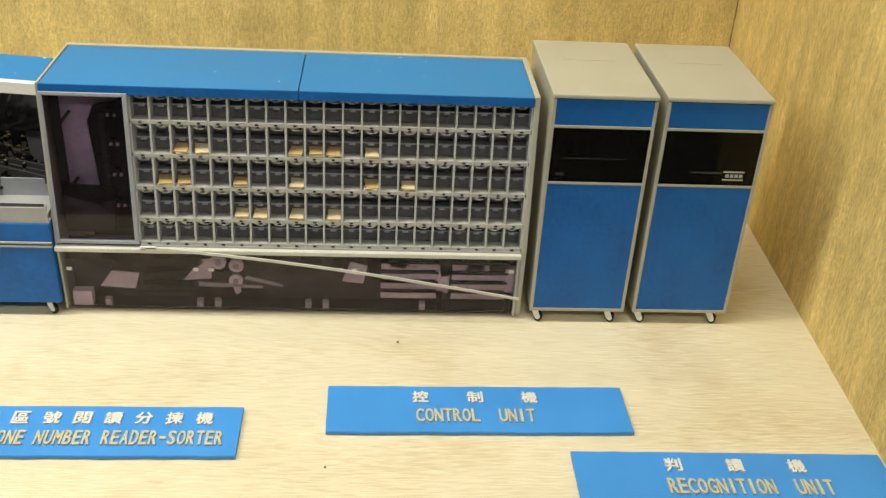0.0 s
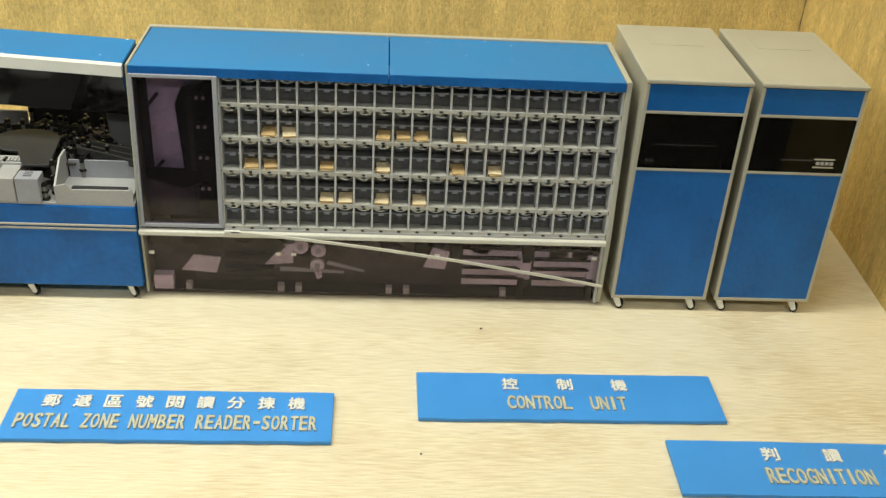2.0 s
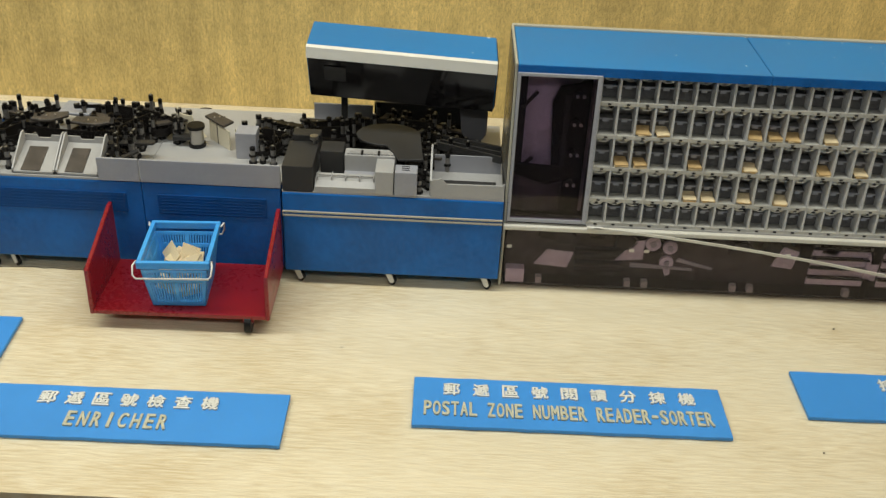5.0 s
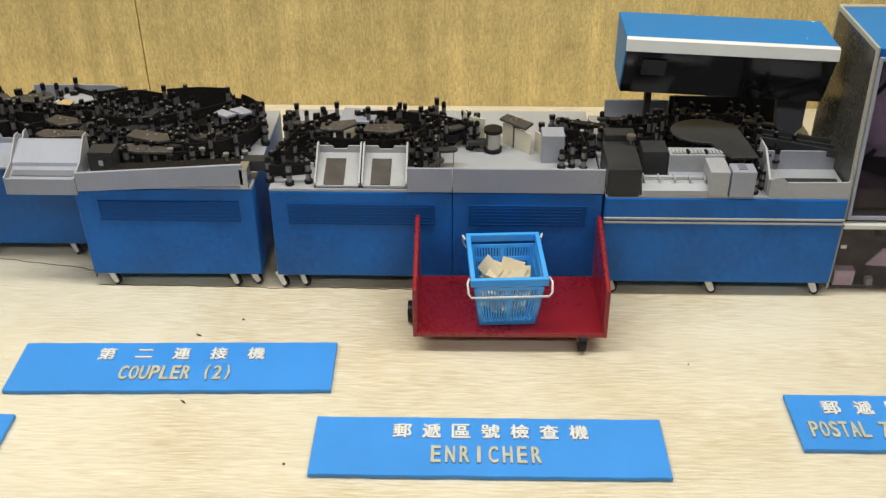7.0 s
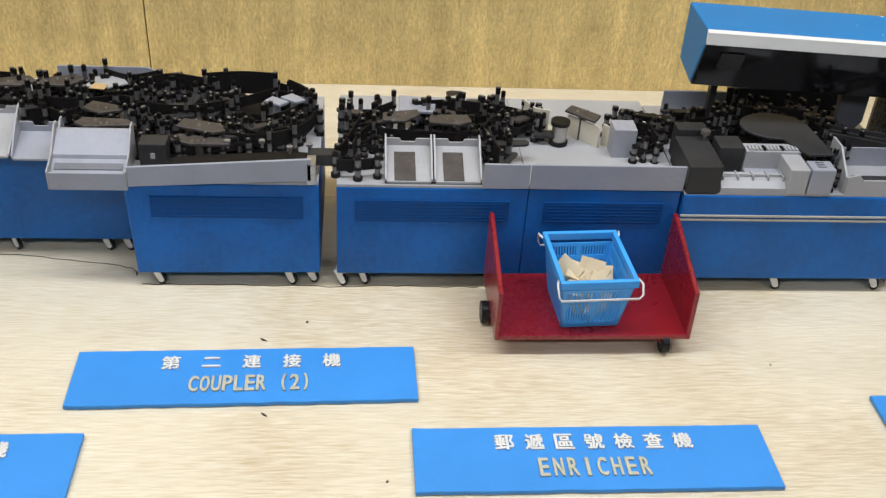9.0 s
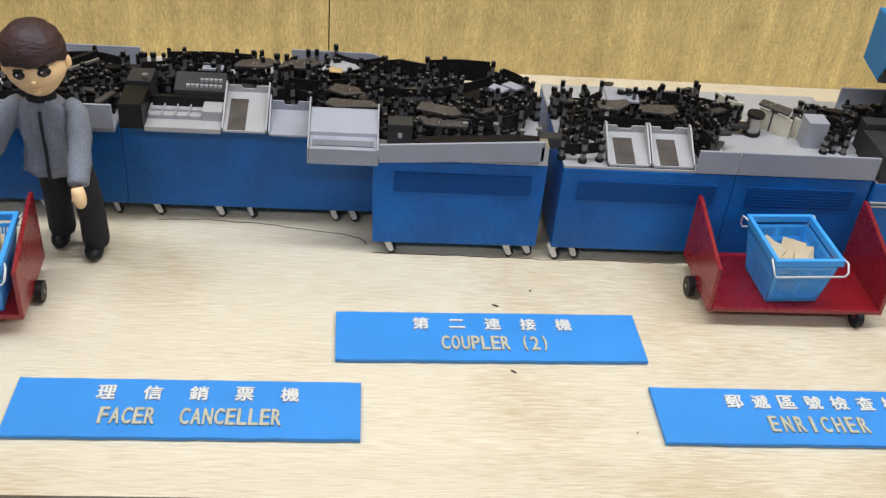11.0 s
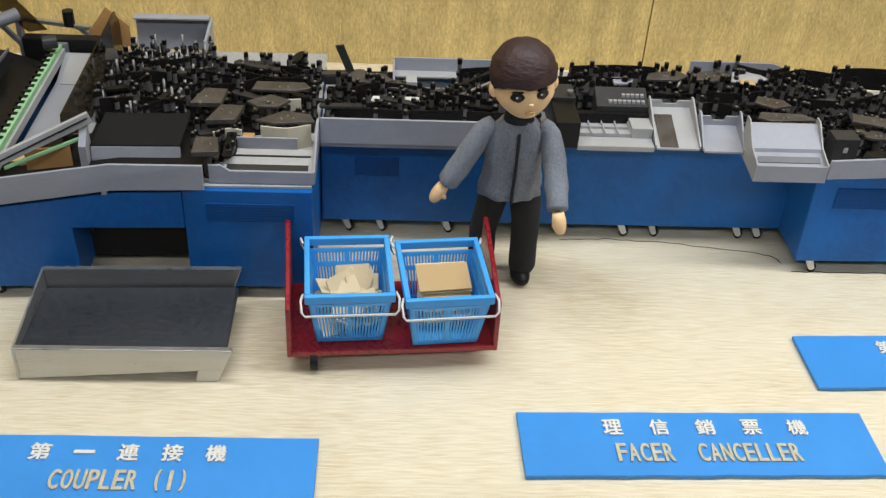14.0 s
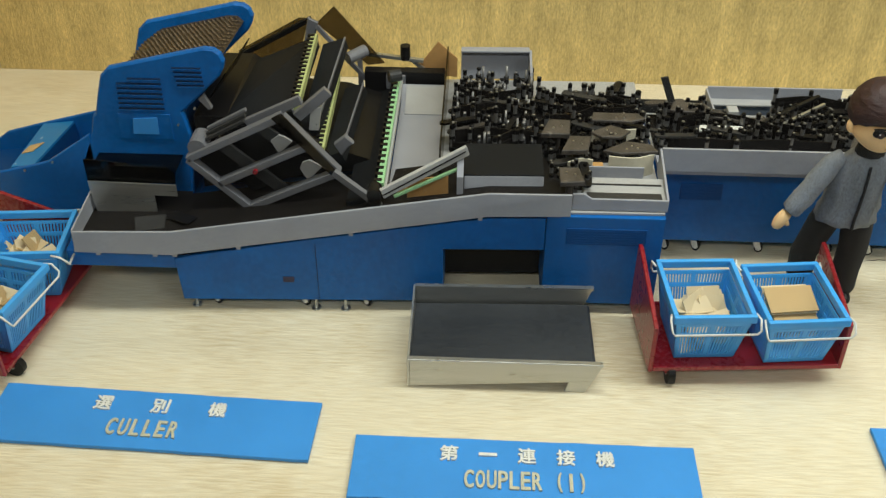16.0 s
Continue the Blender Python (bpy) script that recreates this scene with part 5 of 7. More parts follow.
    plate(t, [(-0.770, 0.896), (-0.766, 0.904), (-0.735, 0.902), (-0.728, 0.894), (-0.762, 0.891)], 0.1085, rivets=3)
    plate(t, [(-0.866, 0.942), (-0.866, 0.952), (-0.850, 0.952), (-0.850, 0.942)], 0.1090, mat=GREY, rivets=0)
    part("long_back_sheet", prism(fresh(), [(-0.800, 0.0885), (-0.800, 0.1120), (-0.735, 0.1120), (-0.725, 0.1080), (-0.725, 0.0885)], "y", 0.9765, 0.9780), GREY, t)
    part("torn_paper", prism(fresh(), [(-0.775, 0.950), (-0.770, 0.966), (-0.752, 0.968), (-0.745, 0.956), (-0.758, 0.948)], "z", 0.1080, 0.1090), LIGHT, t, "scrap of white paper")
    part("card_scrap", prism(fresh(), [(-0.770, 0.944), (-0.768, 0.952), (-0.758, 0.950), (-0.759, 0.942)], "z", 0.1100, 0.1106), KRAFT, t)
    for pts, z0, z1 in ((((-0.912, 0.945), (-0.890, 0.950), (-0.868, 0.948), (-0.848, 0.950)), 0.098, 0.110), (((-0.895, 0.962), (-0.860, 0.966), (-0.830, 0.964)), 0.098, 0.112), (((-0.808, 0.915), (-0.795, 0.920), (-0.782, 0.914), (-0.772, 0.922)), 0.096, 0.107), (((-0.800, 0.935), (-0.775, 0.932), (-0.750, 0.938), (-0.728, 0.934)), 0.100, 0.108), (((-0.842, 0.935), (-0.820, 0.932), (-0.800, 0.940)), 0.094, 0.106), (((-0.765, 0.972), (-0.745, 0.962), (-0.726, 0.970)), 0.100, 0.113)):
        belt(t, pts, z0, z1)
    under_mat(t, [(-0.918, 0.932), (-0.845, 0.926), (-0.780, 0.912), (-0.727, 0.892), (-0.727, 0.975), (-0.918, 0.975)], 0.0885)
    clutter(t, 44, -0.915, -0.850, 0.935, 0.972, 0.0885, 12, 18, 0.014, 0.030)
    clutter(t, 45, -0.842, -0.770, 0.925, 0.972, 0.0885, 16, 22, 0.014, 0.028)
    clutter(t, 46, -0.775, -0.728, 0.905, 0.972, 0.0885, 18, 22, 0.012, 0.024)
    return t


coupler_two()
facer()


# ---- the first coupler with the culler on its left ----
def coupler_one():
    t = thing("first_coupler_desk", (-1.25, 0.90, 0), "blue model coupling desk with a sloping grey rail, on casters", "sorting machine")
    yf, yb = 0.8165, 1.000
    part("body", prism(fresh(), [(-1.4270, 0.0100), (-1.2355, 0.0100), (-1.2355, 0.0575), (-1.1640, 0.0575), (-1.1640, 0.0855), (-1.2050, 0.0850), (-1.3300, 0.0660), (-1.4290, 0.0475)], "y", yf, yb, bevel=0.0006), BLUE, t)
    # added black strip and sheet: painted shade under the rail and in the recess
    part("rail_gap_shade", prism(fresh(), [(-1.4290, 0.0465), (-1.3300, 0.0650), (-1.2050, 0.0840), (-1.1640, 0.0845), (-1.1640, 0.0960), (-1.2050, 0.0955), (-1.4290, 0.0620)], "y", yf + 0.003, yf + 0.005), BLACK, t)
    part("recess_shade_sheet", box(fresh(), -1.2355, -1.1640, 0.852, 0.854, 0.0100, 0.0575), BLACK, t)
    right = part("body", box(fresh(), -1.1635, -1.0810, yf, yb, 0.0100, 0.0870, 0.0008), BLUE, t)
    vent_panel(right, -1.1490, -1.0930, 0.0640, 0.0775, yf, 6)
    part("extension", prism(fresh(), [(-1.5060, 0.0395), (-1.4285, 0.0370), (-1.4285, 0.0520), (-1.5060, 0.0530)], "y", yf + 0.002, 0.960, bevel=0.0006), BLUE, t)
    part("worn_patch", box(fresh(), -1.3520, -1.3440, yf - 0.0004, yf + 0.001, 0.0270, 0.0320), STAIN, t)
    part("panel_joint", box(fresh(), -1.3270, -1.3266, yf - 0.0002, yf + 0.001, 0.0105, 0.0610), BLACK, t)
    for x in (-1.420, -1.330, -1.308):
        piece("levelling_foot", FOOT, t, (x, yf - 0.003, 0))
    casters(t, [(-1.404, yf + 0.003), (-1.338, yf + 0.004), (-1.292, yf + 0.005), (-1.092, yf + 0.008), (-1.408, yb - 0.012), (-1.092, yb - 0.012)])
    yr = 0.8105
    part("rail", prism(fresh(), [(-1.4965, 0.0570), (-1.4285, 0.0550), (-1.2050, 0.0900), (-1.1480, 0.0908), (-1.1480, 0.1088), (-1.2050, 0.1092), (-1.4260, 0.0752), (-1.4950, 0.0748)], "y", yr, yr + 0.0018, bevel=0.0004), GREY, t, "long grey sloping rail")
    part("rail", prism(fresh(), [(-1.1465, 0.0895), (-1.0800, 0.0895), (-1.0800, 0.0990), (-1.1330, 0.0990), (-1.1390, 0.1030), (-1.1465, 0.1030)], "y", 0.8215, 0.8233, bevel=0.0004), GREY, t, "short grey rail")
    for x, z in ((-1.480, 0.0560), (-1.440, 0.0550), (-1.426, 0.0550), (-1.380, 0.0620), (-1.300, 0.0745), (-1.210, 0.0885)):
        part("rail_bracket", box(fresh(), x - 0.0015, x + 0.0015, yr + 0.0002, yf + 0.001, z - 0.0015, z + 0.004), GREY, t)
    part("rail_end", prism(fresh(), [(yr + 0.0018, 0.0570), (yr + 0.0018, 0.0748), (0.8720, 0.0800), (0.8720, 0.0560)], "x", -1.4962, -1.4950), GREY, t)
    part("rail_bed", prism(fresh(), [(-1.4948, 0.0640), (-1.4230, 0.0660), (-1.2050, 0.0990), (-1.1500, 0.0990), (-1.1500, 0.0975), (-1.2050, 0.0975), (-1.4230, 0.0645), (-1.4948, 0.0625)], "y", yr + 0.0018, 0.8740), BELT, t, "black rubber bed")
    for x, z in ((-1.395, 0.0700), (-1.380, 0.0715), (-1.295, 0.0860)):
        part("rail_clip", box(fresh(), x - 0.005, x + 0.005, 0.818, 0.8205, z, z + 0.003, 0.0004), STEEL, t)
    part("deck", box(fresh(), -1.2400, -1.0815, yf + 0.004, 1.0180, 0.0870, 0.0890, 0.0004), LIGHT, t, "pale grey deck")
    # black guillotine box, chute and plates
    b = part("cover_box", box(fresh(), -1.2220, -1.1660, 0.838, 0.881, 0.1040, 0.1072, 0.0006), MAT, t, "black cover")
    part("box_core", box(fresh(), -1.2200, -1.1680, 0.842, 0.880, 0.0890, 0.1040, 0.0006), BLACK, b)
    part("box_front", prism(fresh(), [(0.8360, 0.0890), (0.8360, 0.0980), (0.8375, 0.1060), (0.8390, 0.1060), (0.8400, 0.0890)], "x", -1.2220, -1.1660, bevel=0.0004), GREY, t)
    part("side_sheet", prism(fresh(), [(0.830, 0.090), (0.830, 0.110), (0.842, 0.122), (0.842, 0.090)], "x", -1.2270, -1.2225), GREY, t)
    c = part("low_chute", prism(fresh(), [(0.8233, 0.0895), (0.8233, 0.0960), (0.8480, 0.1000), (0.8480, 0.0895)], "x", -1.1385, -1.0810, bevel=0.0004), LIGHT, t, "pale letter chute")
    part("chute_strip", box(fresh(), -1.1360, -1.0840, 0.8250, 0.8330, 0.0966, 0.0975), PLATE, c)
    part("chute_line", box(fresh(), -1.1380, -1.0830, 0.8400, 0.8412, 0.0988, 0.0996), PLATE, c)
    part("chute_back", box(fresh(), -1.1390, -1.0930, 0.8590, 0.8605, 0.0890, 0.1020, 0.0004), GREY, t)
    part("chute_end", prism(fresh(), [(0.8233, 0.0895), (0.8233, 0.0985), (0.8735, 0.1100), (0.8735, 0.0895)], "x", -1.0810, -1.0795), GREY, t)
    for pts in ([(-1.167, 0.886), (-1.160, 0.908), (-1.144, 0.907), (-1.146, 0.886)], [(-1.153, 0.862), (-1.146, 0.884), (-1.130, 0.884), (-1.134, 0.864)], [(-1.156, 0.820), (-1.156, 0.840), (-1.142, 0.840), (-1.139, 0.822)]):
        plate(t, pts, 0.1130, 0.004)
    plate(t, [(-1.128, 0.910), (-1.126, 0.922), (-1.092, 0.922), (-1.087, 0.914), (-1.098, 0.909)], 0.1120)
    plate(t, [(-1.130, 0.893), (-1.114, 0.904), (-1.100, 0.896), (-1.108, 0.886), (-1.122, 0.886)], 0.1115)
    plate(t, [(-1.122, 0.872), (-1.104, 0.886), (-1.086, 0.882), (-1.082, 0.872), (-1.110, 0.868)], 0.1085, rivets=3)
    for pts in ([(-1.148, 0.858), (-1.138, 0.864), (-1.130, 0.862)], [(-1.118, 0.868), (-1.100, 0.866), (-1.085, 0.872)], [(-1.127, 0.906), (-1.110, 0.906), (-1.094, 0.908)]):
        part("paper_guide", ribbon(fresh(), curve(pts), 0.089, 0.106, 0.0012), CREAMY, t, "cream paper guide")
    part("card_block", box(fresh(), -1.130, -1.122, 0.862, 0.868, 0.089, 0.1005), CARD, t)
    bp = part("back_sheet", box(fresh(), -1.2290, -1.1720, 1.0190, 1.0205, 0.0890, 0.1180, 0.0004), GREY, t, "tall grey back sheet")
    part("back_sheet_lip", box(fresh(), -1.2290, -1.1720, 1.0120, 1.0190, 0.1165, 0.1180, 0.0003), GREY, bp)
    part("back_sheet_end", prism(fresh(), [(0.975, 0.089), (0.985, 0.112), (1.019, 0.116), (1.019, 0.089)], "x", -1.1720, -1.1700), GREY, bp)
    part("back_foot", box(fresh(), -1.230, -1.171, 1.0005, 1.0185, 0.010, 0.0868, 0.0005), BLUE, t)
    part("upright_sheet", prism(fresh(), [(0.840, 0.090), (0.846, 0.124), (1.000, 0.128), (1.012, 0.112), (1.012, 0.090)], "x", -1.2400, -1.2388), OLIVE_PANE, t, "smoked upright sheet")
    part("brown_card", prism(fresh(), [(-1.268, 0.100), (-1.248, 0.127), (-1.232, 0.112), (-1.232, 0.095)], "y", 1.010, 1.0115), CARD, t, "brown card leaning behind")
    rng = random.Random(4)
    for i in range(70):
        u, v = rng.random(), rng.random()
        piece("roller", rng.choice(SLIM_ROLLERS), t, (-1.234 + 0.062 * u + 0.004 * v, 0.888 + 0.120 * v, 0.089), rng.uniform(0, 6), (1, 1, rng.uniform(0.60, 0.95)))
    for pts, z0, z1 in ((((-1.232, 0.900), (-1.205, 0.905), (-1.180, 0.898)), 0.096, 0.107), (((-1.230, 0.935), (-1.200, 0.942), (-1.172, 0.930)), 0.096, 0.108), (((-1.228, 0.968), (-1.200, 0.960), (-1.174, 0.968)), 0.096, 0.108), (((-1.175, 0.905), (-1.160, 0.925), (-1.140, 0.930), (-1.120, 0.945)), 0.096, 0.106), (((-1.140, 0.950), (-1.115, 0.940), (-1.090, 0.945)), 0.094, 0.106), (((-1.200, 0.888), (-1.185, 0.900), (-1.165, 0.895)), 0.094, 0.108)):
        belt(t, pts, z0, z1)
    under_mat(t, [(-1.234, 0.884), (-1.160, 0.884), (-1.150, 0.850), (-1.130, 0.850), (-1.125, 0.885), (-1.084, 0.890), (-1.084, 0.960), (-1.168, 0.985), (-1.234, 0.998)], 0.0890)
    clutter(t, 51, -1.232, -1.170, 0.890, 1.000, 0.089, 22, 6, 0.016, 0.026)
    clutter(t, 52, -1.165, -1.085, 0.890, 0.985, 0.089, 26, 34, 0.010, 0.022)
    clutter(t, 53, -1.160, -1.132, 0.840, 0.885, 0.089, 8, 12, 0.012, 0.020)
    # the long end of the desk stands a little nearer the glass
    for ob in t.children_recursive:
        if ob.data.users == 1:
            for v in ob.data.vertices:
                v.co.y += 0.036 * min(0.0, v.co.x + BASE[t].x + 1.16)
    return t


bm = drum(fresh(), 0, 0, 0, 0.019, 0.0012, 8, 1)
drum(bm, 0, 0, 0.010, 0.014, 0.0024, 10, 0)
drum(bm, 0, 0, 0.019, 0.0205, 0.0019, 10, 0)
SLIM_ROLLERS = [shape("roller", bm, [BLACK, ROLLER_STEEL], True)]
bm = drum(fresh(), 0, 0, 0, 0.024, 0.0010, 8, 1)
drum(bm, 0, 0, 0.006, 0.013, 0.0022, 10, 0)
SLIM_ROLLERS.append(shape("roller", bm, [BLACK, ROLLER_STEEL], True))
bm = drum(fresh(), 0, 0, 0, 0.017, 0.0021, 10, 0)
drum(bm, 0, 0, 0.017, 0.021, 0.0013, 8, 1)
SLIM_ROLLERS.append(shape("roller", bm, [BLACK, ROLLER_STEEL], True))
STAIN = material("worn_dark_stain", (0.035, 0.03, 0.07), 0.6, vary=0.5, scale=200)
coupler_one()


# ---- the culler: blue tower, hopper and the tipped conveyor frames ----
def comb(parent, x, y0, y1, z0, z1, mat, n):
    ob = part("comb", prism(fresh(), [(y0, z0 - 0.0035), (y0, z0 + 0.0035), (y1, z1 + 0.0035), (y1, z1 - 0.0035)], "x", x - 0.0022, x + 0.0026), mat, parent, "pale toothed comb")
    for i in range(n):
        k = (i + 0.5) / n
        y, z = y0 + (y1 - y0) * k, z0 + (z1 - z0) * k
        part("tooth_gap", prism(fresh(), [(y - 0.0016, z + 0.0042), (y + 0.0016, z + 0.0042), (y + 0.0010, z - 0.0015), (y - 0.0012, z - 0.0015)], "x", x - 0.0045, x + 0.0010), BLACK, ob)
    return ob


def rot_box(l, w, h, at, ry, rz=0.0, bevel=0.0005):
    return box(fresh(), -l / 2, l / 2, -w / 2, w / 2, -h / 2, h / 2, bevel, Matrix.Translation(at) @ Matrix.Rotation(rz, 4, "Z") @ Matrix.Rotation(ry, 4, "Y"))


def bar(a, b, w, h, bevel=0.0004):
    """A flat bar from a to b in the upright plane of the front, w thick along y."""
    a, b = Vector(a), Vector(b)
    d = b - a
    return rot_box(d.length, w, h, (a + b) / 2, -math.atan2(d.z, math.hypot(d.x, d.y)), math.atan2(d.y, d.x), bevel)


def slab(corners, th):
    """A flat sheet with four given upper corners, th thick along its own normal."""
    p = [Vector(c) for c in corners]
    n = (p[1] - p[0]).cross(p[3] - p[0]).normalized()
    if n.z < 0:
        n = -n
    bm = fresh()
    top = [bm.verts.new(c) for c in p]
    low = [bm.verts.new(c - n * th) for c in p]
    bm.faces.new(top)
    bm.faces.new(low[::-1])
    for i in range(4):
        j = (i + 1) % 4
        bm.faces.new((top[i], low[i], low[j], top[j]))
    bmesh.ops.recalc_face_normals(bm, faces=bm.faces[:])
    return bm


def skewed(bm):
    """The tower stands a few degrees askew on the desk."""
    for v in bm.verts:
        v.co.x += (v.co.y - 0.8745) * 0.07
    return bm


def culler():
    t = thing("culler", (-1.44, 0.915, 0), "blue model culler tower with a bronze belt and tipped grey frames", "sorting machine")
    yf, yb = 0.8745, 0.9585
    outline = [(-1.4315, 0.0450), (-1.4239, 0.1104), (-1.4276, 0.1290), (-1.3975, 0.1580), (-1.3940, 0.1640), (-1.3925, 0.1700), (-1.3945, 0.1760), (-1.3990, 0.1793), (-1.4063, 0.1800), (-1.4664, 0.1658), (-1.4765, 0.1634), (-1.4829, 0.1569), (-1.4877, 0.1417), (-1.4922, 0.1261), (-1.4950, 0.1240), (-1.4985, 0.1100), (-1.5110, 0.0830), (-1.5110, 0.0450)]
    for a, b in ((yf, yf + 0.006), (yb - 0.006, yb)):
        part("side_plate", skewed(prism(fresh(), outline, "y", a, b, bevel=0.0014)), BLUE, t, "blue side plate with louvres")
    part("tower_core", skewed(prism(fresh(), [(-1.4335, 0.0450), (-1.4335, 0.1180), (-1.4735, 0.1460), (-1.4875, 0.1280), (-1.5050, 0.0450)], "y", yf + 0.0062, yb - 0.0062)), BLUE_SHADE, t)
    # louvres on the front plate
    for i in range(7):
        z = 0.1560 - i * 0.0040
        x0, x1 = -1.4715 - 0.0003 * i + (0.008 if i == 0 else 0), -1.4395 - 0.0001 * i
        part("louvre", prism(fresh(), [(yf + 0.0004, z + 0.0009), (yf - 0.0010, z - 0.0010), (yf + 0.0004, z - 0.0012)], "x", x0, x1), SLOT_DARK, t)
        part("louvre_lip", box(fresh(), x0, x1, yf - 0.0012, yf + 0.0002, z - 0.0016, z - 0.0010), BLUE, t)
    for i in range(5):
        z = 0.1650 - i * 0.0034
        x0, x1 = -1.4300 + 0.0005 * i, -1.4095 + 0.0002 * i
        part("louvre", prism(fresh(), [(yf + 0.0004, z + 0.0008), (yf - 0.0010, z - 0.0008), (yf + 0.0004, z - 0.0010)], "x", x0, x1), SLOT_DARK, t)
        part("louvre_lip", box(fresh(), x0, x1, yf - 0.0012, yf + 0.0002, z - 0.0014, z - 0.0008), BLUE, t)
    part("hatch", box(fresh(), -1.4760, -1.4370, yf - 0.0008, yf + 0.0004, 0.1065, 0.1275, 0.0003), BLUE, t)
    part("hatch_label", prism(fresh(), [(-1.4644, 0.1238), (-1.4660, 0.1110), (-1.4470, 0.1112), (-1.4465, 0.1250)], "y", yf - 0.0014, yf - 0.0007), SIGN, t, "plain pale blue plate")
    for x, z in ((-1.4320, 0.1190), (-1.4180, 0.1330), (-1.5330, 0.0840), (-1.5560, 0.0760)):
        part("screw", tube(fresh(), [(x, yf - 0.0012, z), (x, yf + 0.0004, z)], 0.0009, 8), CHROME, t)
    # bronze chain belt between the plates
    path = [(-1.4880, 0.1300), (-1.4780, 0.1480), (-1.4640, 0.1585), (-1.4120, 0.1705), (-1.4040, 0.1705), (-1.3995, 0.1660)]
    inner = [(-1.4015, 0.1640), (-1.4100, 0.1665), (-1.4640, 0.1535), (-1.4760, 0.1430), (-1.4850, 0.1280)]
    beltob = part("chain_belt", skewed(prism(fresh(), path + inner, "y", yf + 0.0062, yb - 0.0062)), MESH_DARK, t, "bronze chain mesh belt")
    line, pts = [Vector((x, 0, z)) for x, z in path], []
    for a, b in zip(line, line[1:]):
        k = max(2, int((b - a).length / 0.0017))
        pts += [a.lerp(b, i / k) for i in range(k)]
    for i, p in enumerate(pts[10:]):
        for j in range(12):
            y = yf + 0.0085 + 0.0056 * (j + 0.5 * (i % 2))
            piece("chain_link", CHAIN_LINK, beltob, (p.x + (y - 0.8745) * 0.07, y, p.z), 0.6 if (i + j) % 2 else -0.6)
    # hopper beyond the tower
    part("hopper_side", prism(fresh(), [(-1.5000, 0.1090), (-1.5360, 0.0845), (-1.5450, 0.0815), (-1.5750, 0.0740), (-1.6300, 0.0600), (-1.6300, 0.0400), (-1.5000, 0.0400)], "y", yf, yf + 0.003, bevel=0.0008), BLUE, t, "blue hopper side")
    part("hopper_side", prism(fresh(), [(-1.4900, 0.0920), (-1.5320, 0.0810), (-1.5700, 0.0710), (-1.6050, 0.0610), (-1.6300, 0.0420), (-1.6300, 0.0380), (-1.4900, 0.0380)], "y", yb - 0.003, yb, bevel=0.0008), BLUE, t, "blue hopper side")
    part("hopper_bed", prism(fresh(), [(-1.5000, 0.0550), (-1.5600, 0.0500), (-1.6300, 0.0420), (-1.6300, 0.0390), (-1.5000, 0.0400)], "y", yf + 0.0032, yb - 0.0032), BLUE_SHADE, t)
    part("hopper_ramp", slab([(-1.5680, yf + 0.0034, 0.0765), (-1.5500, yf + 0.0034, 0.0790), (-1.5460, yb - 0.0034, 0.0735), (-1.5720, yb - 0.0034, 0.0700)], 0.0020), BLUE_LIT, t)
    part("ramp_wall", slab([(-1.5500, yf + 0.0034, 0.0786), (-1.5460, yb - 0.0034, 0.0731), (-1.5440, yb - 0.0034, 0.0560), (-1.5480, yf + 0.0034, 0.0600)], 0.0010), BLUE_SHADE, t)
    part("hopper_paper", slab([(-1.5680, 0.899, 0.0758), (-1.5600, 0.901, 0.0768), (-1.5560, 0.916, 0.0762), (-1.5660, 0.912, 0.0752)], 0.0006), KRAFT, t)
    part("paper_edge", bar((-1.5350, yf + 0.0036, 0.0835), (-1.5010, yf + 0.0036, 0.1065), 0.0012, 0.0022), KRAFT, t)
    # smoked cover and steel sheet at the foot of the tower
    part("foot_cover", prism(fresh(), [(-1.4950, 0.1065), (-1.4370, 0.1030), (-1.4300, 0.0960), (-1.4310, 0.0880), (-1.4950, 0.0880)], "y", 0.8430, 0.8440), SMOKED_DEEP, t)
    part("foot_cover_top", prism(fresh(), [(-1.4950, 0.8440), (-1.4950, 0.8735), (-1.4320, 0.8735), (-1.4320, 0.8440)], "z", 0.0930, 0.0940), SMOKED_DEEP, t)
    part("foot_sheet", prism(fresh(), [(-1.4940, 0.0900), (-1.4300, 0.0885), (-1.4300, 0.0790), (-1.4470, 0.0795), (-1.4470, 0.0640), (-1.4920, 0.0640)], "y", 0.8400, 0.8412), STEEL, t, "worn steel sheet")
    part("foot_bed", box(fresh(), -1.5000, -1.4290, 0.8120, 0.8730, 0.0585, 0.0620), BELT, t)
    part("loose_sheet", rot_box(0.030, 0.018, 0.0008, (-1.444, 0.826, 0.0655), 0.05, 0.3), PLATE, t)
    part("loose_sheet", rot_box(0.022, 0.010, 0.0008, (-1.426, 0.829, 0.0680), -0.1, -0.5), BLACK, t)
    part("tower_sheet", slab([(-1.3935, 0.878, 0.1600), (-1.3900, 0.945, 0.1560), (-1.4020, 0.945, 0.1350), (-1.4070, 0.878, 0.1400)], 0.0008), SMOKED_DEEP, t)
    part("spout", prism(fresh(), [(-1.4150, 0.1390), (-1.4110, 0.1430), (-1.4060, 0.1320), (-1.4085, 0.1310)], "y", 0.876, 0.880), FRAME_GREY, t)
    # front frame, tipped up to the right
    y = 0.842
    A, B, C, D = (-1.4180, y, 0.1110), (-1.3780, y, 0.0710), (-1.3110, y, 0.1030), (-1.3480, y, 0.1470)
    M1, M2 = (-1.3980, y, 0.0910), (-1.3295, y, 0.1250)
    for p, q in ((A, B), (B, C), (C, D), (A, D), (M1, M2)):
        part("frame_bar", bar(p, q, 0.007, 0.0048), FRAME_GREY, t, "grey painted frame bar")
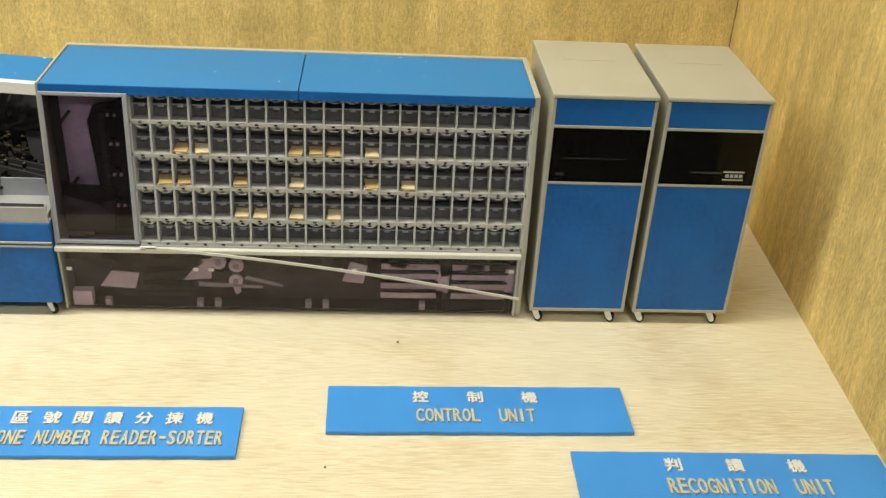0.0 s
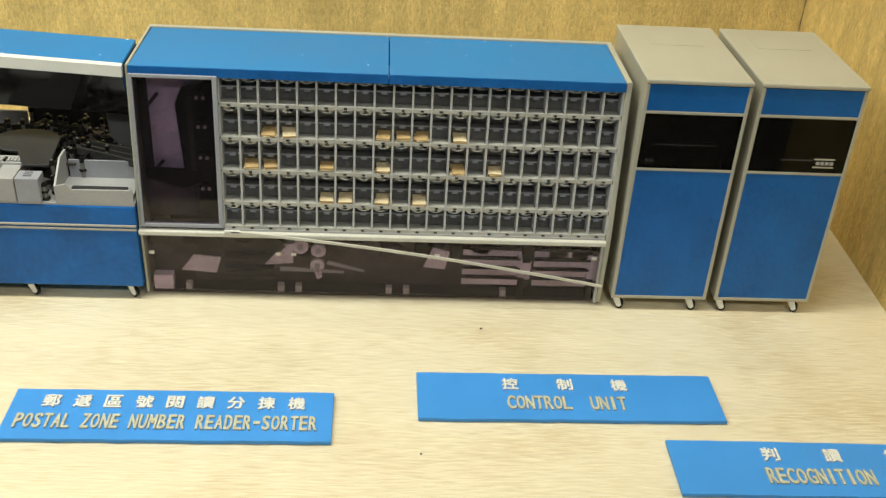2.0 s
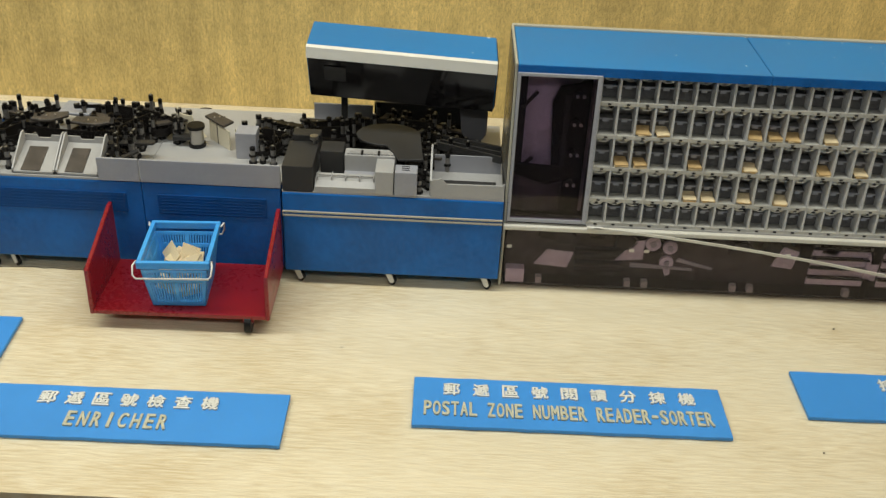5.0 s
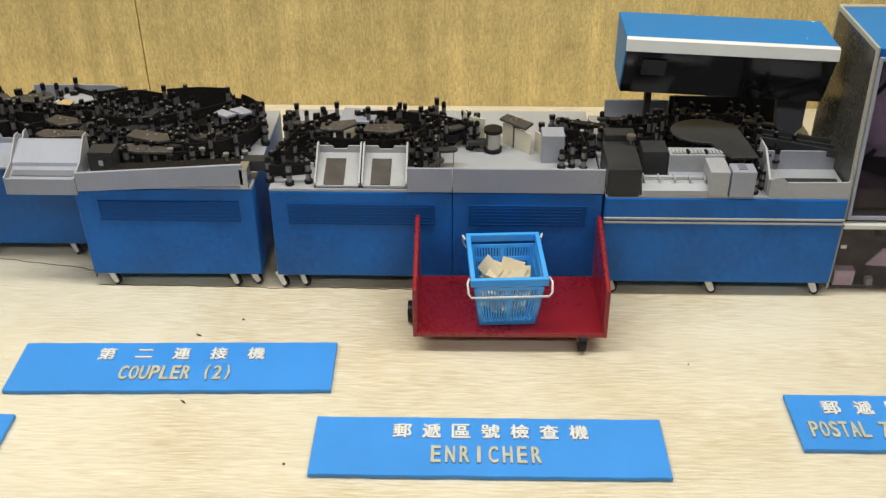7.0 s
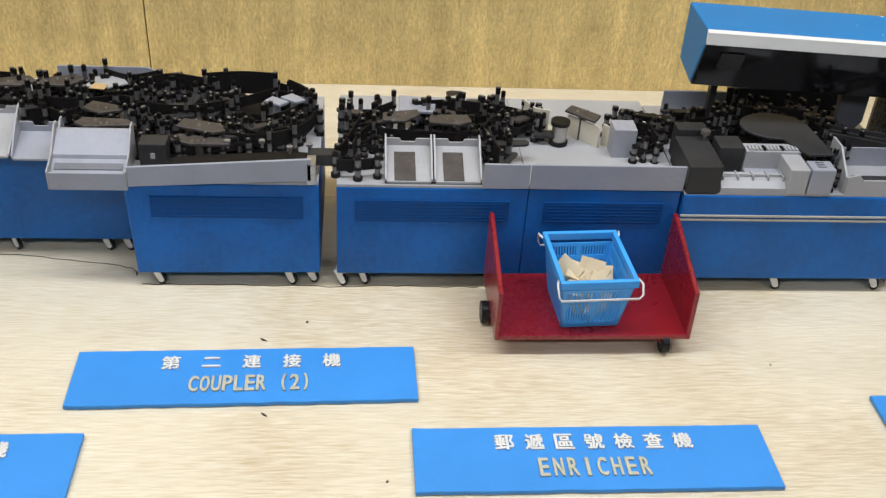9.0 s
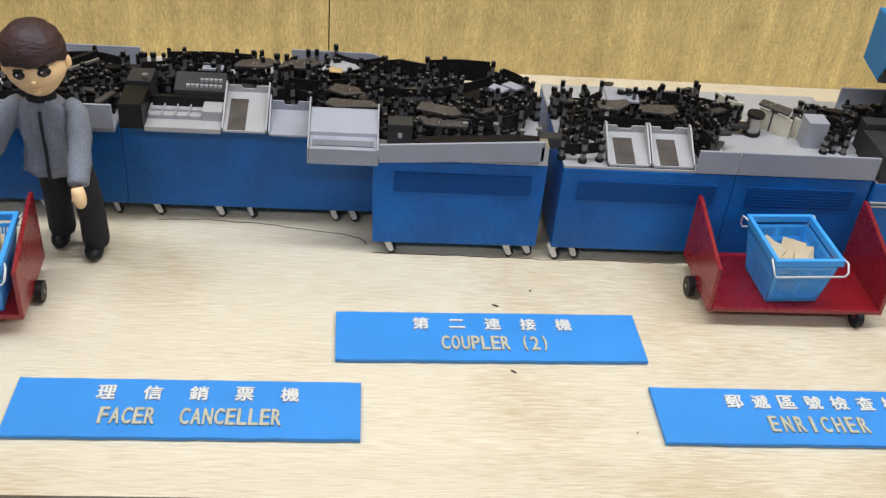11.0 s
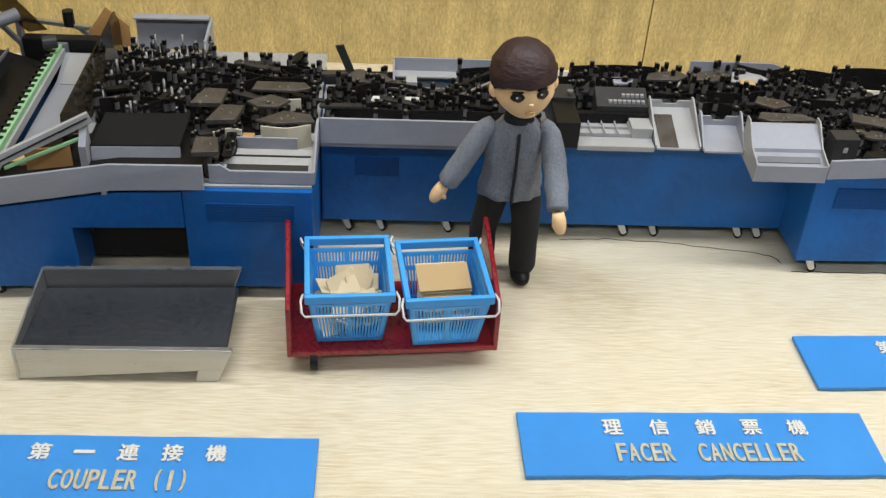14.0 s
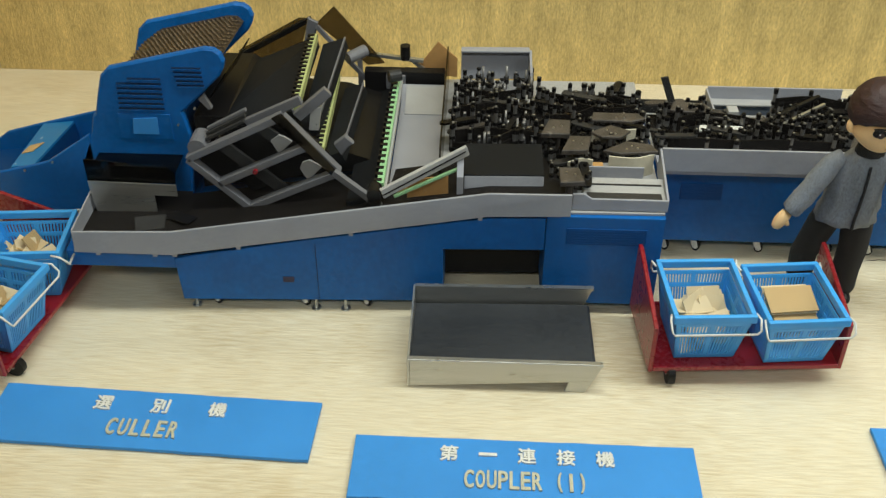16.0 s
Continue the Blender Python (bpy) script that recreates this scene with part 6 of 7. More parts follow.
    for N1, N2 in (((-1.3990, y + 0.008, 0.1215), (-1.3500, y + 0.008, 0.0780)), ((-1.3680, y + 0.010, 0.1330), (-1.3560, y + 0.010, 0.1230))):
        part("frame_brace", bar(N1, N2, 0.003, 0.009), PLATE, t)
    part("frame_core", prism(fresh(), [(-1.4140, 0.1100), (-1.3780, 0.0750), (-1.3140, 0.1040), (-1.3500, 0.1420)], "y", 0.8560, 0.8580), BLACK, t)
    for p in ([(-1.3590, 0.1230), (-1.3530, 0.1280), (-1.3490, 0.1265), (-1.3440, 0.1230), (-1.3540, 0.1130)], [(-1.3400, 0.1010), (-1.3380, 0.1060), (-1.3330, 0.1080), (-1.3240, 0.1030), (-1.3350, 0.0910)]):
        part("frame_tab", prism(fresh(), p, "y", 0.8475, 0.8495), LIGHT, t)
    part("red_pin", tube(fresh(), [(-1.3700, 0.8360, 0.1040), (-1.3700, 0.8385, 0.1040)], 0.0018, 10), RED, t)
    part("frame_roller", tube(fresh(), [(-1.4110, 0.8420, 0.1190), (-1.4110, 0.8600, 0.1190)], 0.0065, 16), FRAME_GREY, t)
    for k in range(3):
        part("stacked_bar", bar((-1.4050, 0.848 + 0.004 * k, 0.1230 + 0.0022 * k), (-1.3760, 0.848 + 0.004 * k, 0.1390 + 0.0022 * k), 0.0034, 0.0022), PLATE if k < 2 else FRAME_GREY, t)
    part("upper_bar", bar((-1.3760, 0.852, 0.1350), (-1.3360, 0.852, 0.1545), 0.004, 0.0062), FRAME_GREY, t)
    part("cross_bar", bar((-1.3430, 0.868, 0.1320), (-1.3200, 0.872, 0.1510), 0.005, 0.0075), FRAME_GREY, t)
    part("tip_bracket", prism(fresh(), [(-1.3140, 0.1230), (-1.3060, 0.1300), (-1.3000, 0.1240), (-1.3040, 0.1215), (-1.3090, 0.1140)], "y", 0.845, 0.850, bevel=0.0006), FRAME_GREY, t)
    # black rubber conveyors, each tipped to the right and down to the back
    decks = (((-1.4040, 0.868, 0.1230), (-1.3465, 0.868, 0.1360), (-1.3432, 0.975, 0.1445), (-1.4110, 0.975, 0.1150)),
             ((-1.3420, 0.868, 0.1210), (-1.3300, 0.868, 0.1250), (-1.3205, 0.970, 0.1460), (-1.3375, 0.970, 0.1400)),
             ((-1.3225, 0.852, 0.1080), (-1.3110, 0.852, 0.1130), (-1.3050, 0.950, 0.1170), (-1.3190, 0.950, 0.1120)))
    for corners in decks:
        cv = part("conveyor", slab(corners, 0.009), MAT, t, "black rubber conveyor")
        a, b = Vector(corners[1]), Vector(corners[2])
        part("conveyor_edge", bar(a + Vector((0.0006, 0, 0)), b + Vector((0.0006, 0, 0)), 0.0012, 0.0026), FRAME_GREY, cv)
    part("conveyor", prism(fresh(), [(-1.3050, 0.0880), (-1.2850, 0.0960), (-1.2830, 0.0920), (-1.3050, 0.0800)], "y", 0.826, 0.985, bevel=0.001), MAT, t, "black rubber conveyor")
    part("conveyor_core", prism(fresh(), [(-1.4200, 0.0650), (-1.2850, 0.0860), (-1.2900, 0.0920), (-1.3200, 0.1020), (-1.3650, 0.1060), (-1.3960, 0.1260), (-1.4200, 0.1260)], "y", 0.8755, 0.980), BLACK, t)
    comb(t, -1.3445, 0.870, 0.972, 0.1355, 0.1445, YELLOW, 18)
    comb(t, -1.3250, 0.852, 0.950, 0.1130, 0.1225, YELLOW, 18)
    comb(t, -1.2805, 0.826, 0.985, 0.1010, 0.1020, GREEN, 20)
    part("comb_cap", tube(fresh(), [(-1.2860, 0.968, 0.1140), (-1.2770, 0.972, 0.1140)], 0.0050, 14), PLATE, t)
    part("comb_end", box(fresh(), -1.2900, -1.2740, 0.985, 0.997, 0.094, 0.106, 0.001), FRAME_GREY, t)
    part("comb_rail", prism(fresh(), [(0.822, 0.0945), (0.822, 0.1000), (0.996, 0.1025), (0.996, 0.0965)], "x", -1.2780, -1.2762), LIGHT, t)
    part("comb_knob", tube(fresh(), [(-1.2835, 0.812, 0.1030), (-1.2835, 0.822, 0.1040)], 0.0050, 14), BLACK, t)
    part("comb_knob", tube(fresh(), [(-1.2840, 0.812, 0.0940), (-1.2840, 0.822, 0.0945)], 0.0048, 14), BLACK, t)
    part("white_panel", prism(fresh(), [(-1.3330, 0.1370), (-1.3250, 0.1400), (-1.3280, 0.1210), (-1.3350, 0.1210)], "y", 0.868, 0.872), LIGHT, t)
    # frames and smoked sheets behind the conveyors
    part("drum", tube(fresh(), [(-1.3190, 0.972, 0.1270), (-1.3060, 0.984, 0.1290)], 0.0050, 18), FRAME_GREY, t)
    part("long_brace", bar((-1.3450, 0.990, 0.1460), (-1.2890, 0.990, 0.0790), 0.0030, 0.0036), FRAME_GREY, t)
    part("long_brace", bar((-1.3130, 0.830, 0.1100), (-1.2860, 0.822, 0.0930), 0.004, 0.005), FRAME_GREY, t)
    part("rear_frame", bar((-1.4150, 0.996, 0.1140), (-1.3500, 0.996, 0.1500), 0.004, 0.0040), BLACK, t)
    part("rear_bracket", prism(fresh(), [(-1.3520, 0.1530), (-1.3440, 0.1490), (-1.3510, 0.1200), (-1.3590, 0.1200)], "y", 0.990, 0.9935, bevel=0.0006), FRAME_GREY, t)
    part("smoked_strip", prism(fresh(), [(-1.3530, 0.1510), (-1.3460, 0.1550), (-1.3090, 0.1080), (-1.3130, 0.1050)], "y", 0.830, 0.8312), OLIVE_PANE, t, "olive smoked strip")
    part("rear_sheet", prism(fresh(), [(-1.3470, 0.1440), (-1.3320, 0.1590), (-1.2920, 0.1100), (-1.3060, 0.1080)], "y", 1.000, 1.0012), OLIVE_PANE, t, "olive smoked sheet leaning behind")
    part("rear_sheet", prism(fresh(), [(-1.4130, 0.1190), (-1.3610, 0.1490), (-1.3530, 0.1490), (-1.3610, 0.1200), (-1.4090, 0.1000)], "y", 0.9985, 0.9997), OLIVE_PANE, t, "olive smoked sheet")
    part("rear_rail", bar((-1.3200, 1.002, 0.1190), (-1.2600, 1.002, 0.1120), 0.004, 0.0030), STEEL, t)
    part("rear_rail", bar((-1.2700, 1.002, 0.1130), (-1.2500, 1.002, 0.0960), 0.003, 0.0030), STEEL, t)
    part("rear_foot", box(fresh(), -1.3150, -1.3110, 1.000, 1.006, 0.0600, 0.1170, 0.0004), FRAME_GREY, t)
    part("rear_knob", drum(fresh(), -1.2750, 1.002, 0.1135, 0.1255, 0.0042, 12), BLACK, t)
    part("chute_plate", prism(fresh(), [(0.826, 0.0880), (0.955, 0.0900), (0.985, 0.0990), (0.985, 0.0975), (0.955, 0.0880), (0.826, 0.0860)], "x", -1.2765, -1.2405), GREY, t, "grey chute plate")
    part("rear_panel", box(fresh(), -1.3080, -1.2420, 0.988, 0.998, 0.0600, 0.1080, 0.0006), BLACK, t)
    part("chute_step", prism(fresh(), [(0.950, 0.0900), (0.982, 0.0990), (0.982, 0.0996), (0.950, 0.0908)], "x", -1.2725, -1.2415), LIGHT, t)
    bx = part("edge_bar", bar((-1.2780, 0.812, 0.1050), (-1.2200, 0.838, 0.1260), 0.003, 0.0075), LIGHT, t, "pale slanting bar")
    part("edge_groove", bar((-1.2770, 0.8095, 0.1050), (-1.2210, 0.8355, 0.1262), 0.0008, 0.0010), BLACK, bx)
    part("edge_green", bar((-1.2700, 0.815, 0.1010), (-1.2250, 0.835, 0.1130), 0.002, 0.0022), GREEN, bx)
    part("orange_card", prism(fresh(), [(-1.2620, 0.0860), (-1.2330, 0.0900), (-1.2330, 0.1090), (-1.2620, 0.1050)], "y", 0.830, 0.8312), CARD, t, "orange brown card")
    part("folded_paper", prism(fresh(), [(-1.2750, 0.838), (-1.2700, 0.848), (-1.2610, 0.850), (-1.2580, 0.842), (-1.2680, 0.836)], "z", 0.0900, 0.0925), KRAFT, t)
    part("post", drum(fresh(), -1.2800, 0.8180, 0.0860, 0.0930, 0.0018, 8), STEEL, t)
    return t


MESH_DARK = material("dark_bronze_belt", (0.075, 0.055, 0.035), 0.5, metal=0.5, vary=0.3, scale=90)
SLOT_DARK = material("navy_slot", (0.003, 0.018, 0.06), 0.6, spec=0.1, vary=0.2, scale=60)
bm = fresh()
tube(bm, [(-0.0013, 0, 0.0001), (0, 0, 0.0007), (0.0013, 0, 0.0001)], 0.0006, 6)
CHAIN_LINK = shape("chain_link", bm, MESH_BELT, True)
culler()


# ---- hand carts ----
def cart_at(m, label, front):
    """A low red cart, open at the front and back, built about its own middle."""
    t = thing("hand_cart", (0, 0, 0), label, "cart", "red model carts")
    part("platform", box(fresh(), -0.065, 0.065, -0.0370, 0.0330, 0.0140, 0.0160, 0.0008), RED, t)
    for s in (-1, 1):
        part("side_board", prism(fresh(), [(-0.0375, 0.0125), (-0.0365, 0.0500), (0.0280, 0.0680), (0.0330, 0.0680), (0.0335, 0.0125)], "x", s * 0.0648 - 0.0016, s * 0.0648 + 0.0016, bevel=0.0006), RED, t, "red side board")
    part("front_lip", box(fresh(), -0.0632, 0.0632, -0.0380, -0.0362, 0.0130, 0.0165, 0.0005), RED, t)
    for x, y in ((front * 0.050, -0.0335), (-front * 0.0690, -0.0010), (front * 0.047, 0.0275)):
        w = part("wheel", tube(fresh(), [(x - 0.0024, y, 0.0078), (x + 0.0024, y, 0.0078)], 0.0078, 20), BLACK, t, "black rubber wheel")
        part("axle_cap", tube(fresh(), [(x - 0.0030, y, 0.0078), (x + 0.0030, y, 0.0078)], 0.0016, 8), CHROME, w)
        if abs(x) < 0.06:
            part("fork", box(fresh(), x - 0.0040, x + 0.0040, y - 0.0020, y + 0.0020, 0.0085, 0.0142, 0.0005), RED, w)
        else:
            part("axle", tube(fresh(), [(x, y, 0.0078), (x * 0.80, y, 0.0078)], 0.0012, 8), BLACK, w)
            part("axle_block", box(fresh(), x * 0.80 - 0.002, x * 0.80 + 0.002, y - 0.003, y + 0.003, 0.0055, 0.0142), RED, w)
    t.matrix_basis = m
    return t


cart_at(pose(-0.4212, 0.8195, 0, 0, 0, 0.5), "dark red model cart carrying one blue basket", 1)
cart_at(pose(-1.0298, 0.7845, 0, 0, 0, 4.0), "dark red model cart carrying two blue baskets", -1)
cart_at(pose(-1.5520, 0.7880, 0, 0, 0, 81.0), "dark red model cart turned sideways with two blue baskets", -1)


# ---- baskets ----
def basket_at(m, label):
    t = thing("basket", (0, 0, 0), label, "basket", "blue plastic baskets")
    wt, dt, wb, db, h = 0.0262, 0.0308, 0.0205, 0.0225, 0.0440

    def side(u, z):
        """Half sizes of the tapering basket at a height."""
        k = z / h
        return (wb + (wt - wb) * k, db + (dt - db) * k)

    rim = fresh()
    for (x0, x1, y0, y1) in ((-wt - 0.0012, wt + 0.0012, -dt - 0.0012, -dt + 0.0022), (-wt - 0.0012, wt + 0.0012, dt - 0.0022, dt + 0.0012), (-wt - 0.0012, -wt + 0.0022, -dt + 0.0022, dt - 0.0022), (wt - 0.0022, wt + 0.0012, -dt + 0.0022, dt - 0.0022)):
        box(rim, x0, x1, y0, y1, h - 0.0058, h, 0.0008)
    part("rim", rim, BASKET, t)
    part("bottom", box(fresh(), -wb, wb, -db, db, 0.0004, 0.0018, 0.0004), BASKET, t)
    lat = fresh()

    def quad_bar(face, u0, u1, z0, z1, th=0.0010):
        """A bar of a leaning side, between two shares of its width and two heights."""
        vs = []
        for z in (z0, z1):
            a, b = side(0, z)
            for u in (u0, u1):
                for o in (0, th):
                    if face in (0, 1):
                        s = -1 if face == 0 else 1
                        vs.append(lat.verts.new((u * a, s * (b - o), z)))
                    else:
                        s = -1 if face == 2 else 1
                        vs.append(lat.verts.new((s * (a - o), u * b, z)))
        for f in ((0, 1, 3, 2), (4, 5, 7, 6), (0, 1, 5, 4), (2, 3, 7, 6), (0, 2, 6, 4), (1, 3, 7, 5)):
            lat.faces.new([vs[i] for i in f])

    for face in range(4):
        for z0, z1 in ((0.0010, 0.0045), (0.0235, 0.0265), (0.0335, 0.0360)):
            quad_bar(face, -1, 1, z0, z1)
        for u0, u1 in ((-1, -0.84), (-0.07, 0.07), (0.84, 1)):
            quad_bar(face, u0, u1, 0.0045, 0.0235)
            quad_bar(face, u0, u1, 0.0265, 0.0335)
        n = 9
        for s in (-1, 1):
            for i in range(n):
                u = s * (0.07 + 0.77 * (i + 0.5) / n)
                quad_bar(face, u - 0.024, u + 0.024, 0.0045, 0.0235, 0.0008)
                quad_bar(face, u - 0.024, u + 0.024, 0.0265, 0.0335, 0.0008)
    part("lattice", lat, BASKET, t)
    for s, drop, out in ((-1, 0.0105, 0.0050), (1, 0.0130, 0.0020)):
        y = s * (dt + 0.0015)
        pts = [(-wt - 0.0020, y - s * 0.006, h - 0.0020), (-wt - 0.0035, y, h - 0.0022), (-wt - 0.0030, y + s * out, h - drop * 0.7), (-wt - 0.0010, y + s * out, h - drop), (wt + 0.0010, y + s * out, h - drop), (wt + 0.0030, y + s * out, h - drop * 0.7), (wt + 0.0035, y, h - 0.0022), (wt + 0.0020, y - s * 0.006, h - 0.0020)]
        part("handle", tube(fresh(), pts, 0.0008, 8), WHITE, t, "white wire handle", True)
    t.matrix_basis = m
    return t


def fill(m, seed, n, kinds, stacked):
    """Letters lying in a basket."""
    rng = random.Random(seed)
    for i in range(n):
        if stacked:
            w, d = rng.uniform(0.029, 0.036), rng.uniform(0.018, 0.025)
            at, rx, ry, rz = (rng.uniform(-1, 1) * 0.0030 + 0.001, -0.002 + rng.uniform(-1, 1) * 0.006 + (0.006 if i > n - 3 else 0), 0.0060 + 0.0038 * i), rng.uniform(-0.03, 0.03) + (0.12 * (i - n + 4) if i > n - 4 else 0), rng.uniform(-0.05, 0.05), rng.uniform(-0.2, 0.2)
        else:
            w, d = rng.uniform(0.016, 0.022), rng.uniform(0.011, 0.016)
            at, rx, ry, rz = (rng.uniform(-1, 1) * 0.0105, rng.uniform(-1, 1) * 0.0135, 0.0050 + 0.0250 * (i / n)), rng.uniform(-0.4, 0.5), rng.uniform(-0.35, 0.35), rng.uniform(-1.2, 1.2)
        if not stacked and i > n - 8:
            at, rx = (rng.uniform(-1, 1) * 0.010, rng.uniform(-0.6, 1.0) * 0.012, rng.uniform(0.024, 0.029)), rng.uniform(0.55, 1.1)
        me = rng.choice(kinds)
        ob = envelope(me, (0, 0, 0), w, d, 0, 0, 0, "cream paper letter lying in a blue basket" if me is ENVELOPE else "brown kraft letter lying in a blue basket", "letters in the baskets")
        ob.matrix_basis = m @ Matrix.Translation(at) @ Euler((rx, ry, rz)).to_matrix().to_4x4() @ Matrix.Diagonal((w, d, 0.8, 1))


for m, seed, n, kinds, stacked, label in (
        (pose(-0.4240, 0.8120, 0.0162, 0, 0, 3.5) @ Matrix.Diagonal((0.95, 0.94, 1, 1)), 1, 36, [ENVELOPE, ENVELOPE, ENVELOPE], False, "sky blue plastic basket half full of small letters"),
        (pose(-1.0565, 0.7765, 0.0162, 0, 0, 4.0), 2, 36, [ENVELOPE, ENVELOPE, ENVELOPE], False, "sky blue plastic basket heaped with loose cream letters"),
        (pose(-0.9970, 0.7750, 0.0162, 0, 0, 6.0), 3, 8, [ENVELOPE, ENVELOPE_KRAFT], True, "sky blue plastic basket with neatly stacked letters"),
        (pose(-1.5395, 0.8175, 0.0162, 0, 0, 95.0), 4, 36, [ENVELOPE, ENVELOPE, ENVELOPE_KRAFT], False, "sky blue plastic basket full of mixed letters"),
        (pose(-1.5450, 0.7605, 0.0162, 0, 0, 78.0), 5, 34, [ENVELOPE, ENVELOPE_KRAFT], False, "sky blue plastic basket with brown letters")):
    basket_at(m, label)
    fill(m, seed, n, kinds, stacked)


# ---- the steel tray that stands before the first coupler ----
def steel_tray():
    t = thing("steel_tray", (-1.19, 0.768, 0), "low steel tray lined with black rubber, standing on the floor", "tray")
    x0, x1, yf, yb = -1.2550, -1.1275, 0.7330, 0.8030
    part("front_sheet", prism(fresh(), [(x0, 0.0010), (x0, 0.0245), (x1 + 0.002, 0.0245), (x1 - 0.008, 0.0000), (x1 - 0.022, 0.0000), (x1 - 0.020, 0.0085)], "y", yf, yf + 0.0016, bevel=0.0004), STEEL, t)
    part("front_lip", box(fresh(), x0 - 0.001, x1 + 0.002, yf - 0.0010, yf + 0.0030, 0.0240, 0.0262, 0.0005), STEEL, t)
    part("back_sheet", prism(fresh(), [(x0, 0.0010), (x0, 0.0320), (x1, 0.0345), (x1 - 0.006, 0.0180), (x1 - 0.012, 0.0120)], "y", yb, yb + 0.0016, bevel=0.0004), STEEL, t)
    part("back_lip", prism(fresh(), [(x0, 0.0312), (x0, 0.0330), (x1, 0.0355), (x1, 0.0335)], "y", yb - 0.0012, yb + 0.0022), STEEL, t)
    part("left_sheet", prism(fresh(), [(yf, 0.0010), (yf, 0.0250), (yb + 0.0016, 0.0325), (yb + 0.0016, 0.0010)], "x", x0 - 0.0014, x0), STEEL, t)
    part("rubber_bed", prism(fresh(), [(x0, 0.0185), (x1 - 0.004, 0.0215), (x1 - 0.002, 0.0200), (x1 - 0.004, 0.0150), (x0, 0.0140)], "y", yf + 0.0018, yb - 0.0016, bevel=0.0008), TRAY_MAT, t, "black rubber bed")
    part("leg", prism(fresh(), [(x1 - 0.022, 0.0), (x1 - 0.010, 0.0), (x1 - 0.004, 0.018), (x1 - 0.018, 0.018)], "y", yb - 0.004, yb - 0.0024), STEEL, t)
    return t


steel_tray()


# ---- the boy doll ----
def blob(bm, c, r, slot, rot=0.0, seg=24, rings=16):
    vs = bmesh.ops.create_uvsphere(bm, u_segments=seg, v_segments=rings, radius=1.0)["verts"]
    bmesh.ops.transform(bm, matrix=Matrix.Translation(c) @ Matrix.Rotation(rot, 4, "Z") @ Matrix.Diagonal((*r, 1)), verts=vs)
    for f in {f for v in vs for f in v.link_faces}:
        f.material_index = slot
    return vs


def lathe(bm, rows, slot, seg=24, lump=0.0):
    """Rings of (x, y, z, rx, ry) joined to a limb or trunk."""
    rings = []
    for x, y, z, rx, ry in rows:
        ring = []
        for k in range(seg):
            a = k * math.tau / seg
            w = 1 + lump * noise.noise(Vector((3 * math.cos(a), 3 * math.sin(a), z * 120)))
            ring.append(bm.verts.new((x + rx * w * math.cos(a), y + ry * w * math.sin(a), z)))
        rings.append(ring)
    fs = [bm.faces.new((a[k], a[(k + 1) % seg], b[(k + 1) % seg], b[k])) for a, b in zip(rings, rings[1:]) for k in range(seg)]
    fs += [bm.faces.new(rings[0][::-1]), bm.faces.new(rings[-1])]
    for f in fs:
        f.material_index = slot


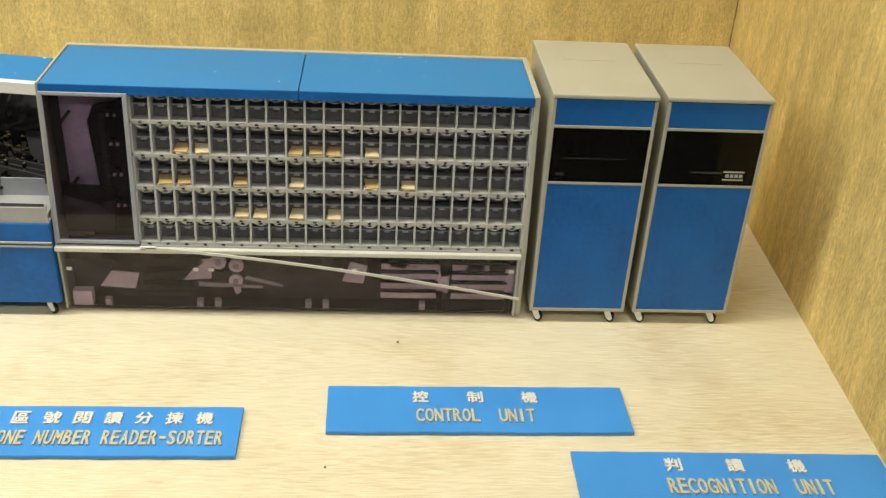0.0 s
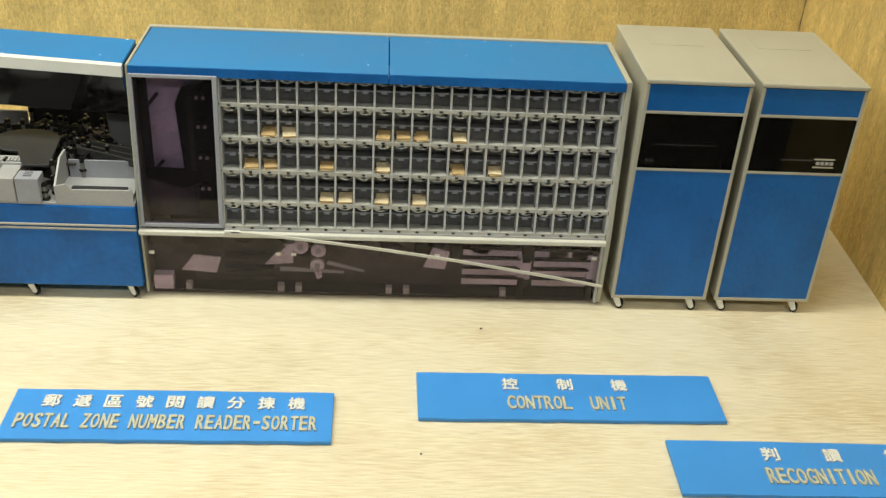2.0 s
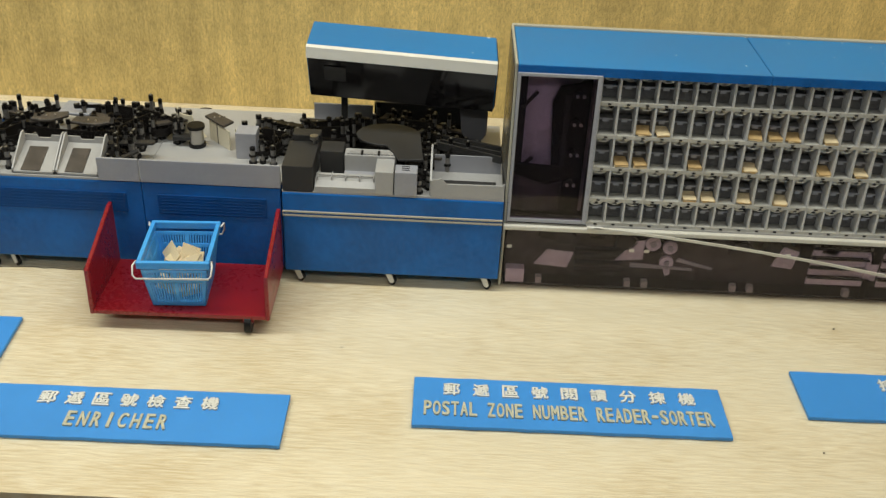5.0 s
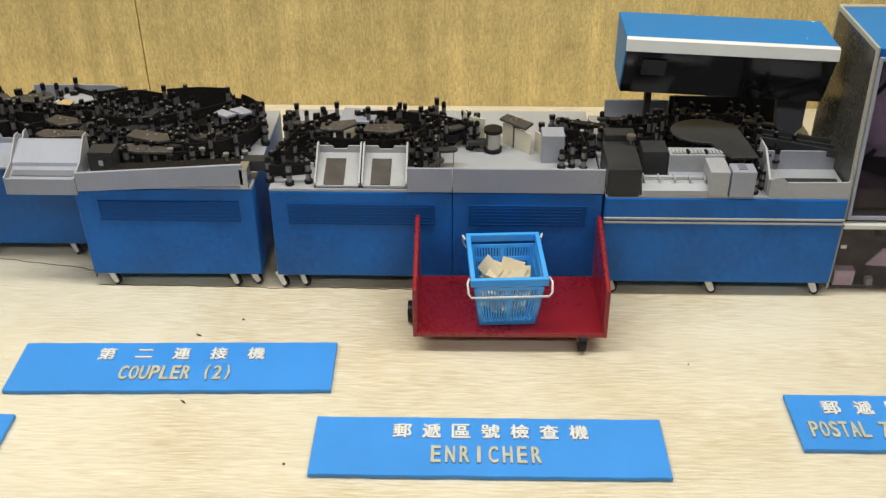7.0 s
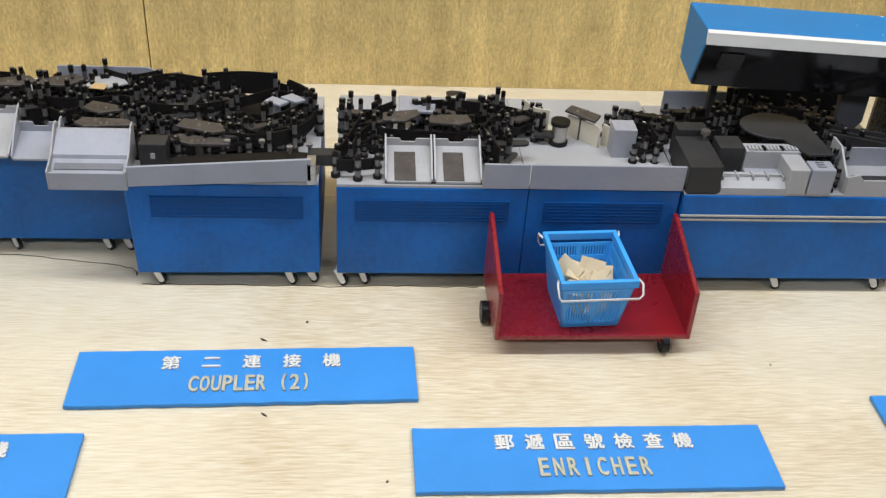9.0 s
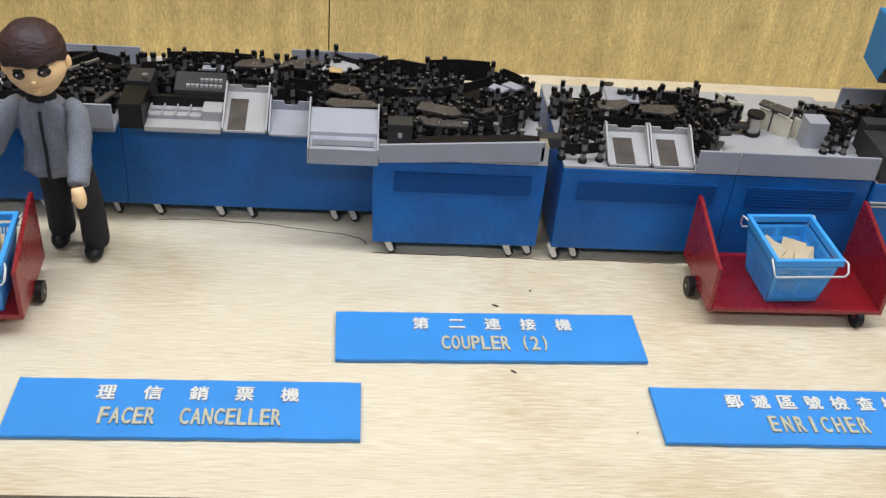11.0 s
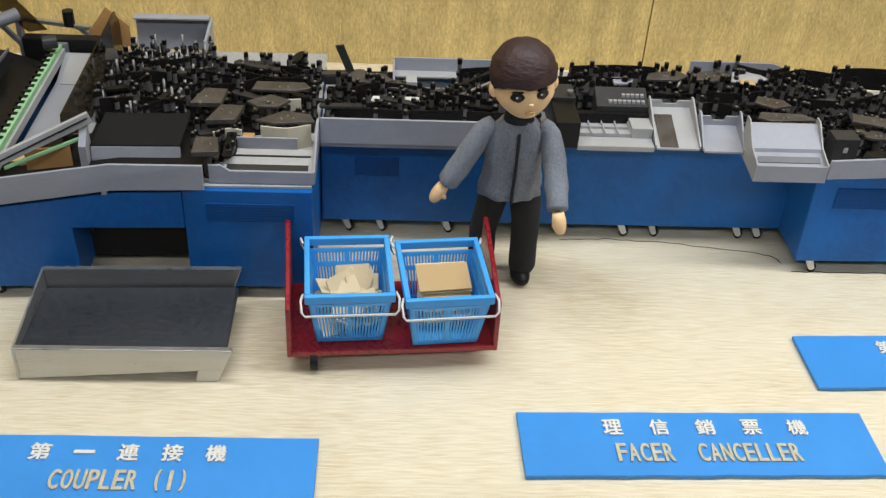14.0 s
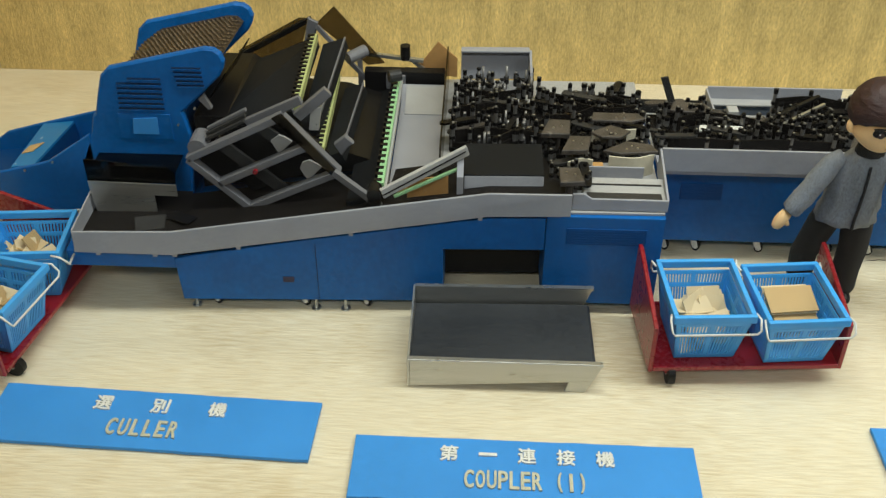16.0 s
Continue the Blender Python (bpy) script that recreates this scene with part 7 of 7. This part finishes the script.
def doll():
    """One mesh: shoes, trousers, jacket, sleeves, hands, and a big tilted head under moulded hair."""
    bm = fresh()
    for x, y, lean in ((0.0160, 0.0150, 0.0150), (-0.0120, 0.0300, -0.0100)):
        for v in blob(bm, (x - 0.001, y - 0.005, 0.0055), (0.0070, 0.0115, 0.0060), 4, 0.1):
            v.co.z = max(v.co.z, 0.0006)
        lathe(bm, [(x, y, 0.0090, 0.0088, 0.0095), (x, y, 0.0120, 0.0096, 0.0100), (x, y, 0.030, 0.0098, 0.0102), (lean, y * 0.8, 0.050, 0.0100, 0.0106), (lean * 0.85, 0.003 + y * 0.5, 0.068, 0.0108, 0.0114), (lean * 0.7, 0.004 + y * 0.2, 0.086, 0.0108, 0.0110)], 3, 20, 0.08)
    lathe(bm, [(-0.0005, 0.004, 0.0795, 0.0190, 0.0140), (-0.0005, 0.004, 0.0802, 0.0206, 0.0158), (-0.0005, 0.004, 0.0860, 0.0203, 0.0156), (0, 0.003, 0.0940, 0.0196, 0.0148), (0, 0.002, 0.1020, 0.0186, 0.0142), (0, 0.001, 0.1120, 0.0182, 0.0136), (0, 0, 0.1220, 0.0180, 0.0130), (0, -0.001, 0.1310, 0.0168, 0.0116), (0, -0.003, 0.1370, 0.0120, 0.0096), (0, -0.004, 0.1400, 0.0086, 0.0084)], 2, 48, 0.16)
    tube(bm, [(-0.0005, -0.0128, 0.0802), (-0.0005, -0.0126, 0.0900), (0, -0.0130, 0.1020), (0, -0.0136, 0.1120), (0, -0.0138, 0.1220), (0, -0.0128, 0.1320)], 0.0011, 8, 3)
    lathe(bm, [(0, -0.004, 0.1385, 0.0098, 0.0094), (0, -0.005, 0.1470, 0.0084, 0.0082)], 3)
    # sleeves with a seam round the armhole and a turned cuff
    sleeves = (([(-0.0150, -0.001, 0.1340), (-0.0215, -0.002, 0.1285), (-0.0285, -0.003, 0.1150), (-0.0365, -0.004, 0.1010), (-0.0425, -0.005, 0.0915), (-0.0430, -0.005, 0.0907)], [0.0050, 0.0070, 0.0076, 0.0076, 0.0072, 0.0060]),
               ([(0.0150, -0.001, 0.1340), (0.0215, -0.004, 0.1275), (0.0240, -0.014, 0.1150), (0.0250, -0.026, 0.1030), (0.0255, -0.037, 0.0935), (0.0256, -0.038, 0.0926)], [0.0050, 0.0072, 0.0076, 0.0074, 0.0068, 0.0056]))
    for pts, radii in sleeves:
        smooth_pts = [pts[0]] + [tuple(Vector(p).lerp(Vector(q), k)) for p, q in zip(pts[:-2], pts[1:-1]) for k in (0.5, 1.0)] + [pts[-1]]
        fat = [radii[0]] + [(p + q) / 2 if k < 1 else q for p, q in zip(radii[:-2], radii[1:-1]) for k in (0.5, 1.0)] + [radii[-1]]
        tube(bm, smooth_pts, 0.008, 20, 2, [w * (1 + 0.05 * math.sin(2.3 * i)) for i, w in enumerate(fat)])
    # hands: palm, joined fingers and a thumb
    for palm, tip, thumb in (((-0.0470, -0.006, 0.0855), (-0.0515, -0.007, 0.0780), (-0.0435, -0.010, 0.0810)), ((0.0262, -0.042, 0.0885), (0.0278, -0.045, 0.0805), (0.0225, -0.045, 0.0840))):
        tube(bm, [tuple(Vector(palm).lerp(Vector(tip), k)) for k in (-0.5, 0.0, 0.4, 0.8, 1.05, 1.15)], 0.004, 12, 1, [0.0038, 0.0046, 0.0046, 0.0038, 0.0026, 0.0010])
        tube(bm, [palm, tuple(Vector(palm).lerp(Vector(thumb), 0.6)), thumb], 0.002, 10, 1, [0.0024, 0.0020, 0.0010])
    # the head is built upright about its middle and then tilted
    head = []
    face = blob(bm, (0, 0, -0.0030), (0.0192, 0.0188, 0.0202), 1, 0, 32, 24)
    for v in face:
        if v.co.z < -0.006:
            v.co.x *= 1 - 13 * (-0.006 - v.co.z)
            v.co.y *= 1 - 5 * (-0.006 - v.co.z)
        v.co.x *= 1 + 0.03 * math.exp(-((v.co.z + 0.008) / 0.006) ** 2)
    head += face
    for sd in (-1, 1):
        head += blob(bm, (sd * 0.0200, 0.002, -0.0020), (0.0030, 0.0034, 0.0052), 1, 0, 14, 10)
        head += blob(bm, (sd * 0.0080, -0.0163, -0.0012), (0.0047, 0.0022, 0.0030), 5, sd * 0.36, 18, 12)
        head += blob(bm, (sd * 0.0080, -0.0180, -0.0018), (0.0023, 0.0009, 0.0023), 0, sd * 0.36, 12, 8)
        head += blob(bm, (sd * 0.0080, -0.0166, 0.0022), (0.0042, 0.0020, 0.0007), 5, sd * 0.36, 14, 8)
        # small white dot as a painted glint on the eye
        head += blob(bm, (sd * 0.0080 - 0.0010, -0.0188, -0.0004), (0.0006, 0.0004, 0.0006), 6, 0, 8, 6)
    head += blob(bm, (0, -0.0180, -0.0070), (0.0018, 0.0016, 0.0014), 1, 0, 12, 8)
    head += blob(bm, (0, -0.0172, -0.0128), (0.0040, 0.0009, 0.0005), 7, 0, 12, 8)
    head += blob(bm, (0, -0.0160, -0.0150), (0.0030, 0.0016, 0.0014), 1, 0, 12, 8)
    cap = blob(bm, (0, 0.0012, 0.0075), (0.0216, 0.0218, 0.0225), 0, 0, 64, 40)
    for v in cap:
        a = math.atan2(v.co.y - 0.0012, v.co.x)
        front = max(0.0, -math.sin(a))
        low = 0.0052 * front ** 0.5 - 0.0016 * math.cos(2 * (a + 1.35)) * front - (1 - front ** 0.5) * 0.0040 - 0.010 * max(0.0, math.sin(a))
        if v.co.z < low:
            v.co.z = low + 0.05 * (v.co.z - low)
            v.co.x, v.co.y = v.co.x * 0.90, 0.0012 + (v.co.y - 0.0012) * 0.90
        else:
            w = 0.00045 * math.sin(34 * a + 500 * v.co.z) + 0.0006 * noise.noise(v.co * 260)
            v.co += Vector((math.cos(a), math.sin(a), 0.5)) * w
    head += cap
    for v in {v for f in bm.faces if f.material_index == 2 for v in f.verts}:
        v.co += Vector((v.co.x, v.co.y + 0.002, 0)).normalized() * (0.0011 * noise.noise(v.co * 130) + 0.0006 * noise.noise(v.co * 320))
    bmesh.ops.transform(bm, matrix=Matrix.Translation((0.0005, -0.0065, 0.1640)) @ Euler((-0.06, -0.12, 0.12)).to_matrix().to_4x4() @ Matrix.Scale(0.95, 4), verts=head)
    bmesh.ops.recalc_face_normals(bm, faces=bm.faces)
    me = bpy.data.meshes.new("boy_doll")
    for f in bm.faces:
        f.smooth = True
    bm.to_mesh(me)
    bm.free()
    for m in (HAIR, SKIN, DENIM, DARK_CLOTH, BLACK, BLACK, WHITE, KRAFT):
        me.materials.append(m)
    ob = new("boy_doll", me)
    ob.matrix_basis = pose(-0.9515, 0.8320, 0)
    return tagged(ob, "vinyl boy doll in a grey cloth jacket and black trousers", "doll")


doll()


# ---- cracks and litter on the floor ----
def litter(name, pts, z, mat, label, category):
    bm = prism(fresh(), pts, "z", 0.0004, z)
    me = shape(name, bm, mat)
    ob = new(name, me)
    return tagged(ob, label, category, "litter on the case floor")


for x, y, l, a in ((0.080, 0.822, 0.002, 0.2), (-0.640, 0.796, 0.005, -0.5), (-0.612, 0.8150, 0.002, 0.4), (-0.634, 0.7250, 0.005, -0.7), (-0.560, 0.7700, 0.003, 0.6), (-0.487, 1.170, 0.012, 0.1), (-0.560, 0.6700, 0.002, 0.5), (0.030, 0.6800, 0.0015, 0.0), (-0.300, 0.7700, 0.0015, 0.8)):
    c, s = math.cos(a), math.sin(a)
    w = 0.0007 if l < 0.01 else 0.003
    litter("debris", [(x - l * c / 2 + w * s / 2, y - l * s / 2), (x + w * s, y - w * c), (x + l * c / 2, y + l * s / 2), (x - w * s * 0.5, y + w * c * 0.7)], 0.0012 if l < 0.01 else 0.004, TRIM, "tiny dark scrap lying on the pale floor", "debris")
for pts in ([(-0.90, 0.8930), (-0.86, 0.8950), (-0.80, 0.8890), (-0.745, 0.8780), (-0.735, 0.8680)], [(-0.73, 0.8580), (-0.66, 0.8575), (-0.60, 0.8560), (-0.55, 0.8570), (-0.49, 0.8560)]):
    rng = random.Random(3)
    line = [Vector((p.x + rng.uniform(-1, 1) * 0.0006, p.y + rng.uniform(-1, 1) * 0.0009)) for p in curve(pts, 9)]
    me = shape("floor_crack", ribbon(fresh(), line, 0.0001, 0.0004, 0.0005), TRIM)
    tagged(new("floor_crack", me), "thin dark joint running through the floor laminate", "crack", kind="structure")
